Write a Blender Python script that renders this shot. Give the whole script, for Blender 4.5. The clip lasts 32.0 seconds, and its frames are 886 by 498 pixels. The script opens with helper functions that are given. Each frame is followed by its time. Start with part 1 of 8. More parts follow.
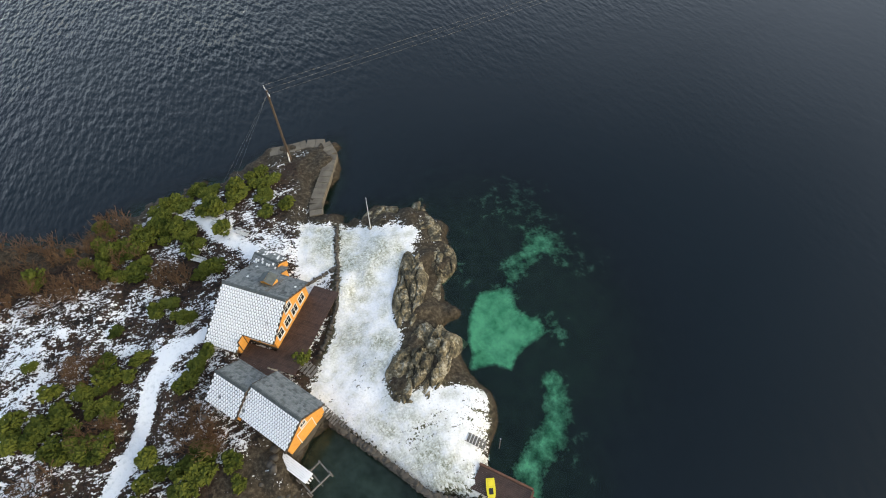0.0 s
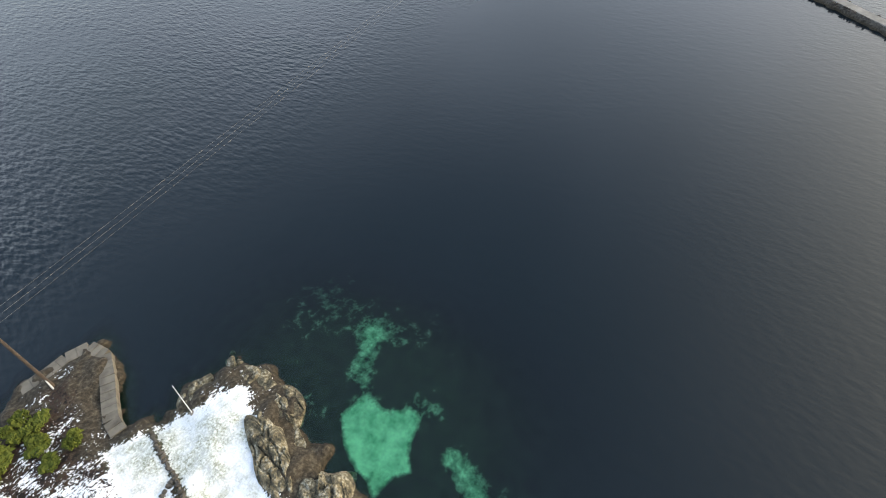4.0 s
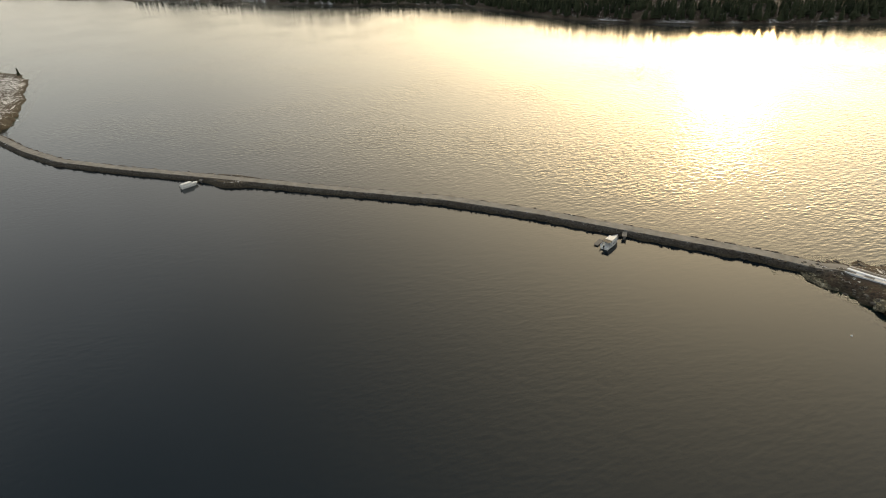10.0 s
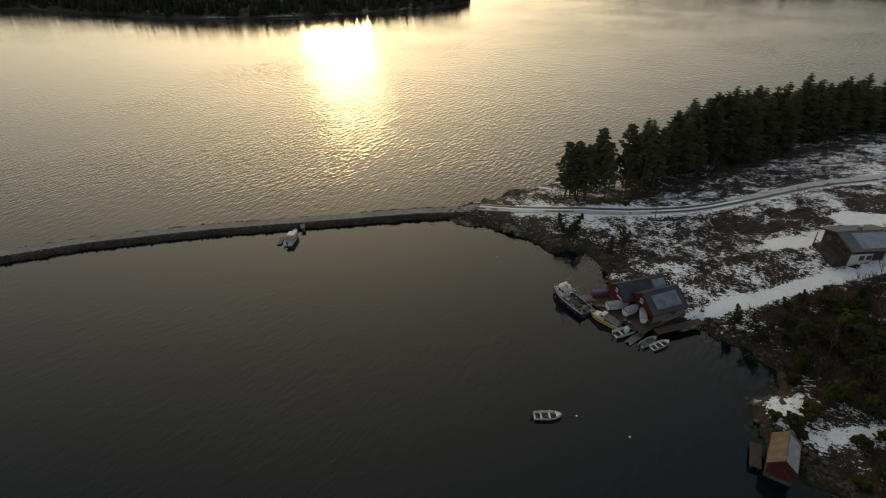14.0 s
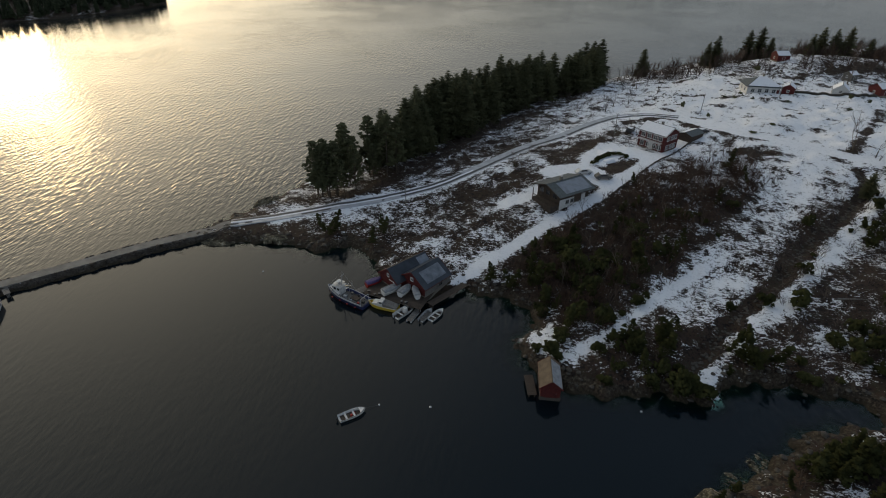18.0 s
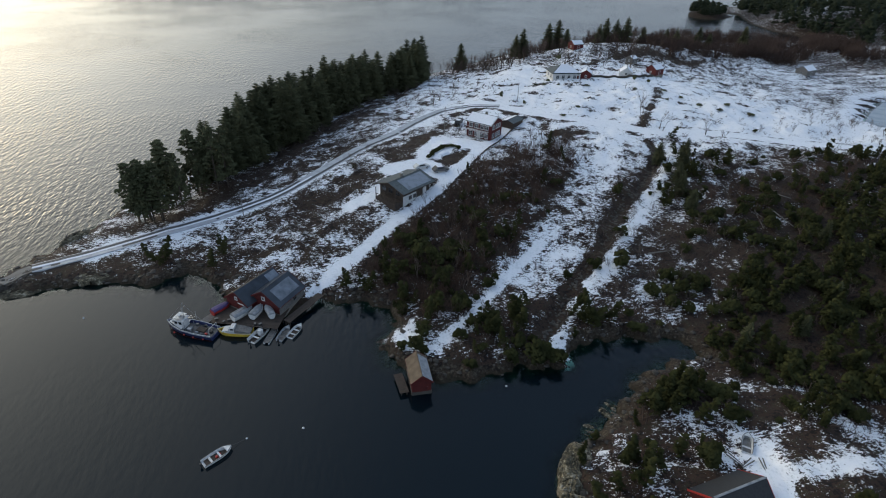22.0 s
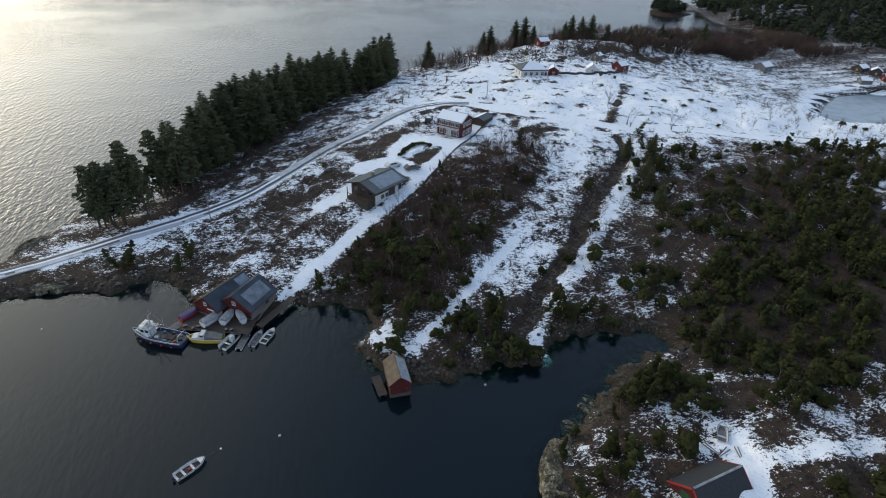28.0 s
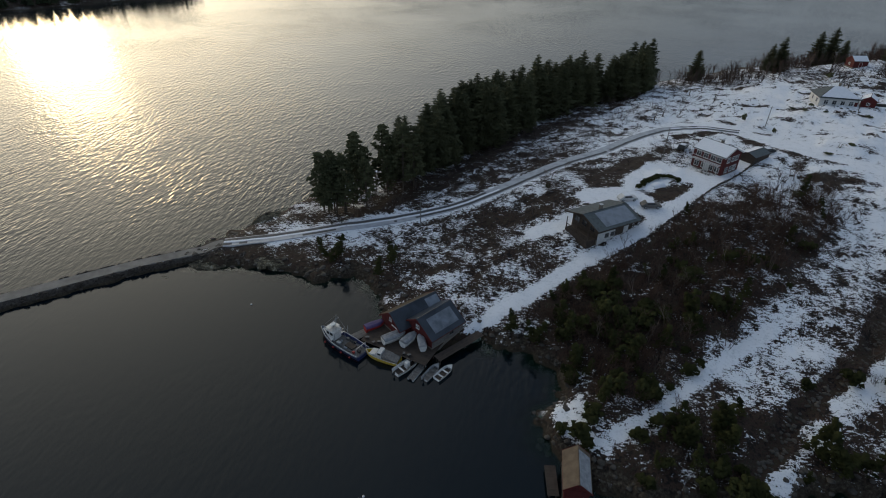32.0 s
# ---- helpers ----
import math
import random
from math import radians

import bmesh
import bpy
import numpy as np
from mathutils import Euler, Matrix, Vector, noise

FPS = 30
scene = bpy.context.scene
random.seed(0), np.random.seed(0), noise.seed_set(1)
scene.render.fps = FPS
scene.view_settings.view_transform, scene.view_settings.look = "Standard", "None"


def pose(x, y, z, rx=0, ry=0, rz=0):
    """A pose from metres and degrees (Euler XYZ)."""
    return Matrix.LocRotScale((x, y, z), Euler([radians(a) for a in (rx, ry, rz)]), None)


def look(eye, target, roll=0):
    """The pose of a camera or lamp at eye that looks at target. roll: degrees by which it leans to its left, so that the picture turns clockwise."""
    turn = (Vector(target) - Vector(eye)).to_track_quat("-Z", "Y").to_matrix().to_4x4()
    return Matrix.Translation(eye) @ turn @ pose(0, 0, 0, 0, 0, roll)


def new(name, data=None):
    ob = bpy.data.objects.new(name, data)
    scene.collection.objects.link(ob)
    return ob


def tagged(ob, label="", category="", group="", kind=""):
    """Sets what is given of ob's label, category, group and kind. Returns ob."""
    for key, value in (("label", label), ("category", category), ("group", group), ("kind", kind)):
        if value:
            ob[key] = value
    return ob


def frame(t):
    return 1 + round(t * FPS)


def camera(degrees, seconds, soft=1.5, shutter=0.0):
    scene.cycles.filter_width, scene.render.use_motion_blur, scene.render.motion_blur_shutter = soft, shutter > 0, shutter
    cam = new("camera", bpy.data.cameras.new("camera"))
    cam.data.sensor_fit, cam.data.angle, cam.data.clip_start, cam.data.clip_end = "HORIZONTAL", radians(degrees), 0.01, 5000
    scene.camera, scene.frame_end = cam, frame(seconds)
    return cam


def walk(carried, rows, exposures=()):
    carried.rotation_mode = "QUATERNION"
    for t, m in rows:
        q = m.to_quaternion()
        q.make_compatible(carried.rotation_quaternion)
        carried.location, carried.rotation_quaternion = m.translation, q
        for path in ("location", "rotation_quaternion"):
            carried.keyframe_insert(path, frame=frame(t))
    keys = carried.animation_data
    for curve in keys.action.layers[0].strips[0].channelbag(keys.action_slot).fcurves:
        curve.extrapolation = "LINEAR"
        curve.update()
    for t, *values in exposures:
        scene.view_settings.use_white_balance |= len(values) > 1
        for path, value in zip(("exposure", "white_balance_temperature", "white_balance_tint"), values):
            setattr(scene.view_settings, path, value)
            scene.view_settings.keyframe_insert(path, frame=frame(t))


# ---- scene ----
# camera and its flight: seconds, place, turn
cam = camera(78.83, 32.0, soft=1.0)
FLIGHT = [
    (0, 5.06, 6.98, 60.5, 37.118, 1.727, 159.019),
    (0.5, 5.05, 6.67, 60.68, 36.993, 1.98, 155),
    (1, 5.01, 6.32, 60.84, 36.898, 2.256, 150.542),
    (1.5, 4.93, 5.81, 61, 36.586, 2.712, 144.89),
    (2, 4.84, 5.25, 61.16, 36.35, 3.027, 139.735),
    (2.5, 4.77, 4.6, 61.33, 36.074, 3.218, 135.745),
    (3, 4.68, 3.85, 61.49, 39.878, 3.243, 132.674),
    (3.5, 4.53, 3.05, 61.64, 42.695, 3.057, 129.678),
    (5.5, 4.61, 1.54, 62.37, 41.444, 3.353, 106.265),
    (6, 4.26, 1.32, 62.61, 40.935, 3.472, 100.266),
    (6.5, 3.77, 1.13, 62.84, 40.354, 3.46, 94.952),
    (7, 3.14, 0.89, 63.05, 40.084, 2.832, 90.413),
    (7.5, 2.63, 0.56, 63.25, 39.612, 2.592, 84.546),
    (8, 2.32, 0.39, 63.41, 39.653, 2.546, 79.502),
    (8.5, 1.94, 0.32, 63.59, 46.044, 2.6, 75.794),
    (9, 1.65, 0.26, 63.76, 50.886, 2.542, 73.679),
    (9.5, 1.45, 0.16, 63.94, 55.657, 2.449, 72.064),
    (10, 1.33, 0.01, 64.12, 60.273, 2.36, 70.054),
    (10.5, 1.3, -0.2, 64.29, 60.07, 2.214, 66.569),
    (11, 1.31, -0.46, 64.43, 59.843, 1.997, 62.191),
    (11.5, 1.19, -0.73, 64.52, 59.602, 1.817, 56.861),
    (12, 1.02, -0.95, 64.55, 59.405, 1.517, 50.734),
    (12.5, 0.82, -1.01, 64.52, 59.198, 1.209, 46.094),
    (13, 0.57, -0.91, 64.43, 59.03, 0.911, 41.433),
    (13.5, 0.33, -0.74, 64.34, 58.951, 0.675, 36.969),
    (15.5, 0.21, -0.71, 64.35, 58.822, -0.117, 22.044),
    (16, 0.23, -0.62, 64.41, 58.794, -0.346, 18.246),
    (16.5, 0.21, -0.49, 64.45, 58.789, -0.538, 14.376),
    (17, 0.17, -0.34, 64.49, 58.765, -0.654, 10.896),
    (17.5, 0.13, -0.23, 64.55, 58.727, -0.823, 7.852),
    (18, 0.11, -0.19, 64.62, 58.719, -0.971, 5.301),
    (18.5, 0.04, -0.12, 64.68, 58.719, -1.172, 3.03),
    (19, 0, 0, 64.73, 58.725, -1.258, 0.764),
    (19.5, 0.03, 0.1, 64.78, 58.744, -1.346, -1.475),
    (20, 0.09, 0.2, 64.85, 58.784, -1.499, -4.182),
    (20.5, 0.09, 0.29, 64.91, 58.851, -1.595, -6.774),
    (21, 0.08, 0.34, 64.97, 58.898, -1.756, -8.847),
    (21.5, 0.1, 0.42, 65.02, 58.944, -1.853, -10.706),
    (22, 0.1, 0.5, 65.04, 58.988, -1.966, -12.457),
    (22.5, 0.1, 0.59, 65.04, 59.028, -2.072, -14.184),
    (23, 0.11, 0.72, 65.04, 59.089, -2.17, -16.344),
    (23.5, 0.09, 0.85, 65.06, 59.179, -2.332, -18.799),
    (24, 0.04, 0.91, 65.09, 59.268, -2.442, -20.974),
    (24.5, 0.03, 0.94, 65.12, 59.391, -2.587, -23.196),
    (26.5, -0.65, 1.27, 64.84, 59.392, -2.716, -21.677),
    (27, -0.62, 1.21, 64.8, 59.132, -2.622, -17.671),
    (27.5, -0.61, 1.26, 64.76, 59.013, -2.557, -16.509),
    (28, -0.56, 1.64, 64.72, 58.874, -2.524, -15.836),
    (28.5, -0.43, 2.51, 64.68, 58.796, -2.466, -15.351),
    (29, -0.24, 3.84, 64.63, 58.705, -2.434, -14.928),
    (29.5, 0.02, 5.61, 64.55, 58.609, -2.391, -14.054),
    (30, 0.32, 7.75, 64.44, 58.405, -2.232, -10.569),
    (30.5, 0.59, 10.17, 64.29, 58.272, -2.122, -7.112),
    (31, 0.85, 12.89, 64.07, 58.111, -1.887, -2.683),
    (31.5, 1.04, 15.79, 63.81, 57.875, -1.6, 3.417),
    (32, 1.21, 18.77, 63.55, 57.727, -1.242, 9.428),
]
# seconds, stops, kelvin, tint: the flying camera's own exposure and white balance
EXPOSURES = [(0.0, 0.66, 6350, 11), (3.0, 0.93, 6300, 11), (6.0, 1.5, 6450, 11), (8.0, 1.3, 6650, 10), (9.0, 0.9, 7200, 10), (10.0, 0.35, 7800, 10), (11.0, -0.3, 7700, 10), (13.0, -0.74, 7350, 10),
             (17.0, -0.84, 6600, 10), (20.0, -0.5, 5850, 10), (24.0, 0.03, 5600, 10), (28.0, 0.06, 5620, 10), (30.0, -0.05, 5620, 10), (31.0, -0.32, 5600, 10), (32.0, -0.83, 5800, 10)]
walk(cam, [(t, pose(x, y, z, rx, ry, rz)) for t, x, y, z, rx, ry, rz in FLIGHT], EXPOSURES)

# ---- light: a low winter sun behind thin cloud ----
SUN_UP, SUN_AZ = 10.8, 43.4          # degrees above the horizon, and to the left of +y
CLOUD, CLEAR, GLOW = 6.2, 0.7, 3.4   # brightness of the cloud veil, of the clear sky behind it, of the lit cloud near the sun
GLOW_UP = 19                         # the thin cloud is brightest a little above the sun
world = bpy.data.worlds.new("winter_sky")
scene.world = world
world.use_nodes = True
wn, wl = world.node_tree.nodes, world.node_tree.links
sky = wn.new("ShaderNodeTexSky")
sky.sky_type, sky.sun_disc = "NISHITA", False
sky.sun_elevation, sky.sun_rotation = radians(SUN_UP), radians(-SUN_AZ)
sky.air_density, sky.dust_density, sky.ozone_density = 1.0, 3.0, 1.0
# a veil of cloud over the clear sky: soft grey, thicker and thinner in broad patches, a little brighter overhead
way, split = wn.new("ShaderNodeTexCoord"), wn.new("ShaderNodeSeparateXYZ")
wl.new(way.outputs["Generated"], split.inputs[0])
patch = wn.new("ShaderNodeTexNoise")
patch.inputs["Scale"].default_value, patch.inputs["Detail"].default_value = 2.2, 4
wl.new(way.outputs["Generated"], patch.inputs["Vector"])
toward = wn.new("ShaderNodeVectorMath")
toward.operation = "DOT_PRODUCT"
wl.new(way.outputs["Generated"], toward.inputs[0])
toward.inputs[1].default_value = (-math.sin(radians(SUN_AZ)) * math.cos(radians(GLOW_UP)), math.cos(radians(SUN_AZ)) * math.cos(radians(GLOW_UP)), math.sin(radians(GLOW_UP)))
clip_, ring = wn.new("ShaderNodeMath"), wn.new("ShaderNodeMath")
clip_.operation, ring.operation = "MAXIMUM", "POWER"
wl.new(toward.outputs["Value"], clip_.inputs[0])
clip_.inputs[1].default_value = 0.0
wl.new(clip_.outputs[0], ring.inputs[0])
ring.inputs[1].default_value = 6.0
veil = wn.new("ShaderNodeMapRange")
wl.new(patch.outputs[0], veil.inputs[0])
veil.inputs[1].default_value, veil.inputs[2].default_value, veil.inputs[3].default_value, veil.inputs[4].default_value = 0.3, 0.7, 0.75, 1.15
cloud = wn.new("ShaderNodeMix")
cloud.data_type, cloud.blend_type = "RGBA", "ADD"
cloud.inputs[0].default_value = 1.0
grey = wn.new("ShaderNodeMix")
grey.data_type, grey.blend_type = "RGBA", "MULTIPLY"
grey.inputs[0].default_value = 1.0
grey.inputs[6].default_value = (CLOUD * 0.93, CLOUD * 0.98, CLOUD * 1.06, 1)
rise = wn.new("ShaderNodeValToRGB")     # thin near the horizon, bright at a third of the way up, darker and bluer overhead
for p in (0.34, 0.66):
    rise.color_ramp.elements.new(p)
for e, c in zip(rise.color_ramp.elements, ((0.66, 0.66, 0.64), (1.0, 1.03, 1.06), (0.47, 0.55, 0.65), (0.36, 0.46, 0.58))):
    e.color = (*c, 1)
wl.new(split.outputs[2], rise.inputs[0])
thick = wn.new("ShaderNodeMix")
thick.data_type, thick.blend_type = "RGBA", "MULTIPLY"
thick.inputs[0].default_value = 1.0
wl.new(veil.outputs[0], thick.inputs[6])
wl.new(rise.outputs[0], thick.inputs[7])
warm = wn.new("ShaderNodeMix")
warm.data_type, warm.blend_type = "RGBA", "MULTIPLY"
warm.inputs[0].default_value = 1.0
warm.inputs[6].default_value = (GLOW * 1.18, GLOW * 0.97, GLOW * 0.59, 1)
wl.new(ring.outputs[0], warm.inputs[7])
both = wn.new("ShaderNodeMix")
both.data_type, both.blend_type = "RGBA", "ADD"
both.inputs[0].default_value = 1.0
wl.new(thick.outputs[2], both.inputs[6])
wl.new(warm.outputs[2], both.inputs[7])
wl.new(both.outputs[2], grey.inputs[7])
dim = wn.new("ShaderNodeMix")
dim.data_type, dim.blend_type = "RGBA", "MULTIPLY"
dim.inputs[0].default_value = 1.0
dim.inputs[7].default_value = (CLEAR, CLEAR, CLEAR, 1)
wl.new(sky.outputs[0], dim.inputs[6])
wl.new(dim.outputs[2], cloud.inputs[6])
wl.new(grey.outputs[2], cloud.inputs[7])
wl.new(cloud.outputs[2], wn["Background"].inputs[0])
wn["Background"].inputs[1].default_value = 0.1
sun = new("sun", bpy.data.lights.new("sun", "SUN"))
sun.data.energy, sun.data.angle, sun.data.color = 0.30, radians(7), (1.0, 0.70, 0.32)
sun_way = Vector((-math.sin(radians(SUN_AZ)) * math.cos(radians(SUN_UP)), math.cos(radians(SUN_AZ)) * math.cos(radians(SUN_UP)), math.sin(radians(SUN_UP))))
sun.matrix_world = look(sun_way * 300, (0, 0, 0))

# ---- materials ----
def material(name):
    m = bpy.data.materials.new(name)
    m.use_nodes = True
    m.node_tree.nodes.clear()
    return m, m.node_tree.nodes, m.node_tree.links


def node(nodes, kind, links=None, **values):
    n = nodes.new("ShaderNode" + kind)
    for key, value in values.items():
        if key in n.inputs:
            n.inputs[key].default_value = value
    return n


def rgb(c):
    return (*c, 1.0)


def paint(name, a, b, scale=4.0, rough=0.7, metal=0.0, bump=0.15, fine=40.0, spread=0.25, spec=0.4):
    """A surface that wanders between two colours at a coarse scale, with fine grain, relief and a change from piece to piece."""
    m, n, l = material(name)
    out, bs = n.new("ShaderNodeOutputMaterial"), n.new("ShaderNodeBsdfPrincipled")
    geo, info = n.new("ShaderNodeNewGeometry"), n.new("ShaderNodeObjectInfo")
    coarse, grain = n.new("ShaderNodeTexNoise"), n.new("ShaderNodeTexNoise")
    coarse.inputs["Scale"].default_value, coarse.inputs["Detail"].default_value = scale, 5
    grain.inputs["Scale"].default_value, grain.inputs["Detail"].default_value = fine, 3
    for t in (coarse, grain):
        l.new(geo.outputs["Position"], t.inputs["Vector"])
    add = n.new("ShaderNodeMath")
    add.operation = "MULTIPLY_ADD"
    l.new(grain.outputs[0], add.inputs[0])
    add.inputs[1].default_value = 0.45
    l.new(coarse.outputs[0], add.inputs[2])
    shift = n.new("ShaderNodeMath")
    shift.operation = "MULTIPLY_ADD"
    l.new(info.outputs["Random"], shift.inputs[0])
    shift.inputs[1].default_value = spread
    l.new(add.outputs[0], shift.inputs[2])
    ramp = n.new("ShaderNodeValToRGB")
    ramp.color_ramp.elements[0].position, ramp.color_ramp.elements[1].position = 0.5, 1.05
    ramp.color_ramp.elements[0].color, ramp.color_ramp.elements[1].color = rgb(a), rgb(b)
    l.new(shift.outputs[0], ramp.inputs[0])
    l.new(ramp.outputs[0], bs.inputs["Base Color"])
    bs.inputs["Roughness"].default_value, bs.inputs["Metallic"].default_value = rough, metal
    bs.inputs["Specular IOR Level"].default_value = spec
    bp = n.new("ShaderNodeBump")
    bp.inputs["Strength"].default_value, bp.inputs["Distance"].default_value = bump, 0.05
    l.new(add.outputs[0], bp.inputs["Height"])
    l.new(bp.outputs[0], bs.inputs["Normal"])
    l.new(bs.outputs[0], out.inputs[0])
    return m


def ground_material():
    """Heath, rock, mud and sea bed, with snow that lies in patches; what lies where comes from the ground's own attributes."""
    m, n, l = material("ground")
    out, bs = n.new("ShaderNodeOutputMaterial"), n.new("ShaderNodeBsdfPrincipled")
    geo = n.new("ShaderNodeNewGeometry")

    def noise_at(scale, detail=6, rough=0.6):
        t = n.new("ShaderNodeTexNoise")
        t.inputs["Scale"].default_value, t.inputs["Detail"].default_value, t.inputs["Roughness"].default_value = scale, detail, rough
        l.new(geo.outputs["Position"], t.inputs["Vector"])
        return t.outputs[0]

    def attr(name):
        t = n.new("ShaderNodeAttribute")
        t.attribute_name = name
        return t.outputs["Fac"]

    def ramp(src, *stops):
        r = n.new("ShaderNodeValToRGB")
        els = r.color_ramp.elements
        while len(els) < len(stops):
            els.new(0.5)
        for e, (p, c) in zip(els, stops):
            e.position, e.color = p, rgb(c)
        l.new(src, r.inputs[0])
        return r.outputs[0]

    def math(op, a, b, c=None):
        t = n.new("ShaderNodeMath")
        t.operation = op
        for k, v in enumerate((a, b, c)):
            if v is None:
                continue
            if isinstance(v, (int, float)):
                t.inputs[k].default_value = v
            else:
                l.new(v, t.inputs[k])
        return t.outputs[0]

    def mix(f, a, b):
        t = n.new("ShaderNodeMix")
        t.data_type = "RGBA"
        l.new(f, t.inputs["Factor"])
        for k, v in (("A", a), ("B", b)):
            s = [i for i in t.inputs if i.name == k and i.type == "RGBA"][0]
            l.new(v, s)
        return [o for o in t.outputs if o.type == "RGBA"][0]

    def step(v, lo, hi):
        t = n.new("ShaderNodeMapRange")
        t.clamp = True
        l.new(v, t.inputs[0])
        t.inputs[1].default_value, t.inputs[2].default_value = lo, hi
        return t.outputs[0]

    big, mid, small, tiny = noise_at(0.09), noise_at(0.55), noise_at(2.2, 8, 0.65), noise_at(4.5, 4)
    # snow lies in drifts drawn out along the slope
    drift, streaks = n.new("ShaderNodeMapping"), n.new("ShaderNodeTexNoise")
    drift.inputs["Rotation"].default_value, drift.inputs["Scale"].default_value = (0, 0, 0.75), (1.0, 2.1, 1.0)
    l.new(geo.outputs["Position"], drift.inputs["Vector"])
    streaks.inputs["Scale"].default_value, streaks.inputs["Detail"].default_value, streaks.inputs["Roughness"].default_value = 1.15, 6, 0.62
    streaks.inputs["Distortion"].default_value = 0.6
    l.new(drift.outputs[0], streaks.inputs["Vector"])
    streak = streaks.outputs[0]
    heath = ramp(math("MULTIPLY_ADD", small, 0.5, math("MULTIPLY", mid, 0.5)), (0.36, (0.008, 0.006, 0.005)), (0.44, (0.018, 0.013, 0.010)), (0.50, (0.055, 0.031, 0.021)), (0.56, (0.024, 0.023, 0.013)), (0.64, (0.085, 0.062, 0.040)))
    rock = ramp(small, (0.32, (0.016, 0.013, 0.009)), (0.50, (0.045, 0.036, 0.024)), (0.70, (0.12, 0.10, 0.07)))
    soil = mix(step(math("ADD", attr("rock"), math("MULTIPLY", small, 0.6)), 0.62, 0.85), heath, rock)
    bare = ramp(small, (0.35, (0.034, 0.030, 0.025)), (0.65, (0.10, 0.090, 0.078)))
    soil = mix(attr("gravel"), soil, bare)
    turf = ramp(small, (0.35, (0.045, 0.050, 0.026)), (0.65, (0.15, 0.145, 0.085)))
    soil = mix(attr("grass"), soil, turf)
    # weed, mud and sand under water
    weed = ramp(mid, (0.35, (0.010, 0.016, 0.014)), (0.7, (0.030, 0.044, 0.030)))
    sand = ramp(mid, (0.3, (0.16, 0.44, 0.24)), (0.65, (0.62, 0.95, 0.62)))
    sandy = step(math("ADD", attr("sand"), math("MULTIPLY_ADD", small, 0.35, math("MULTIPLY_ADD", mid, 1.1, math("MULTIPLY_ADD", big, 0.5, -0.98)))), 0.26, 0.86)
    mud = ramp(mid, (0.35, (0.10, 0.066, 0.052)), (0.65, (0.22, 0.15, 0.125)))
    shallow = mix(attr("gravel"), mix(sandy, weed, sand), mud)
    # bed colour darkened with depth, standing in for light lost in the water
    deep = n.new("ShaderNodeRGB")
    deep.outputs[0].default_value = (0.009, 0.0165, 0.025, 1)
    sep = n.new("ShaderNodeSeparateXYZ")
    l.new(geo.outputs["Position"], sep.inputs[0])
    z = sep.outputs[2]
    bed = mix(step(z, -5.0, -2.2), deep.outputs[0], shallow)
    # tide band of dark wrack over the waterline
    wrack = ramp(small, (0.35, (0.016, 0.013, 0.008)), (0.65, (0.055, 0.042, 0.024)))
    shore = mix(step(math("MULTIPLY_ADD", small, 0.8, math("SUBTRACT", z, 0.4)), 0.25, 0.75), wrack, soil)
    shore = mix(math("MULTIPLY", attr("gravel"), step(z, 0.1, 0.6)), shore, bare)
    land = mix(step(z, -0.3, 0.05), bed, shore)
    # snow
    white = ramp(math("MULTIPLY_ADD", small, 0.5, math("MULTIPLY_ADD", mid, 0.32, math("MULTIPLY", tiny, 0.18))), (0.26, (0.42, 0.44, 0.43)), (0.38, (0.72, 0.74, 0.76)), (0.50, (0.89, 0.90, 0.92)))
    meagre = ramp(math("MULTIPLY_ADD", small, 0.6, math("MULTIPLY", tiny, 0.4)), (0.36, (0.10, 0.11, 0.06)), (0.46, (0.36, 0.37, 0.29)), (0.58, (0.74, 0.75, 0.71)))
    white = mix(math("MULTIPLY", attr("grass"), step(math("MULTIPLY_ADD", big, 1.0, math("MULTIPLY_ADD", mid, 0.7, math("MULTIPLY", small, 0.3))), 0.90, 1.12)), white, meagre)
    nrm = n.new("ShaderNodeSeparateXYZ")
    l.new(geo.outputs["True Normal"], nrm.inputs[0])
    lie = math("ADD", attr("snow"), math("MULTIPLY_ADD", streak, 1.3, math("MULTIPLY_ADD", mid, 0.9, math("MULTIPLY_ADD", tiny, 1.0, math("MULTIPLY_ADD", big, 0.35, -1.775)))))
    lie = math("ADD", lie, math("MULTIPLY_ADD", nrm.outputs[2], 1.4, -1.35))
    cover = math("MULTIPLY", step(lie, 0.49, 0.57), step(math("ADD", z, step(attr("snow"), 0.62, 0.8)), 0.4, 0.8))
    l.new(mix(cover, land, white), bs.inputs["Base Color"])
    bs.inputs["Roughness"].default_value = 0.85
    bs.inputs["Specular IOR Level"].default_value = 0.25
    bp = n.new("ShaderNodeBump")
    bp.inputs["Distance"].default_value = 0.35
    l.new(math("MULTIPLY_ADD", step(z, -0.6, 0.1), 0.75, 0.0), bp.inputs["Strength"])
    l.new(math("ADD", math("MULTIPLY", small, 0.7), math("MULTIPLY_ADD", tiny, 0.25, math("MULTIPLY", cover, 0.12))), bp.inputs["Height"])
    l.new(bp.outputs[0], bs.inputs["Normal"])
    l.new(bs.outputs[0], out.inputs[0])
    return m


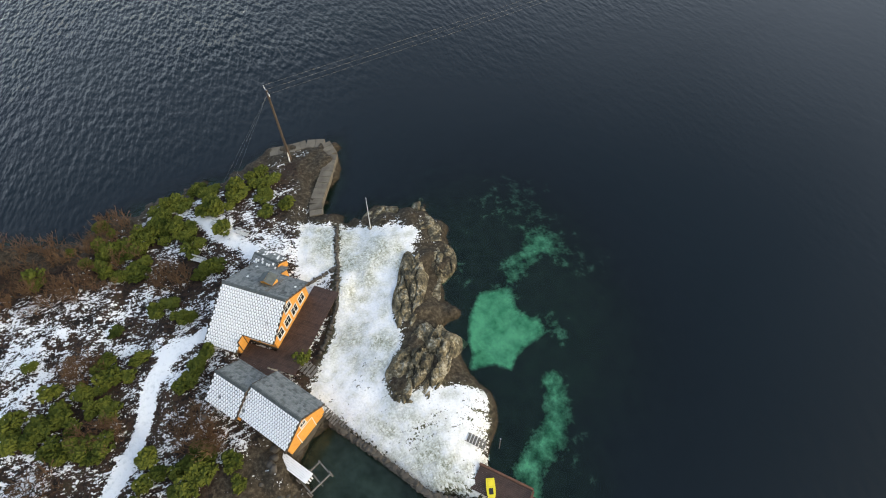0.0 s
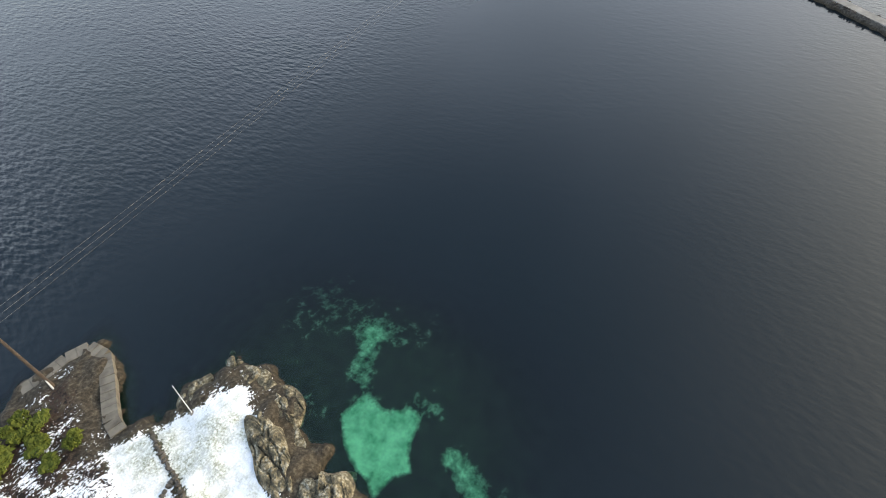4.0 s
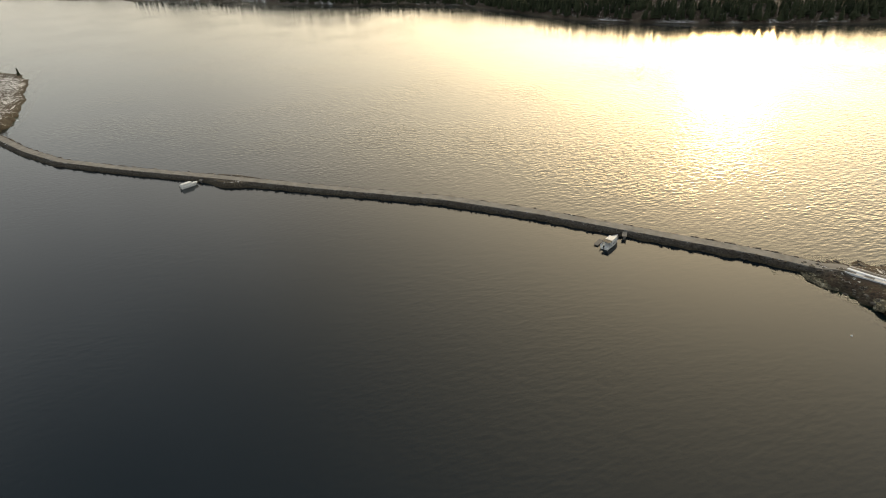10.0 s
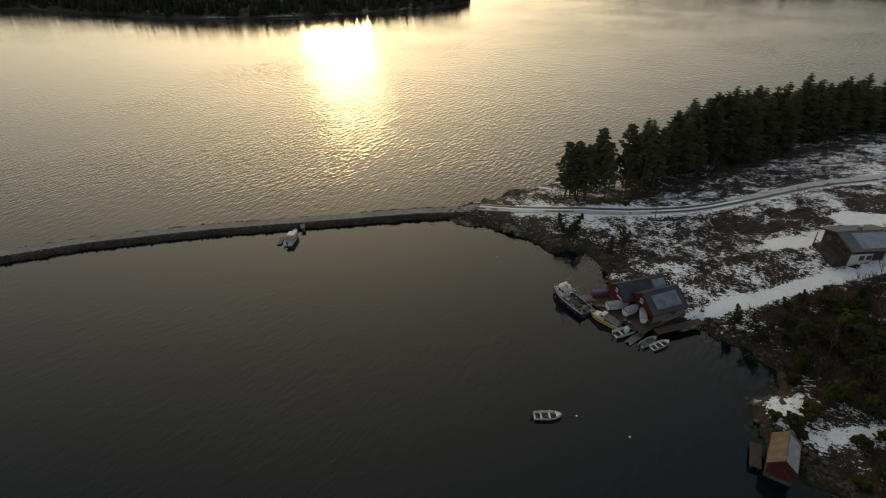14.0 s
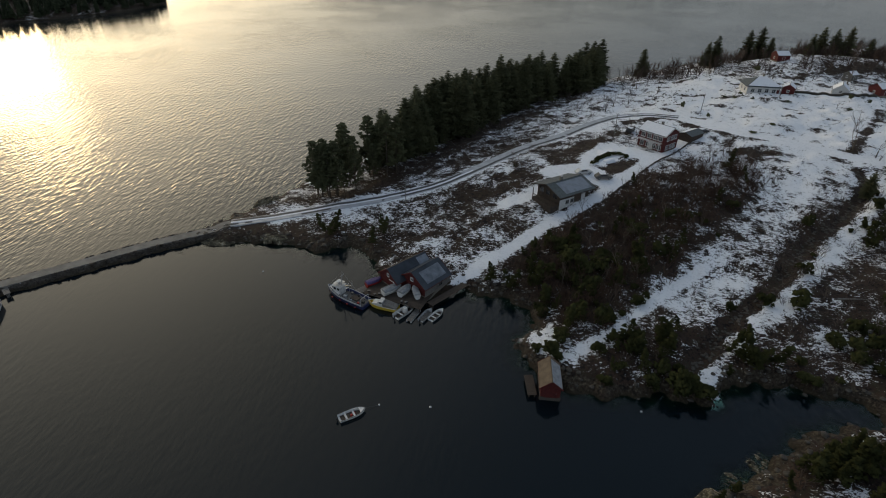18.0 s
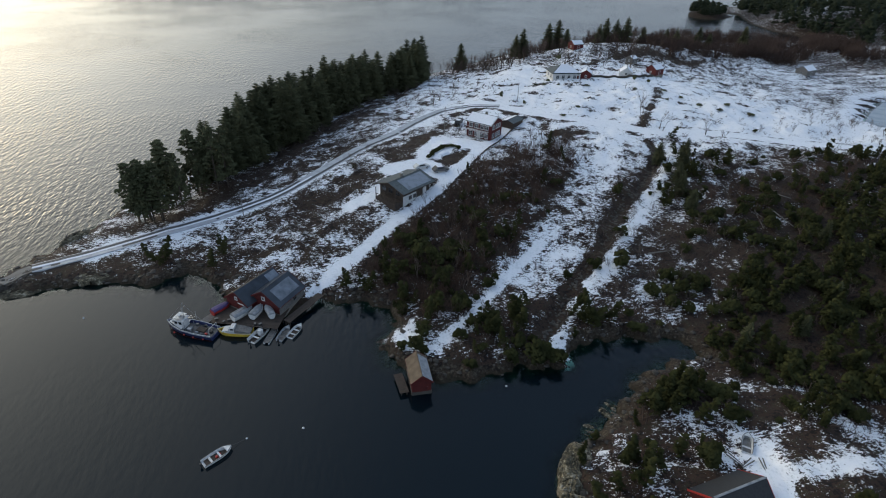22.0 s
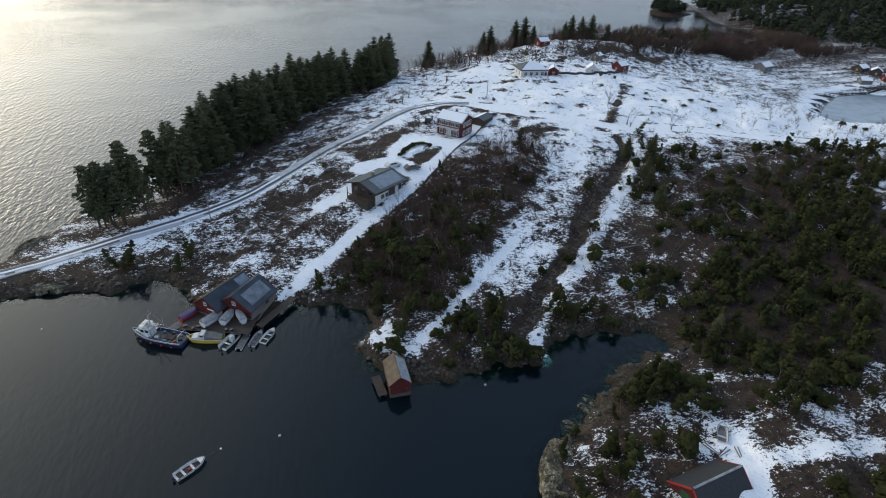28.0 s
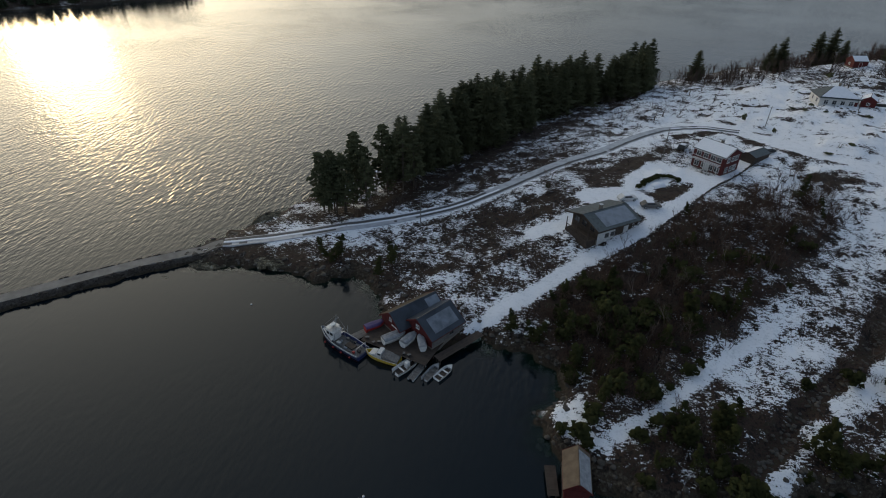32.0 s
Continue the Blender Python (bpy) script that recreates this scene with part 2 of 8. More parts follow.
def water_material():
    m, n, l = material("sea_water")
    out = n.new("ShaderNodeOutputMaterial")
    gloss, clear, mixer = n.new("ShaderNodeBsdfGlossy"), n.new("ShaderNodeBsdfTransparent"), n.new("ShaderNodeMixShader")
    fres, geo = n.new("ShaderNodeFresnel"), n.new("ShaderNodeNewGeometry")
    fres.inputs["IOR"].default_value = 1.33
    gloss.inputs["Roughness"].default_value = 0.12
    gloss.inputs["Color"].default_value = (1, 1, 1, 1)
    clear.inputs["Color"].default_value = (0.58, 0.86, 0.74, 1)
    turn = n.new("ShaderNodeMapping")
    turn.inputs["Rotation"].default_value = (0, 0, radians(30))
    turn.inputs["Scale"].default_value = (0.62, 0.26, 1)
    l.new(geo.outputs["Position"], turn.inputs["Vector"])
    waves, ripple = n.new("ShaderNodeTexNoise"), n.new("ShaderNodeTexNoise")
    waves.inputs["Scale"].default_value, waves.inputs["Detail"].default_value = 1.2, 2.0
    ripple.inputs["Scale"].default_value, ripple.inputs["Detail"].default_value = 2.4, 0.0
    for t in (waves, ripple):
        l.new(turn.outputs[0], t.inputs["Vector"])
    chop = n.new("ShaderNodeAttribute")
    chop.attribute_name = "chop"
    add = n.new("ShaderNodeMath")
    add.operation = "MULTIPLY_ADD"
    l.new(ripple.outputs[0], add.inputs[0])
    add.inputs[1].default_value = 0.22
    l.new(waves.outputs[0], add.inputs[2])
    # gusts roughen some stretches more than others
    gust, gusty = n.new("ShaderNodeTexNoise"), n.new("ShaderNodeMapRange")
    gust.inputs["Scale"].default_value, gust.inputs["Detail"].default_value = 0.018, 3
    l.new(geo.outputs["Position"], gust.inputs["Vector"])
    l.new(gust.outputs[0], gusty.inputs[0])
    gusty.inputs[1].default_value, gusty.inputs[2].default_value, gusty.inputs[3].default_value, gusty.inputs[4].default_value = 0.35, 0.65, 0.32, 0.92
    blown = n.new("ShaderNodeMath")
    blown.operation = "MULTIPLY"
    l.new(gusty.outputs[0], blown.inputs[0])
    l.new(chop.outputs["Fac"], blown.inputs[1])
    high = n.new("ShaderNodeMath")
    high.operation = "MULTIPLY"
    l.new(add.outputs[0], high.inputs[0])
    l.new(blown.outputs[0], high.inputs[1])
    bp = n.new("ShaderNodeBump")
    bp.inputs["Strength"].default_value, bp.inputs["Distance"].default_value = 1.0, 1.0
    l.new(high.outputs[0], bp.inputs["Height"])
    for t in (gloss, fres):
        l.new(bp.outputs[0], t.inputs["Normal"])
    l.new(fres.outputs[0], mixer.inputs[0])
    # far down the light is lost in the blue-green water itself; over the shallows the bed shows
    body, under, deep = n.new("ShaderNodeBsdfDiffuse"), n.new("ShaderNodeMixShader"), n.new("ShaderNodeAttribute")
    body.inputs["Color"].default_value = (0.0027, 0.0071, 0.0106, 1)
    deep.attribute_name = "deep"
    l.new(deep.outputs["Fac"], under.inputs[0])
    l.new(clear.outputs[0], under.inputs[1])
    l.new(body.outputs[0], under.inputs[2])
    l.new(under.outputs[0], mixer.inputs[1])
    l.new(gloss.outputs[0], mixer.inputs[2])
    l.new(mixer.outputs[0], out.inputs[0])
    return m


GROUND, WATER = ground_material(), water_material()
SNOW = paint("snow", (0.74, 0.76, 0.80), (0.88, 0.89, 0.91), 3, 0.8, spread=0.1)
SLATE = paint("grey_roof_tile", (0.030, 0.037, 0.039), (0.095, 0.11, 0.11), 2, 0.6)
OCHRE = paint("ochre_paint", (0.50, 0.22, 0.035), (0.66, 0.33, 0.07), 3, 0.65)
FALU = paint("red_paint", (0.055, 0.009, 0.009), (0.12, 0.020, 0.017), 2, 0.75)
BROWN = paint("brown_boards", (0.030, 0.022, 0.017), (0.065, 0.048, 0.036), 2, 0.75)
DECK = paint("dark_decking", (0.030, 0.018, 0.013), (0.075, 0.045, 0.034), 1.5, 0.5)
WHITE = paint("white_paint", (0.46, 0.46, 0.45), (0.66, 0.66, 0.64), 3, 0.5)
GREY = paint("grey_wood", (0.07, 0.064, 0.058), (0.19, 0.18, 0.165), 3, 0.8)
STONE = paint("granite", (0.024, 0.021, 0.017), (0.10, 0.088, 0.072), 1.2, 0.85, bump=0.5)
CONCRETE = paint("weathered_concrete", (0.095, 0.082, 0.062), (0.22, 0.20, 0.165), 0.8, 0.85)
BARK = paint("bark", (0.035, 0.026, 0.018), (0.10, 0.08, 0.06), 4, 0.9)
TWIG = paint("bare_twigs", (0.050, 0.036, 0.028), (0.13, 0.10, 0.08), 0.3, 0.9, spread=0.4)
RUSSET = paint("russet_twigs", (0.085, 0.045, 0.022), (0.17, 0.10, 0.05), 0.3, 0.9, spread=0.4)
NEEDLE = paint("spruce_needles", (0.024, 0.029, 0.014), (0.090, 0.092, 0.046), 0.5, 0.85, spread=0.35, spec=0.12)
BUSH = paint("juniper_green", (0.014, 0.026, 0.004), (0.085, 0.100, 0.018), 0.6, 0.85, spread=0.35, spec=0.12)
TAR = paint("asphalt", (0.040, 0.040, 0.042), (0.085, 0.085, 0.085), 0.7, 0.7)
FAR_NEEDLE = paint("far_conifers", (0.010, 0.015, 0.008), (0.040, 0.047, 0.024), 0.06, 0.9, spread=0.0, spec=0.1)
COPSE_TWIG = paint("copse_twigs", (0.038, 0.023, 0.017), (0.125, 0.082, 0.060), 0.25, 0.9, spread=0.0, spec=0.1)
WET_ROOF = paint("wet_dark_sheet", (0.014, 0.017, 0.022), (0.050, 0.058, 0.070), 0.5, 0.28)
TILE = paint("frosted_roof_tile", (0.035, 0.042, 0.045), (0.19, 0.21, 0.215), 1.4, 0.6, spread=0.4)
GLASS = paint("window_glass", (0.010, 0.012, 0.015), (0.03, 0.035, 0.04), 1, 0.08, bump=0.0, spec=0.8)
YELLOW = paint("yellow_gelcoat", (0.50, 0.33, 0.03), (0.66, 0.47, 0.06), 2, 0.35)
NAVY = paint("blue_hull_paint", (0.012, 0.018, 0.06), (0.03, 0.04, 0.11), 2, 0.4)
STEEL = paint("galvanised_steel", (0.30, 0.31, 0.32), (0.50, 0.51, 0.52), 3, 0.4, 0.7)
BLACK = paint("black_rubber", (0.012, 0.012, 0.012), (0.03, 0.03, 0.03), 3, 0.6)
REDGEAR = paint("red_plastic", (0.28, 0.02, 0.015), (0.42, 0.04, 0.03), 3, 0.45)
VIOLET = paint("violet_tarpaulin", (0.035, 0.025, 0.085), (0.10, 0.07, 0.18), 3, 0.5)
ICE = paint("wet_ice", (0.14, 0.18, 0.22), (0.24, 0.29, 0.33), 0.2, 0.25)
SCRUB = paint("dark_scrub", (0.011, 0.0135, 0.005), (0.062, 0.064, 0.023), 0.35, 0.9, spread=0.0, spec=0.05)
FROST = paint("frosted_sheet", (0.08, 0.09, 0.105), (0.24, 0.265, 0.30), 0.7, 0.5)
TARP = paint("pale_tarpaulin", (0.14, 0.15, 0.16), (0.34, 0.35, 0.36), 1.5, 0.55)
KAYAK = paint("bright_yellow_plastic", (0.72, 0.58, 0.02), (0.85, 0.70, 0.04), 2, 0.35)


def crag_material():
    """Weathered shore rock: ochre and brown lichen over grey, split by dark crevices."""
    m, n, l = material("shore_rock")
    out, bs = n.new("ShaderNodeOutputMaterial"), n.new("ShaderNodeBsdfPrincipled")
    geo = n.new("ShaderNodeNewGeometry")
    warp = n.new("ShaderNodeTexNoise")
    warp.inputs["Scale"].default_value, warp.inputs["Detail"].default_value = 0.8, 5
    l.new(geo.outputs["Position"], warp.inputs["Vector"])
    move = n.new("ShaderNodeVectorMath")
    move.operation = "MULTIPLY_ADD"
    l.new(warp.outputs["Color"], move.inputs[0])
    move.inputs[1].default_value = (1.6, 1.6, 1.6)
    l.new(geo.outputs["Position"], move.inputs[2])
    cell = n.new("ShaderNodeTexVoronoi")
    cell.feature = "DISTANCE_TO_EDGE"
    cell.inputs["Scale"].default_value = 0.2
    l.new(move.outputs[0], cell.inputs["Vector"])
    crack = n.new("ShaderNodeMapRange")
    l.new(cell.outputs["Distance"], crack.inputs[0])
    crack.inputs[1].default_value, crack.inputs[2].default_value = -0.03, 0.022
    fine = n.new("ShaderNodeTexNoise")
    fine.inputs["Scale"].default_value, fine.inputs["Detail"].default_value = 3.5, 8
    l.new(geo.outputs["Position"], fine.inputs["Vector"])
    ramp = n.new("ShaderNodeValToRGB")
    els = ramp.color_ramp.elements
    els.new(0.5), els.new(0.6)
    for e, (p, c) in zip(els, ((0.36, (0.024, 0.021, 0.014)), (0.46, (0.080, 0.070, 0.044)), (0.53, (0.160, 0.134, 0.080)), (0.62, (0.36, 0.335, 0.26)))):
        e.position, e.color = p, rgb(c)
    blend = n.new("ShaderNodeMath")
    blend.operation = "MULTIPLY_ADD"
    l.new(warp.outputs[0], blend.inputs[0])
    blend.inputs[1].default_value = 0.55
    half = n.new("ShaderNodeMath")
    half.operation = "MULTIPLY"
    l.new(fine.outputs[0], half.inputs[0])
    half.inputs[1].default_value = 0.45
    l.new(half.outputs[0], blend.inputs[2])
    l.new(blend.outputs[0], ramp.inputs[0])
    # crevices are cell edges drawn near-black into the colour, not cut in the mesh
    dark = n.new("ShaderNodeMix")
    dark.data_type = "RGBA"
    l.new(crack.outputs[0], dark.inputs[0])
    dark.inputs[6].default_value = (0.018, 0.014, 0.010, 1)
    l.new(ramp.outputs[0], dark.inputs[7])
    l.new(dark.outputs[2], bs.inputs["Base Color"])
    bs.inputs["Roughness"].default_value = 0.9
    hgt = n.new("ShaderNodeMath")
    hgt.operation = "MULTIPLY_ADD"
    l.new(crack.outputs[0], hgt.inputs[0])
    hgt.inputs[1].default_value = 0.5
    l.new(fine.outputs[0], hgt.inputs[2])
    bp = n.new("ShaderNodeBump")
    bp.inputs["Strength"].default_value, bp.inputs["Distance"].default_value = 0.9, 0.3
    l.new(hgt.outputs[0], bp.inputs["Height"])
    l.new(bp.outputs[0], bs.inputs["Normal"])
    l.new(bs.outputs[0], out.inputs[0])
    return m


CRAG = crag_material()
SLAB = paint("weathered_brown_slab", (0.062, 0.054, 0.042), (0.16, 0.142, 0.112), 0.8, 0.85)
MOSS = paint("mossy_brown_roof", (0.034, 0.024, 0.014), (0.095, 0.068, 0.040), 0.9, 0.85, spread=0.0)
RUST = paint("rust_brown_boards", (0.075, 0.036, 0.022), (0.17, 0.085, 0.052), 1.5, 0.7)
TAN = paint("bare_tan_boards", (0.062, 0.044, 0.028), (0.14, 0.105, 0.070), 1.0, 0.8)

# ---- the land: shorelines, hills and one sheet of ground ----
MAINLAND = [(-63.7, 102), (-52.3, 103.4), (-44, 103.2), (-37, 100.8), (-30.3, 105.1), (-22, 99), (-20.3, 92), (-10.1, 86.3), (-3.7, 89.8), (5.1, 88.2),
            (10.3, 84.9), (10.6, 79.2), (6.5, 73.7), (9.5, 68.9), (17, 63.9), (22.7, 63.3), (30.1, 64.6), (36.3, 63.1), (41.8, 67.2), (46.2, 69.3),
            (62.2, 66.7), (63.7, 60.2), (55.8, 61), (50, 58.9), (43.3, 53.3), (37.7, 49.8), (31.3, 45.9), (27.3, 39.5), (25, 28), (23, 12), (22.5, -2), (19, -12)]
POINT = [(14.5, -10.5), (15.5, -15), (11, -17.8), (3, -6.2), (-2.4, -3.2), (-3.8, -8), (-6.6, -11), (-7.4, -14.3), (-5.9, -17.9), (-5, -23.1), (-6.8, -25.9),
         (-7.3, -31.3), (-11, -33.6), (-10.5, -38), (-10.1, -44.5), (-4.4, -47), (-0.3, -45.5), (4.8, -49.3), (0.2, -58.5), (-1.2, -63.5), (7.5, -66.3), (17.3, -62.2),
         (30.3, -61.1), (39.5, -57.2), (50, -61), (80, -66), (140, -50), (240, -60), (400, -40), (1400, 0)]
SEAWARD = [(1400, 640), (964, 615), (760, 605), (614, 535), (548, 505), (499, 498), (478, 556), (450, 562), (425, 530), (404, 504), (395, 475), (376, 436), (364, 398), (370, 386), (371, 364), (358, 349), (334, 350),
           (316, 358), (298, 372), (270, 384), (200, 372), (130, 332), (80, 292), (40, 258), (10, 220), (-15, 188), (-38, 158), (-52, 134), (-60, 118), (-66, 109)]
TARN = [(221, 178), (240, 193), (262, 206), (282, 208), (298, 202), (313, 193), (321, 178), (290, 159), (259, 161), (236, 162), (222, 168)]
ISLET = [(-126, -83), (-135, -80), (-150, -83), (-160, -100), (-147, -116), (-130, -104)]
WESTLAND = [(-272, -108), (-290, -104), (-340, -112), (-420, -130), (-900, -500), (-600, -700), (-320, -260), (-280, -130)]
HEADLAND = [(-1500, -500), (-1010, -90), (-742, 115), (-690, 170), (-637, 221), (-602, 246), (-529, 258), (-451, 272), (-398, 298), (-365, 326), (-331, 364), (-308, 402), (-288, 432), (-277, 464), (-292, 505), (-420, 640), (-900, 900), (-2200, 900), (-2200, -500)]
NORTHLAND = [(-420, 820), (-240, 715), (0, 735), (180, 800), (330, 900), (900, 1100), (900, 2200), (-1500, 2200), (-900, 1100)]
SKERRY = [(336, 478), (340, 455), (361, 458), (388, 480), (401, 521), (393, 540), (362, 515)]
CAUSEWAY = [(-60, 108.5), (-73.3, 99), (-86.6, 87), (-111.7, 64.7), (-130.7, 45.2), (-155.8, 11.7), (-175.8, -13.8), (-199.8, -45.3), (-219.6, -69), (-240, -85), (-262, -99), (-290, -117)]


def inside_distance(px, py, poly):
    """Metres from the outline of a polygon, positive inside it."""
    best, inside = np.full(px.shape, 1e9), np.zeros(px.shape, bool)
    for (x0, y0), (x1, y1) in zip(poly, poly[1:] + poly[:1]):
        dx, dy = x1 - x0, y1 - y0
        t = np.clip(((px - x0) * dx + (py - y0) * dy) / (dx * dx + dy * dy), 0, 1)
        best = np.minimum(best, np.hypot(px - x0 - t * dx, py - y0 - t * dy))
        cross = (y0 > py) != (y1 > py)
        inside ^= cross & (px < (x1 - x0) * (py - y0) / (y1 - y0 + 1e-12) + x0)
    return np.where(inside, best, -best)


def line_distance(px, py, line):
    best = np.full(px.shape, 1e9)
    for (x0, y0), (x1, y1) in zip(line, line[1:]):
        dx, dy = x1 - x0, y1 - y0
        t = np.clip(((px - x0) * dx + (py - y0) * dy) / (dx * dx + dy * dy), 0, 1)
        best = np.minimum(best, np.hypot(px - x0 - t * dx, py - y0 - t * dy))
    return best


def bell(px, py, x, y, rx, ry):
    return np.exp(-((px - x) / rx) ** 2 - ((py - y) / ry) ** 2)


def rough_field(px, py, size, seed):
    """Smooth random field, about -1 to 1, with features of the given size."""
    r = np.random.RandomState(seed)
    out = np.zeros(px.shape)
    for k in range(9):
        a, ph, s = r.uniform(0, 6.28), r.uniform(0, 6.28), size * r.uniform(0.6, 1.7)
        out += np.sin((px * np.cos(a) + py * np.sin(a)) * 6.28 / s + ph + 1.3 * np.sin((px * np.sin(a) - py * np.cos(a)) * 4.1 / s + ph * 2))
    return out / 4.0


def shore_distance(px, py):
    """Metres from the nearest shore, positive on land, and the height that each land may reach."""
    wob = 0.9 * rough_field(px, py, 7, 3) + 0.5 * rough_field(px, py, 3, 4)
    d = inside_distance(px, py, MAINLAND + POINT + SEAWARD)
    d = np.minimum(d, -inside_distance(px, py, TARN))
    tame = np.clip((np.abs(px - 2) + np.abs(py + 8) - 14) / 12, 0.15, 1)
    d = d + wob * tame
    far = np.full(px.shape, -1e9)
    for poly in (ISLET, WESTLAND, HEADLAND, NORTHLAND, SKERRY):
        far = np.maximum(far, inside_distance(px, py, poly) + wob)
    return d, far




LAWN = [(3.2, -45), (-6.5, -40), (-3, -32), (0.3, -28.8), (0.6, -23.7), (4.0, -19.8), (3.2, -16.8), (-1.8, -17), (-6.6, -15), (-5.4, -11), (-2.6, -3.4), (2.8, -6.4), (12.5, -21), (6.9, -30.4)]
TERRACE = [(8.2, -47), (3.6, -44.6), (5.0, -37.5), (9.8, -36.2)]


OUTCROP_A = [(-3.8, -35.5), (-6.5, -35.4), (-9.7, -35.8), (-11.1, -33.2), (-9.0, -29.3), (-6.4, -28.3), (-4.4, -24.8), (-0.7, -23.5), (1.5, -24.6), (1.5, -28.3), (-2.0, -30.4)]
OUTCROP_B = [(-5.5, -24.3), (-5.1, -21.4), (-2.1, -16.7), (0.4, -15.7), (3.0, -16.5), (4.1, -19.6), (3.3, -21.1), (0.2, -23.5), (-3.5, -24.8)]


def craggy(px, py, d):
    """Where bare rock breaks through: along the shores and on the outcrops beside the lawn."""
    near = np.clip(1.2 - d / np.where(py > 20, 2.6, 7), 0, 1) * np.clip(d / 1.2, 0, 1)
    lawn = np.maximum(inside_distance(px, py, LAWN), inside_distance(px, py, TERRACE))
    out = near + 0.8 * np.clip(np.maximum(inside_distance(px, py, OUTCROP_A), inside_distance(px, py, OUTCROP_B)) + 0.8, 0, 1)
    return np.clip(out, 0, 1.1) * np.clip(-lawn / 1.2 + 0.1, 0, 1) * (np.hypot(px + 14, py - 90) > 13)


def height(px, py):
    d, far = shore_distance(px, py)
    top = 2.5 + 11 * bell(px, py, 90, 212, 112, 92)
    dd = np.maximum(d, 0)
    land = 1.7 * (1 - np.exp(-dd / 1.8)) + top * (1 - np.exp(-dd / 45))
    land += (1 - np.exp(-dd / 14)) * (5 * bell(px, py, 27, 131, 34, 40) + 4.5 * bell(px, py, 142, 80, 48, 45) + 3 * bell(px, py, 60, 20, 40, 30) + 5 * bell(px, py, 420, 200, 140, 120) + 8.5 * bell(px, py, 150, 264, 46, 25) + 4 * bell(px, py, 215, 262, 30, 26) - 1.5 * bell(px, py, 48.5, 152.5, 10, 9) + 9 * bell(px, py, 440, 400, 60, 70) + 14 * bell(px, py, 600, 430, 150, 80))
    land -= 0.8 * np.exp(-(line_distance(px, py, DITCH) / 1.7) ** 2) * np.clip(dd / 6, 0, 1)
    calm = np.clip((np.minimum(np.minimum(line_distance(px, py, ROAD), line_distance(px, py, DRIVE)), line_distance(px, py, YARD) - 4) - 2.2) / 5, 0, 1)
    land += calm * (1 - np.exp(-dd / 8)) * (0.55 * rough_field(px, py, 24, 7) + 0.30 * rough_field(px, py, 8, 8) + 0.18 * rough_field(px, py, 3.3, 9))
    crag = np.abs(rough_field(px, py, 8, 31)) * 0.6 + np.abs(rough_field(px, py, 3.5, 32)) * 0.12
    land += calm * crag * craggy(px, py, d)
    ff = np.maximum(far, 0)
    bumps = 0.5 + 0.5 * np.clip(rough_field(px, py, 260, 11), -1, 1)
    outer = 1.5 * (1 - np.exp(-ff / 2)) + (6 + 26 * bumps) * (1 - np.exp(-ff / 90)) * (ff > 0)
    away = -np.maximum(d, far)
    bed = -np.minimum(11, 0.55 * np.maximum(away, 0) ** 0.8 + 0.02) - 0.05
    bed = bed + np.clip(np.maximum(away, 0) / 5, 0, 1) * 0.5 * rough_field(px, py, 9, 12)
    shelf = 0.9 * bell(px, py, -20, -31, 22, 29)
    bed = bed * (1 - shelf) - 1.3 * shelf * np.clip(away / 4, 0, 1)
    h = np.where(d > 0, land, np.where(far > 0, outer, np.minimum(bed, -0.06)))
    landing = 3.0 * bell(px, py, -172, -12, 6, 6)
    cw = line_distance(px, py, CAUSEWAY) - landing + 0.35 * rough_field(px, py, 4, 14)
    bank = 1.25 - np.maximum(0, cw - 1.6) * 1.25
    h = np.where((cw < 9) & (bank > h), bank, h)
    return h


def ground_z(x, y):
    return float(height(np.array([float(x)]), np.array([float(y)]))[0])


ROAD = [(-60, 108.5), (-50, 112), (-36, 119), (-24, 124), (-12, 129.5), (-1, 138), (11, 150), (21.5, 158), (31, 171), (40.7, 181), (52, 184), (62, 180), (73, 168), (103, 151), (131, 146), (150, 139), (190, 134), (240, 140)]
DRIVE = [(-4, 91), (1.4, 96.9), (7.9, 102.8), (13.7, 108.5), (19.7, 112.8), (26.5, 118.6), (34.9, 128.6), (45.9, 143.6), (58.6, 159.5)]
YARD = [(17, 131.5), (25, 132.5), (30, 126)]
YARD_TOP = [(29, 139), (35, 146), (42, 145)]
SIDE = [(5, 117.9), (9.2, 119.7), (12.8, 121.8)]
CLEARING = [(40.5, 83.5), (44.4, 90.1), (49.7, 96.6), (55.2, 103.1), (62.7, 112.4), (73.1, 124.1), (82.9, 137.0), (91.6, 155.9)]
DITCH = [(36.3, 68.9), (41.1, 74.9), (45.2, 80.0), (49.8, 84.6), (55.9, 89.9), (62.4, 97.2), (67.2, 103.8), (72.6, 109.8), (78.8, 114.8), (86.1, 121.9), (92.6, 128.8), (98.5, 137.3), (99.8, 143.9)]
TRACK = [(62, 180), (68, 192), (80, 205), (88, 224), (96, 244)]
PATH = [(22.5, -33.2), (26.7, -31.8), (29.1, -28.9), (30.1, -25.1), (31.7, -21.8), (34, -18), (38, -10), (42, 2), (46, 16), (50.5, 29)]
YARD_EAST = [(51, 29.5), (54, 35), (56.5, 41)]
LANE = [(56.4, 35), (60.7, 34), (65.8, 33.6), (71, 33.2), (75.6, 33)]
VERGE = [(38.6, 65.2), (41.0, 72.1), (44.8, 75.6), (48.8, 79.5), (55.2, 84.5), (60.1, 89.6), (66.1, 95.7), (74.7, 105.3), (84.4, 115.6), (98.3, 131.3)]
CART_LANE = [(18.5, 72), (24.2, 76.7), (30.9, 83.1), (37.5, 89.4), (45.7, 96.4)]


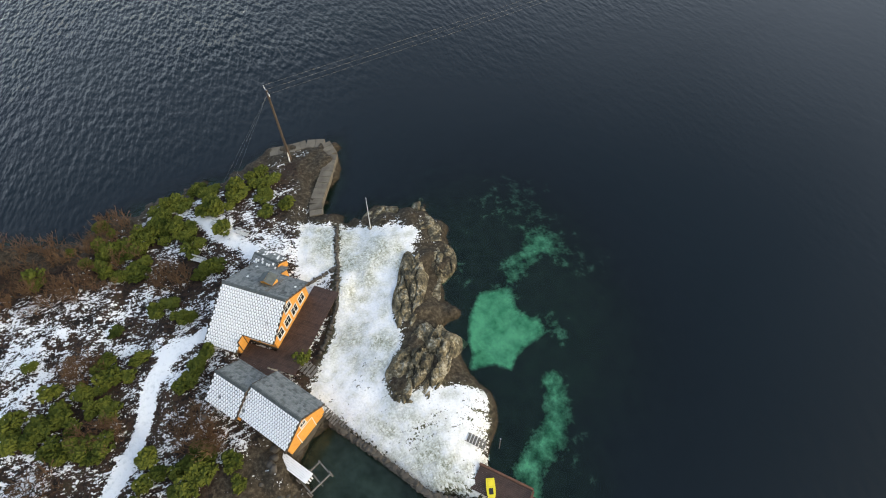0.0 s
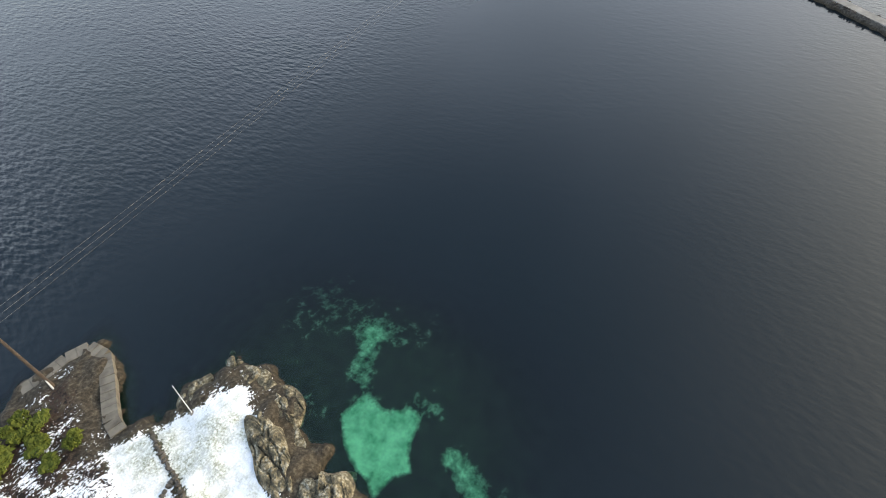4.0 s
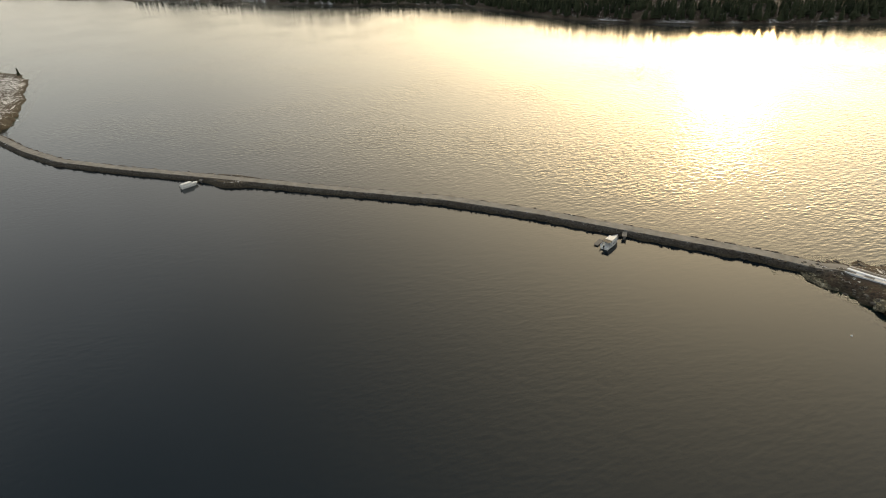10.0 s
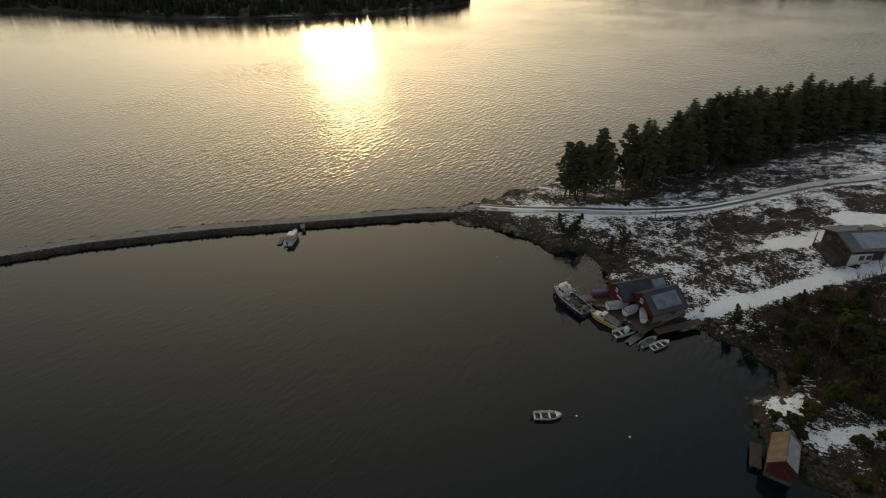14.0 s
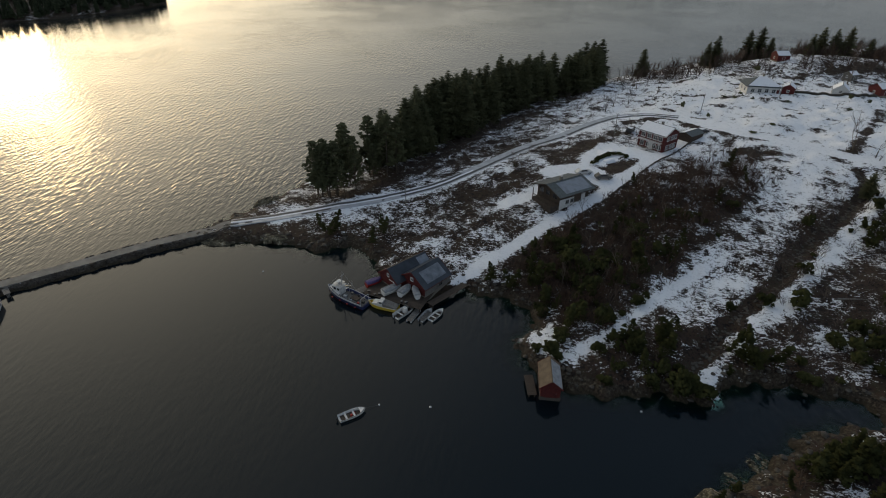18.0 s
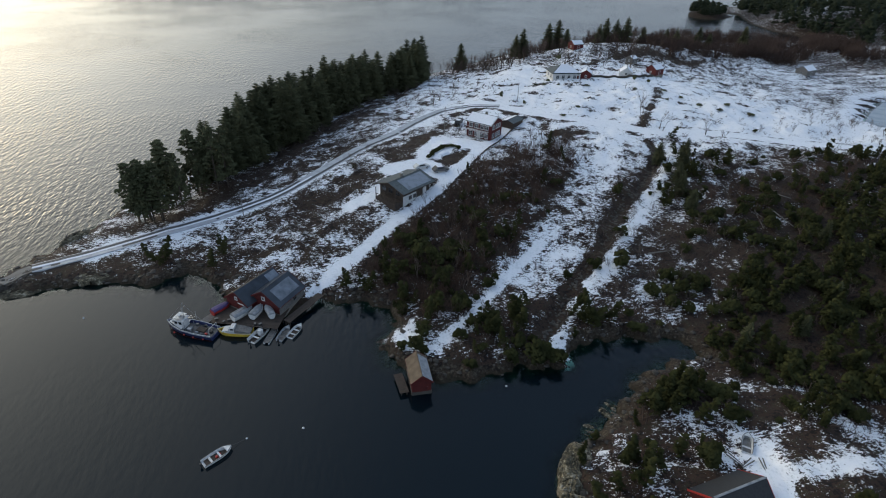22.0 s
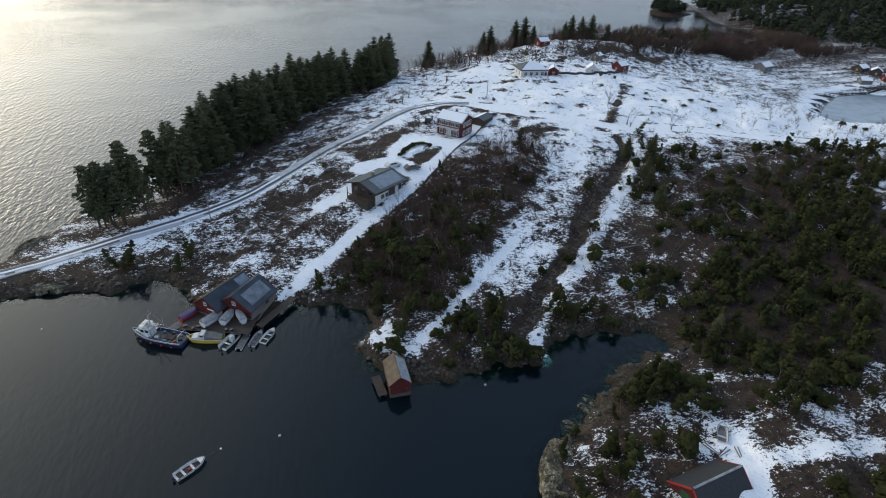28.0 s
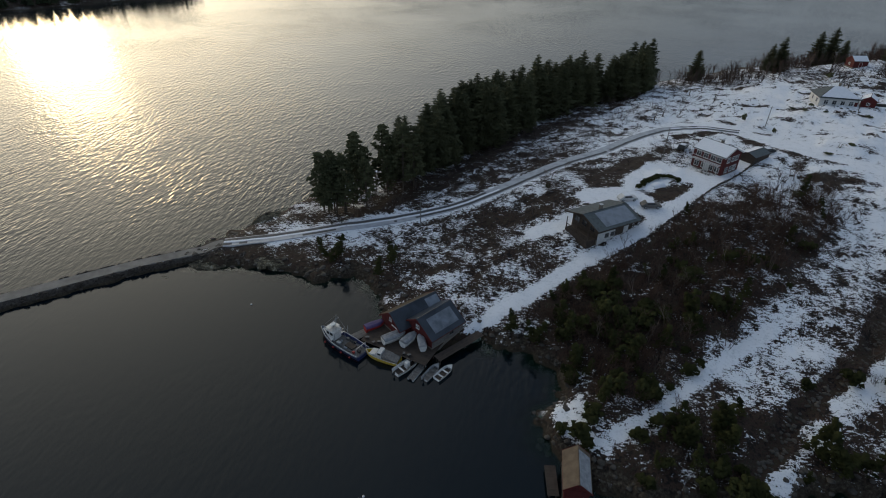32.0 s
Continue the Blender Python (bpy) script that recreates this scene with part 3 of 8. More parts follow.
BED_ROUND = [(15.5, 138.5), (18.4, 145.1), (24.2, 149.3), (32.6, 158.0), (41.6, 169.2), (38.7, 157.9), (33.0, 151.8), (27.7, 142.8), (24.6, 136.0), (20.6, 134.6), (17.3, 136.1)]
BED_LONG = [(-12, 120), (-2, 127), (5.1, 130.9), (10.0, 136.1), (15.1, 136.3), (16.5, 131.5), (13.8, 128.0), (10.2, 127.3), (2, 122)]
BED_RING = [(30.2, 132.6), (33, 136), (37.0, 138.5), (41.6, 138.8), (36.9, 132.5), (33.1, 129.9), (30.8, 130.0)]
COPSE = [(70.7, 155.2), (72.7, 142.2), (70.2, 131.1), (57.4, 116.4), (43.6, 101.8), (32.5, 89.5), (24.0, 79.7), (15.9, 75.5), (9.4, 85.6), (5.6, 95.1), (13.2, 105.7), (26.2, 117.3), (38.3, 129.2), (51.8, 138)]
PINEWOOD = [(60, 66), (66, 54), (72, 50), (88, 46), (104, 48), (120, 52), (135, 70), (130, 95), (118, 100), (104, 88), (92, 82), (78, 74)]


def ground_cover(px, py, pz):
    """How readily snow lies, how much bare rock, gravel and sand there is."""
    d, far = shore_distance(px, py)
    crag = craggy(px, py, d)
    snow = 0.475 + 0.07 * rough_field(px, py, 30, 21) + 0.13 * rough_field(px, py, 7, 22) - 0.3 * crag
    snow += (0.33 + 0.09 * rough_field(px, py, 5, 91)) * np.clip(bell(px, py, 104, 192, 68, 46) * 1.6, 0, 1) + 0.36 * bell(px, py, 180, 160, 60, 24) + 0.2 * bell(px, py, 265, 225, 60, 20)
    snow -= 0.16 * np.clip(inside_distance(px, py, COPSE) / 4 + 0.5, 0, 1) + 0.17 * np.clip(bell(px, py, 105, 82, 50, 36) * 1.4, 0, 1) + 0.1 * bell(px, py, -2, 160, 30, 40) + 0.11 * bell(px, py, 38, -18, 20, 15) + 0.2 * bell(px, py, 28, 74, 15, 8) + 0.20 * bell(px, py, 54, 40, 30, 16)
    for line, width, amount in ((CLEARING, 4.6, 0.15), (CART_LANE, 1.1, 0.42), (DRIVE, 1.3, 0.7), (YARD, 2.3, 0.9), (YARD_TOP, 3.4, 0.9), (SIDE, 2.0, 0.7), (PATH, 0.7, 0.9), ([(21, -53), (17.5, -47.5), (15, -43.5)], 1.1, 0.5), (YARD_EAST, 2.4, 0.42), (LANE, 1.4, 0.33), (VERGE, 2.0, 0.32), ([(159, 87), (176, 92.5), (195, 93)], 1.2, 0.7), ([(132, 72), (133.5, 65.5), (129, 58.5)], 1.2, 0.7), (ROAD, 2.2, 0.36), (TRACK, 1.5, 0.7)):
        snow += amount * np.clip(1.5 - line_distance(px, py, line) / width, 0, 1)
    snow -= 0.75 * np.clip(1.4 - line_distance(px, py, DITCH) / (1.3 + 0.7 * rough_field(px, py, 7, 77)), 0, 1)
    snow += 0.3 * bell(px, py, 26, -32.2, 2.2, 1.3) + 0.08 * bell(px, py, 36, -38, 10, 6) - 0.5 * bell(px, py, 44, -54, 9, 5) + 0.15 * bell(px, py, 72, 39, 6, 3) + 0.2 * bell(px, py, 53, 44, 4, 4) + 0.2 * bell(px, py, 112, 50, 5, 4) + 0.2 * bell(px, py, 156, 98, 10, 3)
    snow -= 0.26 * bell(px, py, 150, 114, 45, 17) + 0.22 * np.clip(1.4 - line_distance(px, py, [(-42, 121), (-28, 133), (-16, 150), (0, 178), (20, 205), (40, 228)]) / 5, 0, 1)
    snow += 0.18 * bell(px, py, 14, 72, 6, 5) - 0.17 * bell(px, py, 25, -46, 8, 6) - 0.12 * bell(px, py, 10, -56, 6, 5) + 0.5 * np.exp(-(np.maximum(0, -inside_distance(px, py, TARN) - 1.0) / 6) ** 2) * (px < 300) - 0.22 * bell(px, py, 86, 24, 24, 11)
    snow -= 0.25 * np.clip(inside_distance(px, py, PINEWOOD) / 6 + 0.3, 0, 1)
    snow += 0.14 * bell(px, py, 66, 145, 7, 12) + 0.25 * bell(px, py, 38, 65, 4, 4) + 0.22 * bell(px, py, 11, 76, 4, 5) + 0.12 * bell(px, py, 9, 85, 3, 4) - 0.06 * bell(px, py, 140, 246, 50, 16) - 0.16 * bell(px, py, -32, 106, 26, 7) - 0.1 * bell(px, py, 10, 98, 8, 8)
    for bed, thin in ((BED_ROUND, 0.27), (BED_LONG, 0.20), (BED_RING, 0.42)):
        snow -= thin * np.clip(inside_distance(px, py, bed) / 1.2 + 0.4, 0, 1)
    lane = line_distance(px, py, ROAD[12:])
    snow += 0.2 * np.clip(1.3 - lane / 1.6, 0, 1) - 0.3 * np.exp(-((lane - 2.9) / 0.6) ** 2)
    field = np.clip(bell(px, py, 110, 195, 75, 50) * 1.6, 0, 1)
    snow -= 0.42 * field * np.clip(rough_field(px * 0.45 + py * 0.2, py, 8, 91) * 1.6 - 0.6, 0, 1)
    for line, width, amount in (([(103, 155), (112, 166), (127, 185), (133, 196)], 1.6, 0.5), ([(43.9, 174.2), (57.6, 179.5), (63, 171.6), (73.7, 163), (68.8, 156.5)], 1.8, 0.45), ([(84, 203), (95, 201), (104, 200)], 1.5, 0.3), ([(72, 150), (80, 153)], 3.0, 0.45), ([(141, 243), (161, 248), (180, 240)], 3.5, 0.35), ([(120, 233), (128, 238)], 2.5, 0.3), ([(124, 161), (136, 159)], 2.2, 0.4), ([(163, 183), (166, 176)], 2.5, 0.4)):
        snow -= amount * np.clip(1.4 - line_distance(px, py, line) / (width * (1 + 0.5 * rough_field(px, py, 5, 93))), 0, 1)
    snow += 0.16 * np.exp(-((px - 56) / 14) ** 2 - ((py - 38) / 8) ** 2)
    lawn = np.maximum(inside_distance(px, py, LAWN), inside_distance(px, py, TERRACE))
    snow += (0.40 + 0.06 * rough_field(px, py, 6, 95)) * np.clip(lawn / 1.2 + 0.5, 0, 1)
    snow -= 0.5 * np.clip(1.3 - line_distance(px, py, [(3.4, -44.5), (4.8, -38.2), (6.0, -34), (8.6, -28.2), (10.8, -25)]) / 0.8, 0, 1)
    snow = np.where(line_distance(px, py, CAUSEWAY) < 9, np.minimum(snow, 0.25), snow)
    snow = np.where(far > 0, 0.24 + 0.4 * bell(px, py, -590, 165, 70, 45) + 0.2 * bell(px, py, -142, -96, 24, 24), snow) + 0.2 * ((px < -250) & (px > -420) & (py < -80)) - 0.14 * np.clip((px - 235) / 20, 0, 1)
    rock = np.clip(1 - d / np.where(py > 20, 4, 9), 0, 1) * np.where(py > 20, 0.25, 0.55) + 0.5 * crag + 0.35 * (far > 0) * np.clip(1 - far / 5, 0, 1)
    gravel = np.clip(1.6 - line_distance(px, py, ROAD) / 1.5, 0, 1) * 0.6 + 0.7 * np.clip(1.8 - line_distance(px, py, CAUSEWAY) / 1.7, 0, 1)
    sand = 1.0 * np.clip(inside_distance(px, py, [(-9, -25.3), (-12, -28.6), (-14.8, -27.6), (-15.6, -24), (-17.3, -21.8), (-17, -20.3), (-14.6, -19.5), (-12.6, -18.7), (-11, -16.9), (-9.7, -18.2), (-7.5, -18.3), (-6.2, -18.4), (-7.5, -20.3), (-7.7, -22.3)]) / 0.9 + 0.6, 0, 1)
    sand += 0.62 * np.clip(1.3 - line_distance(px, py, [(-15.2, -14), (-14.2, -10.4), (-12.2, -8.2), (-9.8, -6.8), (-7.4, -5.4), (-6.4, -2), (-6, 3)]) / 1.7, 0, 1) + 0.28 * bell(px, py, -13.5, -6, 3.5, 4)
    sand += 0.40 * np.clip(1.2 - line_distance(px, py, [(-15.5, -27.5), (-18, -30.5), (-21, -32), (-23.5, -33.5)]) / 2.2, 0, 1) + 0.24 * bell(px, py, -22, -36, 5, 6) + 0.36 * bell(px, py, -10.3, -33, 1.6, 3) + 0.20 * bell(px, py, -19, -44, 4, 4) + 0.30 * bell(px, py, -26, -44, 4, 5) + 0.3 * bell(px, py, -25.5, -30, 3, 5) + 0.33 * bell(px, py, -19, -20, 2, 4)
    sand += 0.5 * np.clip(1.2 - line_distance(px, py, [(-6.8, -28.8), (-6.2, -27.2), (-5.6, -26.0)]) / 0.8, 0, 1) 
    gravel = gravel + 0.95 * np.clip(1.6 * bell(px, py, 9.5, -12, 7, 7), 0, 1) * (d < 0.3)
    return snow, rock, np.clip(gravel, 0, 1), sand, np.clip(lawn / 1.5 + 0.5, 0, 1)


def lines_between(lo, hi, step, ends, growth=1.22):
    out, s = list(np.arange(lo, hi + step, step)), step
    while out[-1] < ends[1]:
        s *= growth
        out.append(out[-1] + s)
    s = step
    while out[0] > ends[0]:
        s *= growth
        out.insert(0, out[0] - s)
    return np.array(out)


def sheet(name, xs, ys, zs=None):
    nx, ny = len(xs), len(ys)
    gx, gy = np.meshgrid(xs, ys)
    gz = height(gx.ravel(), gy.ravel()) if zs is None else np.full(nx * ny, zs)
    me = bpy.data.meshes.new(name)
    a = (np.arange(ny - 1)[:, None] * nx + np.arange(nx - 1)[None]).ravel()
    quads = np.stack([a, a + 1, a + nx + 1, a + nx], 1)
    me.vertices.add(nx * ny)
    me.vertices.foreach_set("co", np.stack([gx.ravel(), gy.ravel(), gz], 1).astype(np.float32).ravel())
    me.loops.add(quads.size)
    me.loops.foreach_set("vertex_index", quads.astype(np.int32).ravel())
    me.polygons.add(len(quads))
    me.polygons.foreach_set("loop_start", np.arange(0, quads.size, 4, dtype=np.int32))
    me.polygons.foreach_set("use_smooth", np.ones(len(quads), bool))
    me.update(calc_edges=True)
    return me, gx.ravel(), gy.ravel(), gz


def attribute(me, name, values):
    me.attributes.new(name, "FLOAT", "POINT").data.foreach_set("value", np.asarray(values, np.float32))


def finer(lines, lo, hi, step):
    return np.concatenate([lines[lines < lo], np.arange(lo, hi, step), lines[lines >= hi]])


me, gx, gy, gz = sheet("ground", finer(lines_between(-300, 200, 1.0, (-3200, 3200)), -14, 62, 0.5), finer(lines_between(-130, 240, 1.0, (-3200, 3200)), -68, 70, 0.55))
for key, vals in zip(("snow", "rock", "gravel", "sand", "grass"), ground_cover(gx, gy, gz)):
    attribute(me, key, vals)
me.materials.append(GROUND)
tagged(new("ground", me), "snow-patched heath, bare rock and sea bed", "ground", kind="structure")

me, gx, gy, gz = sheet("water", lines_between(-45, 70, 1.5, (-3200, 3200), 1.12), lines_between(-75, 110, 1.5, (-3200, 3200), 1.12), 0.0)
side = inside_distance(gx, gy, [(-60, 108), (-86, 86), (-130, 44), (-175, -14), (-219, -69), (-262, -99), (-160, -90), (-90, -70), (-20, -70), (40, -50), (30, 60)])
chop = 0.042 + 0.30 * np.clip(-side / 30, 0, 1) * np.clip((gx + 330) / 200, 0.15, 1) + 0.6 * np.clip((-66 - gy) / 30, 0, 1) * np.clip((gx + 50) / 60, 0, 1)
attribute(me, "chop", chop)
land_d, land_far = shore_distance(gx, gy)
shallow = np.maximum(np.clip(1.2 + np.maximum(land_d, land_far) / 2.5, 0, 1), np.clip(1.5 * bell(gx, gy, -16, -26, 14, 22), 0, 1))
shallow = np.maximum(shallow, 0.95 * np.clip(1.5 * bell(gx, gy, 9, -12, 8, 8), 0, 1))
shallow = np.maximum(shallow, np.clip(1.6 * bell(gx, gy, -9, -5, 7, 9), 0, 1))
attribute(me, "deep", 1 - shallow)
me.materials.append(WATER)
tagged(new("water", me), "dark rippled sea in a sheltered bay", "sea", kind="structure")

# ---- small builders ----
def mesh_of(name, bm, mat, smooth=False):
    me = bpy.data.meshes.new(name)
    if smooth:
        for f in bm.faces:
            f.smooth = True
    bm.to_mesh(me)
    bm.free()
    for k in mat if isinstance(mat, (list, tuple)) else (mat,):
        me.materials.append(k)
    return me


def part(name, bm, mat, parent, label="", smooth=False, at=None):
    ob = new(name, mesh_of(name, bm, mat, smooth))
    ob.parent = parent
    if at is not None:
        ob.matrix_basis = at
    return tagged(ob, label)


def thing(name, at, label, category, group="", kind=""):
    ob = new(name)
    ob.empty_display_size = 0.3
    ob.matrix_basis = at
    return tagged(ob, label, category, group, kind)


def add_box(bm, x0, x1, y0, y1, z0, z1, bevel=0.0, m=None):
    vs = bmesh.ops.create_cube(bm, size=1)["verts"]
    for v in vs:
        v.co = Vector((x0 + (v.co.x + 0.5) * (x1 - x0), y0 + (v.co.y + 0.5) * (y1 - y0), z0 + (v.co.z + 0.5) * (z1 - z0)))
    if bevel:
        es = list({e for v in vs for e in v.link_edges})
        made = bmesh.ops.bevel(bm, geom=es, offset=bevel, segments=1, affect="EDGES")
        vs = list({v for f in made["faces"] for v in f.verts} | {v for v in vs if v.is_valid})
    if m is not None:
        bmesh.ops.transform(bm, matrix=m, verts=vs)
    return vs


def box(x0, x1, y0, y1, z0, z1, bevel=0.02):
    bm = bmesh.new()
    add_box(bm, x0, x1, y0, y1, z0, z1, bevel)
    return bm


def prism(outline, depth, axis="y", at=0.0):
    """An outline in two axes pushed out along the third."""
    bm = bmesh.new()
    put = {"y": lambda a, b, c: (a, c, b), "x": lambda a, b, c: (c, a, b), "z": lambda a, b, c: (a, b, c)}[axis]
    lo = [bm.verts.new(put(a, b, at)) for a, b in outline]
    hi = [bm.verts.new(put(a, b, at + depth)) for a, b in outline]
    bm.faces.new(lo)
    bm.faces.new(list(reversed(hi)))
    for k in range(len(lo)):
        j = (k + 1) % len(lo)
        bm.faces.new((lo[k], hi[k], hi[j], lo[j]))
    bmesh.ops.recalc_face_normals(bm, faces=bm.faces)
    return bm


def rod(bm, a, b, r0, r1, sides=6):
    a, b = Vector(a), Vector(b)
    w = (b - a).normalized()
    u = w.orthogonal().normalized()
    v = w.cross(u)
    rings = []
    for p, r in ((a, r0), (b, r1)):
        rings.append([bm.verts.new(p + (u * math.cos(6.2832 * k / sides) + v * math.sin(6.2832 * k / sides)) * r) for k in range(sides)])
    for k in range(sides):
        j = (k + 1) % sides
        bm.faces.new((rings[0][k], rings[0][j], rings[1][j], rings[1][k]))
    bm.faces.new(rings[1])
    bm.faces.new(list(reversed(rings[0])))


def pole(a, b, r0, r1, sides=8):
    bm = bmesh.new()
    rod(bm, a, b, r0, r1, sides)
    return bm


def tube(bm, pts, r, sides=6):
    """One continuous bent tube through the points."""
    pts = [Vector(p) for p in pts]
    rings = []
    for k, p in enumerate(pts):
        w = (pts[min(k + 1, len(pts) - 1)] - pts[max(k - 1, 0)]).normalized()
        u = w.cross(Vector((0, 0, 1))).normalized()
        v = w.cross(u)
        rings.append([bm.verts.new(p + (u * math.cos(6.2832 * q / sides) + v * math.sin(6.2832 * q / sides)) * r) for q in range(sides)])
    for a, b in zip(rings, rings[1:]):
        for q in range(sides):
            bm.faces.new((a[q], a[(q + 1) % sides], b[(q + 1) % sides], b[q]))
    bm.faces.new(rings[0]), bm.faces.new(rings[-1])

# ---- trees and bushes ----
def tri_mesh(name, verts, faces, mat, smooth=False):
    me = bpy.data.meshes.new(name)
    me.from_pydata([tuple(v) for v in verts], [], faces)
    for k in mat if isinstance(mat, (list, tuple)) else (mat,):
        me.materials.append(k)
    if smooth:
        me.polygons.foreach_set("use_smooth", np.ones(len(me.polygons), bool))
    return me


def spruce_meshes(seed, tall, wide):
    """Trunk and crown of a spruce: whorls of drooping boughs, each with side sprays of different length."""
    r = random.Random(seed)
    bm = bmesh.new()
    rod(bm, (0, 0, -0.6), (0, 0, tall * 0.97), 0.2, 0.03, 7)
    trunk = mesh_of("trunk", bm, BARK)
    V, F = [], []
    z, k = tall * 0.10, 0
    while z < tall * 0.985:
        f = (z - tall * 0.08) / (tall * 0.92)
        reach = wide * 1.02 * (1 - f ** 1.7) ** 0.75 * r.uniform(0.8, 1.1) + 0.3
        n = max(5, int(9 * (1 - f) + 5))
        for b in range(n):
            a = 6.2832 * b / n + k * 1.1 + r.uniform(-0.25, 0.25)
            L = reach * r.uniform(0.55, 1.15)
            ca, sa = math.cos(a), math.sin(a)
            droop, zz = r.uniform(0.15, 0.4), z + r.uniform(-0.2, 0.2)
            segs = 4
            for s in range(segs):
                p0, p1 = s / segs, (s + 1) / segs
                h0, h1 = zz - droop * L * p0 + 0.22 * L * p0 * p0, zz - droop * L * p1 + 0.22 * L * p1 * p1
                for side in (-1, 1):
                    w = (0.34 * L * (1 - p0 * 0.8) + 0.1) * r.uniform(0.6, 1.2) * side
                    i = len(V)
                    ox, oy = -sa * w, ca * w
                    V += [(ca * L * p0, sa * L * p0, h0), (ca * L * p1, sa * L * p1, h1),
                          (ca * L * (p1 + 0.10) + ox, sa * L * (p1 + 0.10) + oy, h1 - abs(w) * r.uniform(0.25, 0.7) - 0.05)]
                    F.append((i, i + 1, i + 2) if side > 0 else (i, i + 2, i + 1))
                    i = len(V)
                    V += [(ca * L * p0, sa * L * p0, h0), (ca * L * p1, sa * L * p1, h1), (ca * L * (p0 + 0.1) + ox * 0.5, sa * L * (p0 + 0.1) + oy * 0.5, h0 - abs(w) * 0.9 - 0.1)]
                    F.append((i, i + 1, i + 2))
        z += tall * r.uniform(0.026, 0.040) * (1.1 - 0.35 * f)
        k += 1
    return trunk, tri_mesh("crown", V, F, NEEDLE)


def clump(r, size, tall, count, V, F, at=(0, 0, 0), tuft=0.34):
    """Tufts of foliage gathered in a few lobes, with gaps between them."""
    lobes = [(r.uniform(-0.55, 0.55) * size, r.uniform(-0.55, 0.55) * size, r.uniform(0.25, 0.85) * tall, r.uniform(0.38, 0.62)) for _ in range(5)] + [(0, 0, tall * 0.45, 0.7)]
    for _ in range(count):
        lx, ly, lz, lr = r.choice(lobes)
        u, a = r.uniform(-0.5, 1), r.uniform(0, 6.2832)
        s = math.sqrt(max(0, 1 - u * u))
        rad = lr * size * r.uniform(0.75, 1.08)
        px, py, pz = lx + rad * s * math.cos(a), ly + rad * s * math.sin(a), max(0.02, lz + rad * u * 0.8 * tall / size * 0.6)
        t = tuft * r.uniform(0.6, 1.35)
        i = len(V)
        b = r.uniform(0, 6.2832)
        for k in range(3):
            c = b + k * 2.09 + r.uniform(-0.4, 0.4)
            V.append((at[0] + px + t * math.cos(c), at[1] + py + t * math.sin(c), at[2] + pz + r.uniform(-0.28, 0.22) * t))
        V.append((at[0] + px + 0.3 * t * math.cos(a), at[1] + py + 0.3 * t * math.sin(a), at[2] + pz + t * r.uniform(0.45, 0.9)))
        F += [(i, i + 1, i + 3), (i + 1, i + 2, i + 3), (i + 2, i, i + 3)]


def bare_strands(r, tall, spread, V, F, at=(0, 0, 0), stems=3, depth=3, girth=0.03):
    """Leafless stems that fork into thin twigs; each piece is a slim three-sided spike."""
    def grow(p, way, length, g, level):
        q = p + way * length
        side = way.orthogonal().normalized()
        other = way.cross(side)
        i = len(V)
        for c in range(3):
            ang = c * 2.0944
            o = side * math.cos(ang) * g + other * math.sin(ang) * g
            V.append((p.x + o.x, p.y + o.y, p.z + o.z))
        V.append((q.x, q.y, q.z))
        F.extend([(i, i + 1, i + 3), (i + 1, i + 2, i + 3), (i + 2, i, i + 3)])
        if level:
            for _ in range(r.choice((2, 3, 3))):
                f = r.uniform(0.35, 0.95)
                w = (way + Vector((r.uniform(-1, 1), r.uniform(-1, 1), r.uniform(-0.2, 0.7))) * 0.75).normalized()
                grow(p + way * length * f, w, length * r.uniform(0.45, 0.7), g * 0.6, level - 1)
    for _ in range(stems):
        w = Vector((r.uniform(-1, 1) * spread, r.uniform(-1, 1) * spread, 1)).normalized()
        grow(Vector(at) + Vector((r.uniform(-0.2, 0.2), r.uniform(-0.2, 0.2), -0.1)), w, tall * r.uniform(0.5, 0.75), girth, depth)


SPRUCES = [spruce_meshes(s, h, w) for s, h, w in ((1, 18, 4.1), (2, 16, 4.0), (3, 19, 4.4), (4, 14, 3.7), (5, 17, 3.8))]
spruce_count = 0


def spruce(x, y, scale=1.0, label="tall dark green spruce with drooping boughs", group="spruces along the seaward shore", k=None):
    global spruce_count
    k = spruce_count % len(SPRUCES) if k is None else k
    spruce_count += 1
    ob = thing("spruce_tree", pose(x, y, ground_z(x, y), 0, 0, (spruce_count * 77) % 360) @ Matrix.Diagonal((scale, scale, scale, 1)), label, "tree", group)
    for name, me in zip(("trunk", "crown"), SPRUCES[k]):
        o = new(name, me)
        o.parent = ob
    return ob


PINE_TREES = []
for seed in range(4):
    r = random.Random(500 + seed)
    bm = bmesh.new()
    rod(bm, (0, 0, -0.5), (0.1, 0, 13.2), 0.19, 0.05, 7)
    V, F = [], []
    for t in range(13):
        z, a, reach = 2.4 + t * 0.88, t * 2.4 + r.uniform(-0.4, 0.4), 2.9 * (1 - (t / 14) ** 1.6) * r.uniform(0.75, 1.15)
        for b in range(3):
            aa, rr_ = a + b * 2.1 + r.uniform(-0.3, 0.3), reach * r.uniform(0.6, 1.2)
            end = (rr_ * math.cos(aa), rr_ * math.sin(aa), z + 0.35 * rr_)
            rod(bm, (0, 0, z), end, 0.05, 0.02, 4)
            clump(r, 0.75, 0.7, 24, V, F, at=(end[0] * 0.85, end[1] * 0.85, end[2] - 0.3), tuft=0.34)
    clump(r, 0.7, 1.0, 26, V, F, at=(0.1, 0, 13.0), tuft=0.32)
    PINE_TREES.append((mesh_of("trunk", bm, BARK), tri_mesh("crown", V, F, NEEDLE)))


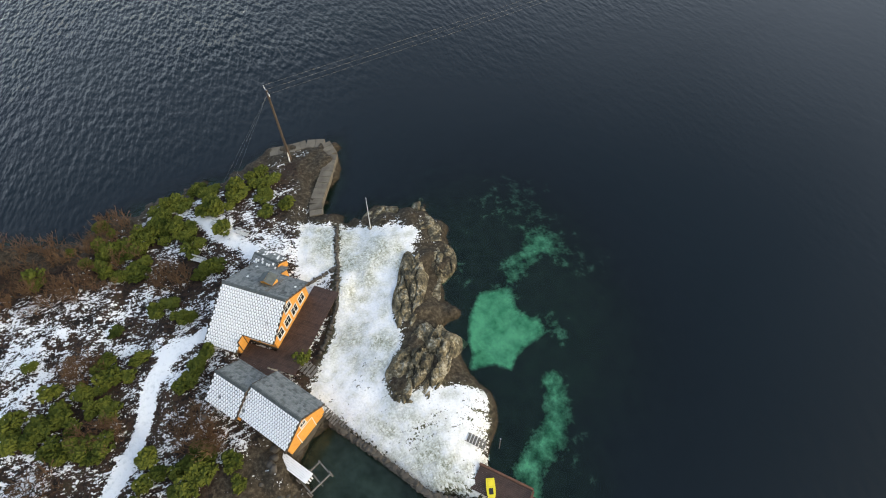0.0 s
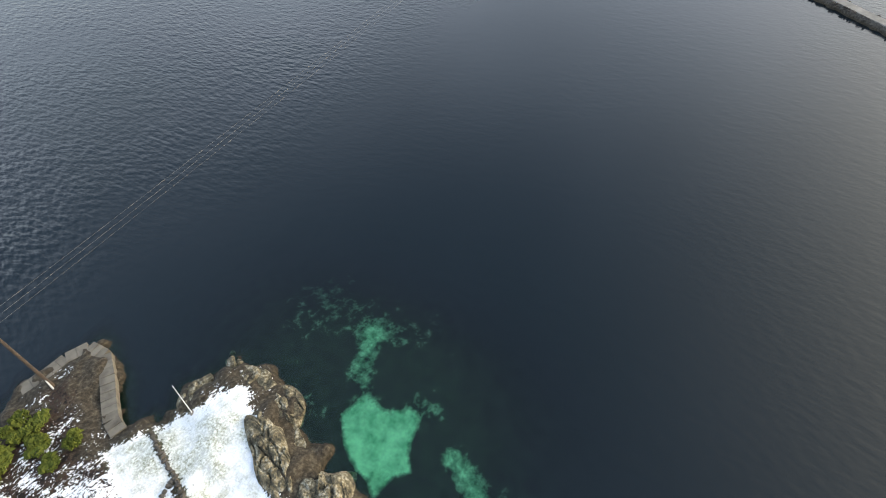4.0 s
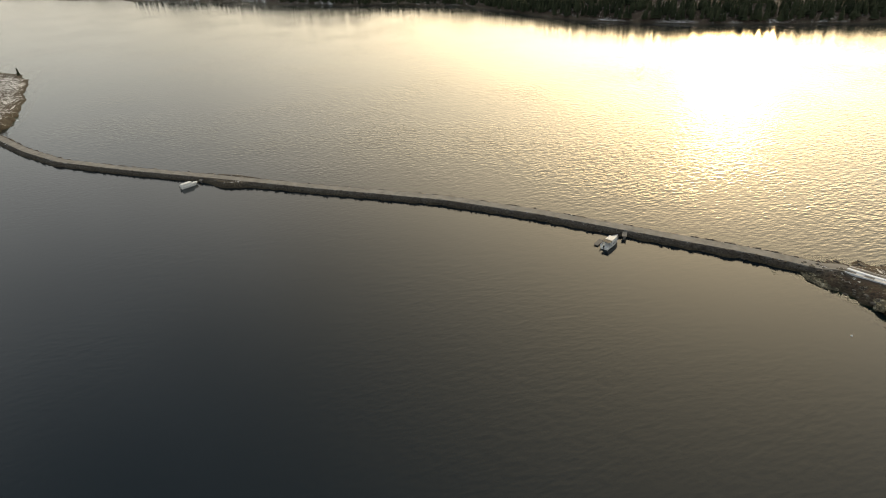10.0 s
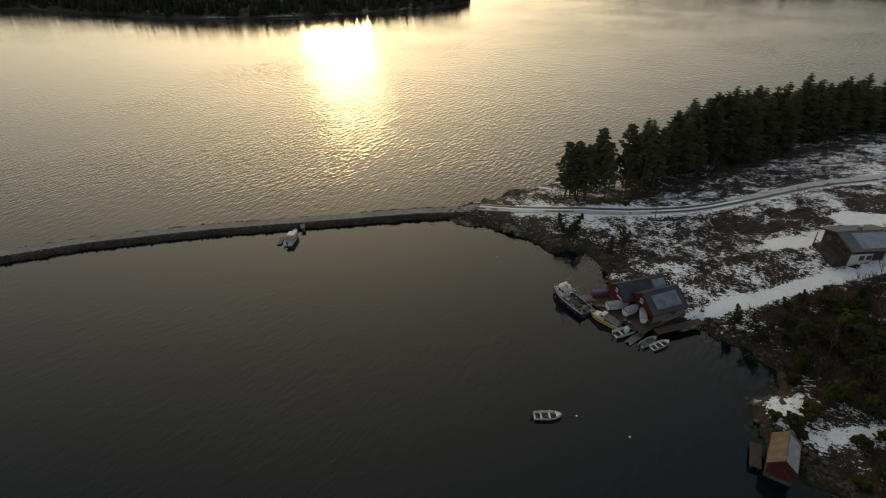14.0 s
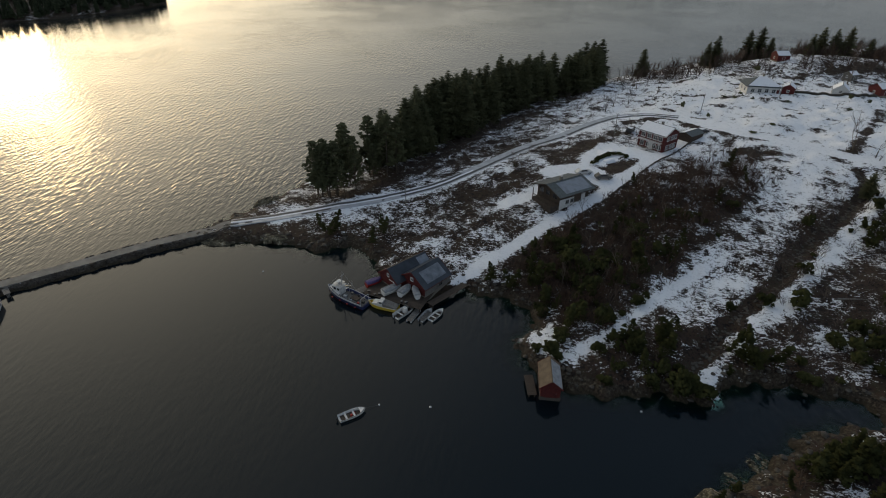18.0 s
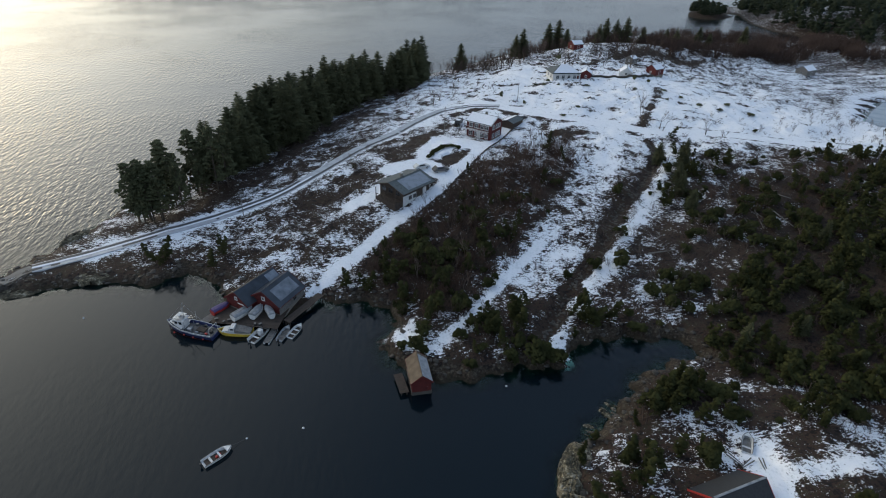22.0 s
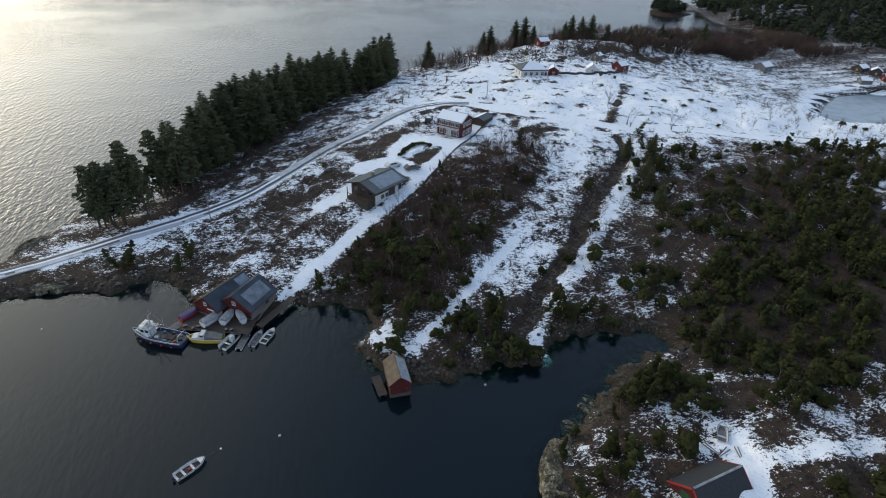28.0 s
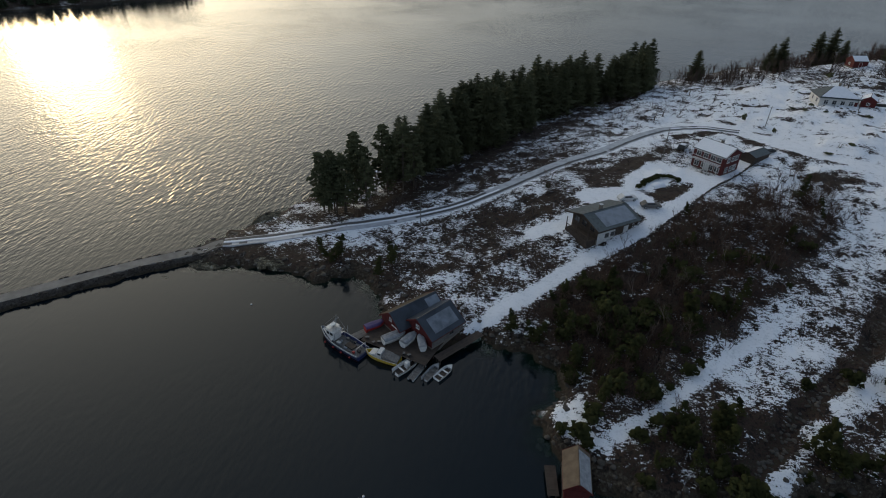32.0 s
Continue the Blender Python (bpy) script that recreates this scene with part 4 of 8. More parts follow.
def pine(x, y, tall, label="open-crowned dark pine at the head of the causeway", group="pines along the seaward shore"):
    k, s = int(abs(x * 7 + y * 3)) % 4, tall / 14
    ob = thing("pine_tree", pose(x, y, ground_z(x, y), 0, 0, (x * 91) % 360) @ Matrix.Diagonal((s, s, s, 1)), label, "tree", group)
    for name, me in zip(("trunk", "crown"), PINE_TREES[k]):
        o = new(name, me)
        o.parent = ob
    return ob


rt = random.Random(11)
CLUMPS = [((-43, 124.3), (-34, 128.5), 13, 15.5, 1.6), ((-38, 133), (-26, 141), 15, 16.8, 2.6), ((-31, 146), (-20, 160), 15, 17.5, 3.4), ((-26, 156), (-12, 178), 26, 19.5, 4.2), ((-14, 170), (-2, 190), 24, 20.0, 4.4), ((-9, 186), (2, 204), 20, 19.5, 4.2),
          ((4, 202), (20, 222), 28, 18.5, 4.6), ((14, 214), (24, 232), 12, 18.0, 3.6), ((31, 224), (48, 252), 28, 18.0, 4.0)]
for (x0, y0), (x1, y1), n, tall, wide in CLUMPS:
    for k in range(n):
        f, off = rt.uniform(0, 1), rt.uniform(-1, 1) * wide
        x, y = x0 + (x1 - x0) * f + off * 0.8, y0 + (y1 - y0) * f - off * 0.6
        want = tall * rt.choice((rt.uniform(0.5, 0.8), rt.uniform(0.82, 1.04), rt.uniform(0.82, 1.04)))
        if tall < 17:
            pine(x, y, want)
        else:
            spruce(x, y, want / 17)
for x, y, tall in ((68.5, 262, 16.0), (101, 266, 14.5), (99, 270, 11), (120, 280, 15.5), (127, 284, 14.5), (130, 279, 12), (152, 286, 13), (158, 290, 15.5), (163, 288, 16.5), (168, 286, 15), (172, 292, 13.5), (180, 288, 12), (196, 290, 12), (204, 292, 13), (214, 286, 12.5), (226, 292, 13), (256, 300, 14), (259, 303, 12)):
    spruce(x, y, tall / 17, "dense spruce standing behind the snowy farmstead", "spruces behind the farm")

# ---- bushes, brush, far woods and boulders ----
def joined(name, base_list, places, mat, label, category, smooth=False, kind="stuff"):
    """Many small plants or stones in one mesh. places: rows of x, y, z, turn, size, height, which."""
    Vs, Fs, n = [], [], 0
    arrays = [(np.array(v, float), np.array(f, int)) for v, f in base_list]
    for x, y, z, turn, size, tall, k in places:
        v, f = arrays[k]
        c, s = math.cos(turn), math.sin(turn)
        w = np.empty_like(v)
        w[:, 0] = (v[:, 0] * c - v[:, 1] * s) * size + x
        w[:, 1] = (v[:, 0] * s + v[:, 1] * c) * size + y
        w[:, 2] = v[:, 2] * tall + z
        Vs.append(w), Fs.append(f + n)
        n += len(v)
    V, F = np.concatenate(Vs), np.concatenate(Fs)
    me = bpy.data.meshes.new(name)
    me.vertices.add(len(V))
    me.vertices.foreach_set("co", V.astype(np.float32).ravel())
    me.loops.add(F.size)
    me.loops.foreach_set("vertex_index", F.astype(np.int32).ravel())
    me.polygons.add(len(F))
    me.polygons.foreach_set("loop_start", np.arange(0, F.size, 3, dtype=np.int32))
    me.update(calc_edges=True)
    me.materials.append(mat)
    return tagged(new(name, me), label, category, kind=kind)


def bush_base(seed, count, tuft):
    V, F = [], []
    clump(random.Random(seed), 1.0, 1.1, count, V, F, tuft=tuft)
    return V, F


def brush_base(seed, stems, depth, girth=0.022):
    V, F = [], []
    bare_strands(random.Random(seed), 1.0, 0.55, V, F, stems=stems, depth=depth, girth=girth)
    return V, F


def cone_base(seed):
    """A far conifer: ragged tiers of boughs round a stem."""
    r = random.Random(seed)
    V, F = [], []
    for t in range(5):
        z, rad, up = 0.12 + t * 0.17, 0.24 * (1 - t * 0.17) * r.uniform(0.8, 1.15), 0.30
        n = 6
        top = len(V)
        V.append((0, 0, min(1.0, z + up)))
        for k in range(n):
            a = 6.2832 * k / n + t
            q = rad * r.uniform(0.65, 1.2)
            V.append((q * math.cos(a), q * math.sin(a), z - r.uniform(0, 0.06)))
        F += [(top, top + 1 + k, top + 1 + (k + 1) % n) for k in range(n)]
    return V, F


def round_base(seed):
    r = random.Random(seed)
    bm = bmesh.new()
    bmesh.ops.create_icosphere(bm, subdivisions=2, radius=0.5)
    for v in bm.verts:
        q = noise.noise(v.co * 2.1 + Vector((seed * 7.3, 0, 0)))
        v.co *= 1 + 0.55 * q
        v.co.z *= 0.7
    bm.verts.ensure_lookup_table()
    out = [tuple(v.co) for v in bm.verts], [tuple(v.index for v in f.verts) for f in bm.faces]
    bm.free()
    return out


def pine_base(seed):
    """A young pine: a stem with uneven tiers of needle tufts, open between them, the top off centre."""
    r = random.Random(seed)
    V, F = [], []
    lean = (r.uniform(-0.06, 0.06), r.uniform(-0.06, 0.06))
    for t in range(5):
        z = 0.08 + 0.18 * t
        wide = (0.26 - 0.043 * t) * r.uniform(0.8, 1.25)
        clump(r, wide, 0.26, 26 - 3 * t, V, F, at=(lean[0] * t + r.uniform(-0.04, 0.04), lean[1] * t + r.uniform(-0.04, 0.04), z), tuft=0.085)
    return V, F


FOOTPRINTS = [(15, -33.6, 8.5), (15.4, -19.9, 4.8), (19.4, -24, 4), (46, 34.2, 5.2), (-13, 91, 9), (12.3, 64, 4), (19.4, 120.4, 8), (49, 154, 7.5), (60, 160.5, 4), (99, 211, 8), (108.5, 209.5, 4), (146.5, 219.5, 4.5), (146, 85, 8.5), (150.5, 75, 4)]


def open_ground(px, py):
    """True where bushes may stand: dry land, off the paths, roads, lawns and buildings."""
    d, far = shore_distance(px, py)
    ok = d > 0.8
    for line, width in ((ROAD, 3.6), (DRIVE, 3.0), (YARD, 4.5), (YARD_TOP, 5.5), (PATH, 1.3), (TRACK, 3), (SIDE, 3.5), (CART_LANE, 1.3), (YARD_EAST, 4.0), (LANE, 2.6)):
        ok &= line_distance(px, py, line) > width
    ok &= np.maximum(inside_distance(px, py, LAWN), inside_distance(px, py, TERRACE)) < -0.6
    for x, y, r in FOOTPRINTS:
        ok &= np.hypot(px - x, py - y) > r
    return ok


def scatter(seed, box_, count, density, least=0.0):
    r = np.random.RandomState(seed)
    x, y = r.uniform(box_[0], box_[1], count), r.uniform(box_[2], box_[3], count)
    keep = (r.uniform(0, 1, count) < density(x, y)) & open_ground(x, y)
    return x[keep], y[keep], height(x[keep], y[keep])


def gap(px, py):
    """Thins plants over the clearing and the snowy field."""
    q = np.clip((line_distance(px, py, CLEARING) - 4.5) / 3, 0, 1) * np.clip((line_distance(px, py, DITCH) - 0.5) / 1.5, 0, 1)
    return q * (1 - 0.97 * np.clip(1.6 * bell(px, py, 100, 190, 68, 44), 0, 1))


def green_density(px, py):
    n1 = rough_field(px, py, 17, 41) + 0.7 * rough_field(px, py, 6.5, 42)
    zone = 1.1 * bell(px, py, 20, 85, 14, 13) + 0.25 * bell(px, py, 33, 103, 20, 22) + 1.0 * bell(px, py, 112, 76, 40, 26) + 0.9 * bell(px, py, 64, 52, 16, 8) + 0.8 * bell(px, py, 72, 22, 24, 22) + 0.8 * bell(px, py, 180, 95, 60, 26) + 0.3 * bell(px, py, 38, 40, 10, 10)
    zone += 0.3 * bell(px, py, 95, 128, 8, 16) + 0.75 * bell(px, py, 36, 66, 22, 4)
    return np.clip(zone * (0.55 + 0.75 * n1), 0, 1) * gap(px, py)


def brush_density(px, py):
    n1 = rough_field(px, py, 15, 43) + 0.6 * rough_field(px, py, 6, 44)
    zone = 0.3 * bell(px, py, 100, 80, 60, 40) + 1.1 * np.clip(inside_distance(px, py, COPSE) / 4 + 0.6, 0, 1) + 0.9 * bell(px, py, 108, 112, 12, 12) + 0.9 * bell(px, py, 66, 78, 9, 8) + 0.8 * bell(px, py, 86, 92, 10, 10) + 0.9 * bell(px, py, 28, 75, 12, 6) + 0.7 * bell(px, py, 85, 105, 40, 30) + 1.2 * np.clip(1.3 - line_distance(px, py, [(-42, 121), (-28, 133), (-16, 150), (0, 178), (20, 205), (40, 228)]) / 6, 0, 1) + 0.5 * bell(px, py, 2, 165, 22, 20) + 0.8 * np.clip(inside_distance(px, py, BED_LONG) / 3 + 0.3, 0, 1) + 0.7 * bell(px, py, 20, 185, 30, 40) + 0.3 * bell(px, py, -5, 112, 30, 14) + 0.8 * bell(px, py, 62, 140, 16, 12) + 0.9 * bell(px, py, 135, 112, 40, 14) + 0.5 * bell(px, py, 190, 150, 60, 40) + 0.4 * bell(px, py, 75, 50, 30, 20)
    return np.clip(zone * (0.6 + 0.6 * n1), 0, 1) * gap(px, py)


def point_density(px, py):
    n1 = rough_field(px, py, 9, 45) + 0.5 * rough_field(px, py, 4, 46)
    return np.clip(0.75 * (0.4 + 0.8 * n1), 0, 1) * np.clip((px - 13) / 3, 0, 1)


rb = np.random.RandomState(5)


def rows_for(x, y, z, sizes, talls, kinds):
    n = len(x)
    s = rb.uniform(*sizes, n)
    return list(zip(x, y, z, rb.uniform(0, 6.28, n), s, s * rb.uniform(*talls, n), rb.randint(0, kinds, n)))


BUSHES = [bush_base(s, 95, 0.30) for s in range(6)]
x, y, z = scatter(51, (5, 240, -5, 200), 15000, lambda a, b: 0.5 * green_density(a, b))
joined("evergreen_scrub", BUSHES, rows_for(x, y, z - 0.1, (0.7, 1.9), (0.8, 1.7), 6), SCRUB, "dark green juniper and dwarf pine scrub on the heath", "scrub")
PINES = [pine_base(s + 300) for s in range(6)]


def pine_density(px, py):
    n1 = 0.75 + 0.5 * rough_field(px, py, 12, 48)
    z = np.clip(inside_distance(px, py, PINEWOOD) / 5 + 0.5, 0, 1) + 0.75 * np.clip(inside_distance(px, py, COPSE) / 3 + 0.3, 0, 1) * np.clip((108 - py) / 14, 0.06, 1)
    for x, y, rx, ry in ((107, 130, 6, 9), (98, 121, 5, 6), (86, 110, 5, 5), (78, 26, 12, 8), (64, 25, 5, 4), (92, 37, 9, 6), (100, 30, 12, 10), (44, 47, 6, 5), (38, 41, 5, 5), (33, 40, 4, 6), (36, 47, 4, 4), (48, 53, 7, 4), (34, 33, 5, 5), (52, 50, 5, 4), (70, 44, 4, 3), (38, 70, 8, 4.5), (27, 70, 6, 4), (35, 77, 5, 4), (31, 73, 4, 3), (48, 72, 5, 3), (168, 100, 26, 10), (150, 104, 12, 8), (170, 124, 24, 4), (-38, 106, 7, 2.5), (-27, 105, 5, 2.5), (8, 94, 5, 5), (4, 91, 3, 2), (66, 40, 3, 2)):
        z = z + 0.9 * bell(px, py, x, y, rx, ry)
    return np.clip(z * n1, 0, 1) * np.clip((line_distance(px, py, DITCH) - 2) / 3, 0, 1) * np.clip((line_distance(px, py, CLEARING) - 4) / 3, 0, 1) * np.clip((line_distance(px, py, CART_LANE) - 1.2) / 1.5, 0, 1)


x, y, z = scatter(57, (-48, 205, 15, 145), 14000, lambda a, b: 0.6 * pine_density(a, b) * np.clip(0.6 + 0.8 * rough_field(a, b, 7, 49), 0.05, 1))
joined("young_pines", PINES, rows_for(x, y, z - 0.15, (2.2, 5.2), (0.8, 1.15), 6), SCRUB, "dense young pines and junipers, dark green", "pines")
BRUSH = [brush_base(s, 4, 3, 0.026) for s in range(6)]
x, y, z = scatter(52, (-60, 240, 20, 260), 15000, lambda a, b: 0.6 * brush_density(a, b))
inn = (inside_distance(x, y, COPSE) > -3) | (bell(x, y, 130, 108, 45, 20) > 0.4)
joined("bare_brush", BRUSH, rows_for(x[~inn], y[~inn], z[~inn], (1.5, 3.0), (0.9, 1.3), 6), TWIG, "leafless grey-brown birch and willow brush", "brush")
x2, y2, z2 = scatter(152, (0, 80, 70, 160), 3400, lambda a, b: 0.9 * np.clip(inside_distance(a, b, COPSE) / 3 + 0.4, 0, 1) * np.clip(0.7 + 0.5 * rough_field(a, b, 9, 144), 0, 1))
joined("copse_brush", BRUSH, rows_for(np.append(x[inn], x2), np.append(y[inn], y2), np.append(z[inn], z2), (1.6, 3.6), (0.9, 1.3), 6), COPSE_TWIG, "dark red-brown leafless birch thicket on the slope", "brush")
x, y, z = scatter(53, (24, 70, -66, -44), 1100, lambda a, b: 0.6 * np.ones(a.shape) * (a > 30))
for px_, py_, R in ((25.2, -22.3, 2.5), (36.6, -33.8, 2.2), (26.1, -43.7, 2.4), (23.1, -19.8, 1.6), (40, -20, 3), (34.5, -24.5, 2)):
    a, q = rb.uniform(0, 6.28, 26), R * np.sqrt(rb.uniform(0, 1, 26))
    x, y = np.append(x, px_ + q * np.cos(a)), np.append(y, py_ + q * np.sin(a))
z = height(x, y)
joined("russet_brush", BRUSH, rows_for(x, y, z, (1.6, 3.0), (0.8, 1.2), 6), RUSSET, "russet leafless brush along the outer shore", "brush")
# low tussocks that break the snow
x, y, z = scatter(54, (-60, 240, -64, 300), 26000, lambda a, b: 0.42 * np.clip(1 - 0.62 * bell(a, b, 100, 190, 60, 40), 0, 1) * (0.55 + 0.6 * rough_field(a, b, 11, 47)) * np.clip(line_distance(a, b, CLEARING) / 9, 0.25, 1))
joined("heather_tussocks", [brush_base(s + 20, 5, 1, 0.05) for s in range(5)], rows_for(x, y, z, (0.35, 0.9), (0.7, 1.2), 5), paint("heather", (0.020, 0.014, 0.009), (0.075, 0.050, 0.028), 0.4, 0.9, spread=0.0), "dark heather tussocks poking through the snow", "heather")

# bushes near the cabin, each one by itself
BUSH_MESHES = [tri_mesh("foliage", *bush_base(s + 30, 150, 0.26), BUSH) for s in range(6)]
x, y, z = scatter(55, (17, 66, -66, 6), 900, lambda a, b: 0.25 * point_density(a, b))
for k, (bx, by, bz_, tu, si, ta, kk) in enumerate(rows_for(x, y, z, (0.7, 1.5), (0.7, 1.2), 6)):
    ob = thing("juniper_bush", pose(bx, by, bz_ - 0.08, 0, 0, math.degrees(tu)) @ Matrix.Diagonal((si, si, ta, 1)), "low green juniper bush on the snowy heath", "bush", "bushes on the point")
    for nm, me in (("foliage", BUSH_MESHES[kk]),):
        o = new(nm, me)
        o.parent = ob
rc = random.Random(19)
for cx_, cy_, R in ((23.6, -50.6, 2.3), (32.2, -49.0, 4.0), (28.6, -52.5, 3.2), (17.7, -54.2, 2.4), (34.3, -31.4, 3.0), (31.0, -32.4, 1.8), (33.9, -28.0, 1.3), (39.5, -31.7, 1.0), (39.7, -27.0, 2.8), (36.9, -23.9, 2.0), (42.2, -27.5, 2.4),
                    (35.3, -22.8, 1.8), (25.5, -17.4, 3.0), (20.2, -17.3, 2.0), (23.8, -36.6, 1.2), (21.4, -42.5, 1.6), (34.9, -51.5, 2.4), (26.3, -54.5, 2.4), (32.0, -14.0, 3.0), (38.0, -16.0, 2.6), (15.5, -56.5, 2.0), (11.0, -55.0, 1.6), (20.0, -55.0, 2.4), (12.5, -58.5, 1.6), (9.5, -51.5, 1.2), (26.0, -57.0, 2.2), (22.5, -47.8, 1.4)):
    for k in range(int(R * R * 0.9) + 1):
        a, q = rc.uniform(0, 6.28), R * math.sqrt(rc.uniform(0, 1)) * 0.85
        bx, by, si = cx_ + q * math.cos(a), cy_ + q * math.sin(a), rc.uniform(0.8, 1.35)
        if ground_z(bx, by) < 0.5 or math.hypot(bx - 18, by + 48.5) < 3.6 or math.hypot(bx - 22.2, by + 45.4) < 2.0 or math.hypot(bx - 15.4, by + 19.9) < 5.0:
            continue
        ob = thing("juniper_bush", pose(bx, by, ground_z(bx, by) - 0.1, 0, 0, rc.uniform(0, 360)) @ Matrix.Diagonal((si, si, si * rc.uniform(0.8, 1.3), 1)), "dense green juniper in a thicket on the point", "bush", "juniper thickets on the point")
        o = new("foliage", BUSH_MESHES[rc.randrange(6)])
        o.parent = ob
for bx, by, si, ta, lab in ((12.0, -26.0, 1.1, 1.1, "round clipped bush at the terrace steps"), (22.5, -30.0, 1.05, 1.0, "dense green hedge beside the small boathouse"), (23.1, -29.4, 1.05, 1.0, "dense green hedge beside the small boathouse"), (23.7, -28.8, 1.05, 1.0, "dense green hedge beside the small boathouse"), (24.3, -28.1, 1.05, 1.0, "dense green hedge beside the small boathouse"), (24.9, -27.5, 1.05, 1.0, "dense green hedge beside the small boathouse"), (25.5, -26.9, 1.05, 1.0, "dense green hedge beside the small boathouse"), 
                            (15.5, -55.0, 1.6, 0.9, "spreading juniper on the point"), (12.5, -53.5, 1.4, 0.9, "spreading juniper on the point"),
                            (19.5, -57.5, 1.6, 0.9, "spreading juniper on the point"), (10.0, -57.0, 1.3, 0.8, "spreading juniper on the point"), (23.5, -56.5, 1.5, 0.9, "spreading juniper on the point"), (12.5, -50.5, 1.3, 0.9, "spreading juniper on the point")):
    ob = thing("juniper_bush", pose(bx, by, ground_z(bx, by) - 0.08) @ Matrix.Diagonal((si, si, ta, 1)), lab, "bush")
    o = new("foliage", BUSH_MESHES[int(bx * 3) % 6])
    o.parent = ob

# far woods
CONES = [cone_base(s) for s in range(5)]
r = np.random.RandomState(9)
rows = []
for poly, n, tall in ((HEADLAND, 5200, (6, 13)), (NORTHLAND, 1500, (7, 13)), (WESTLAND, 250, (4, 9)), (ISLET, 26, (2, 4))):
    px, py = np.array(poly).T
    lim = (max(px.min(), -1100), min(px.max(), 900), max(py.min(), -450), min(py.max(), 1000))
    x, y = r.uniform(lim[0], lim[1], n * 3), r.uniform(lim[2], lim[3], n * 3)
    if poly is ISLET:
        x, y = r.uniform(-162, -124, n * 3), r.uniform(-118, -80, n * 3)
    inn = inside_distance(x, y, poly)
    keep = (inn > 4) & (line_distance(x, y, CAUSEWAY) > 12) & (rough_field(x, y, 60, 61) > -0.35)
    x, y = x[keep][:n], y[keep][:n]
    z = height(x, y)
    rows += [(a, b, c - 0.3, t, h * 1.25, h, k) for a, b, c, t, h, k in zip(x, y, z, r.uniform(0, 6.28, len(x)), r.uniform(*tall, len(x)), r.randint(0, 5, len(x)))]
x, y = r.uniform(-900, -250, 9000), r.uniform(60, 520, 9000)
inn = inside_distance(x, y, HEADLAND)
keep = (inn > 1.5) & (inn < 45) & (r.uniform(0, 1, len(x)) > 0.85 * bell(x, y, -590, 165, 70, 45))
x, y = x[keep], y[keep]
rows += [(a, b, c - 0.3, t, h * 1.15, h, k) for a, b, c, t, h, k in zip(x, y, height(x, y), r.uniform(0, 6.28, len(x)), r.uniform(5, 11, len(x)), r.randint(0, 5, len(x)))]
joined("far_woods", CONES, rows, FAR_NEEDLE, "dark conifer woods on the far shores", "woods")


def crown_base(seed):
    """A pine of the wood beyond the tarn: a few rounded storeys of needle clumps."""
    q = random.Random(seed)
    V, F = [], []
    for t in range(3):
        clump(q, 0.30 - 0.07 * t, 0.3, 11 - 2 * t, V, F, at=(q.uniform(-0.07, 0.07), q.uniform(-0.07, 0.07), 0.12 + 0.27 * t), tuft=0.15)
    return V, F


CROWNS = [crown_base(s + 700) for s in range(6)]
x, y = r.uniform(225, 900, 8600), r.uniform(60, 620, 8600)
d, _ = shore_distance(x, y)
keep = (d > 3) & (rough_field(x, y, 45, 66) > -0.75) & (bell(x, y, 285, 205, 62, 48) < 0.42) & ((x > 366) | (y < 150)) & (np.hypot(x - 345, y - 228) > 34) & (r.uniform(0, 1, len(x)) < np.clip(1.25 - (x - 300) / 700, 0.35, 1)) & ((y > 150) | (rough_field(x, y, 25, 67) > 0.1))
x, y = x[keep], y[keep]
rows = [(a, b, c - 0.4, t, h * 1.05, h, k) for a, b, c, t, h, k in zip(x, y, height(x, y), r.uniform(0, 6.28, len(x)), r.uniform(5, 12, len(x)) * np.where(y < 170, 0.55, 1.0), r.randint(0, 6, len(x)))]
x, y = r.uniform(335, 402, 300), r.uniform(455, 540, 300)
keep = inside_distance(x, y, SKERRY) > 4
x, y = x[keep], y[keep]
rows += [(a, b, c - 0.4, t, h, h, k) for a, b, c, t, h, k in zip(x, y, height(x, y), r.uniform(0, 6.28, len(x)), r.uniform(5, 9, len(x)), r.randint(0, 6, len(x)))]
joined("pine_woods", CROWNS, rows, FAR_NEEDLE, "dark pine woods on the low hills beyond the tarn", "woods")
x, y = r.uniform(50, 420, 15000), r.uniform(60, 380, 15000)
d, _ = shore_distance(x, y)
keep = (d > 6) & (rough_field(x, y, 40, 62) > -0.25) & (bell(x, y, 100, 190, 75, 50) + 1.2 * bell(x, y, 200, 165, 70, 28) < 0.5) & (y > 238 + 0.12 * np.abs(x - 110)) & (np.hypot(x - 265, y - 182) > 62) & (bell(x, y, 300, 218, 45, 25) < 0.4)
keep &= r.uniform(0, 1, len(x)) < np.where(x > 172, 1.0, 0.22) * np.clip((372 - y) / 60, 0.3, 1)
x, y = x[keep], y[keep]
tall_rows = [(a, b, c, t, h * 0.8, h, k) for a, b, c, t, h, k in zip(x, y, height(x, y), r.uniform(0, 6.28, len(x)), r.uniform(4, 9, len(x)), r.randint(0, 6, len(x))) if a < 352][:3400]
joined("bare_woods", [brush_base(s + 60, 7, 2, 0.026) for s in range(6)], tall_rows, paint("brown_woods", (0.030, 0.021, 0.017), (0.105, 0.074, 0.060), 0.05, 0.9, spread=0.0, spec=0.1), "leafless brown deciduous woods behind the farm", "woods")

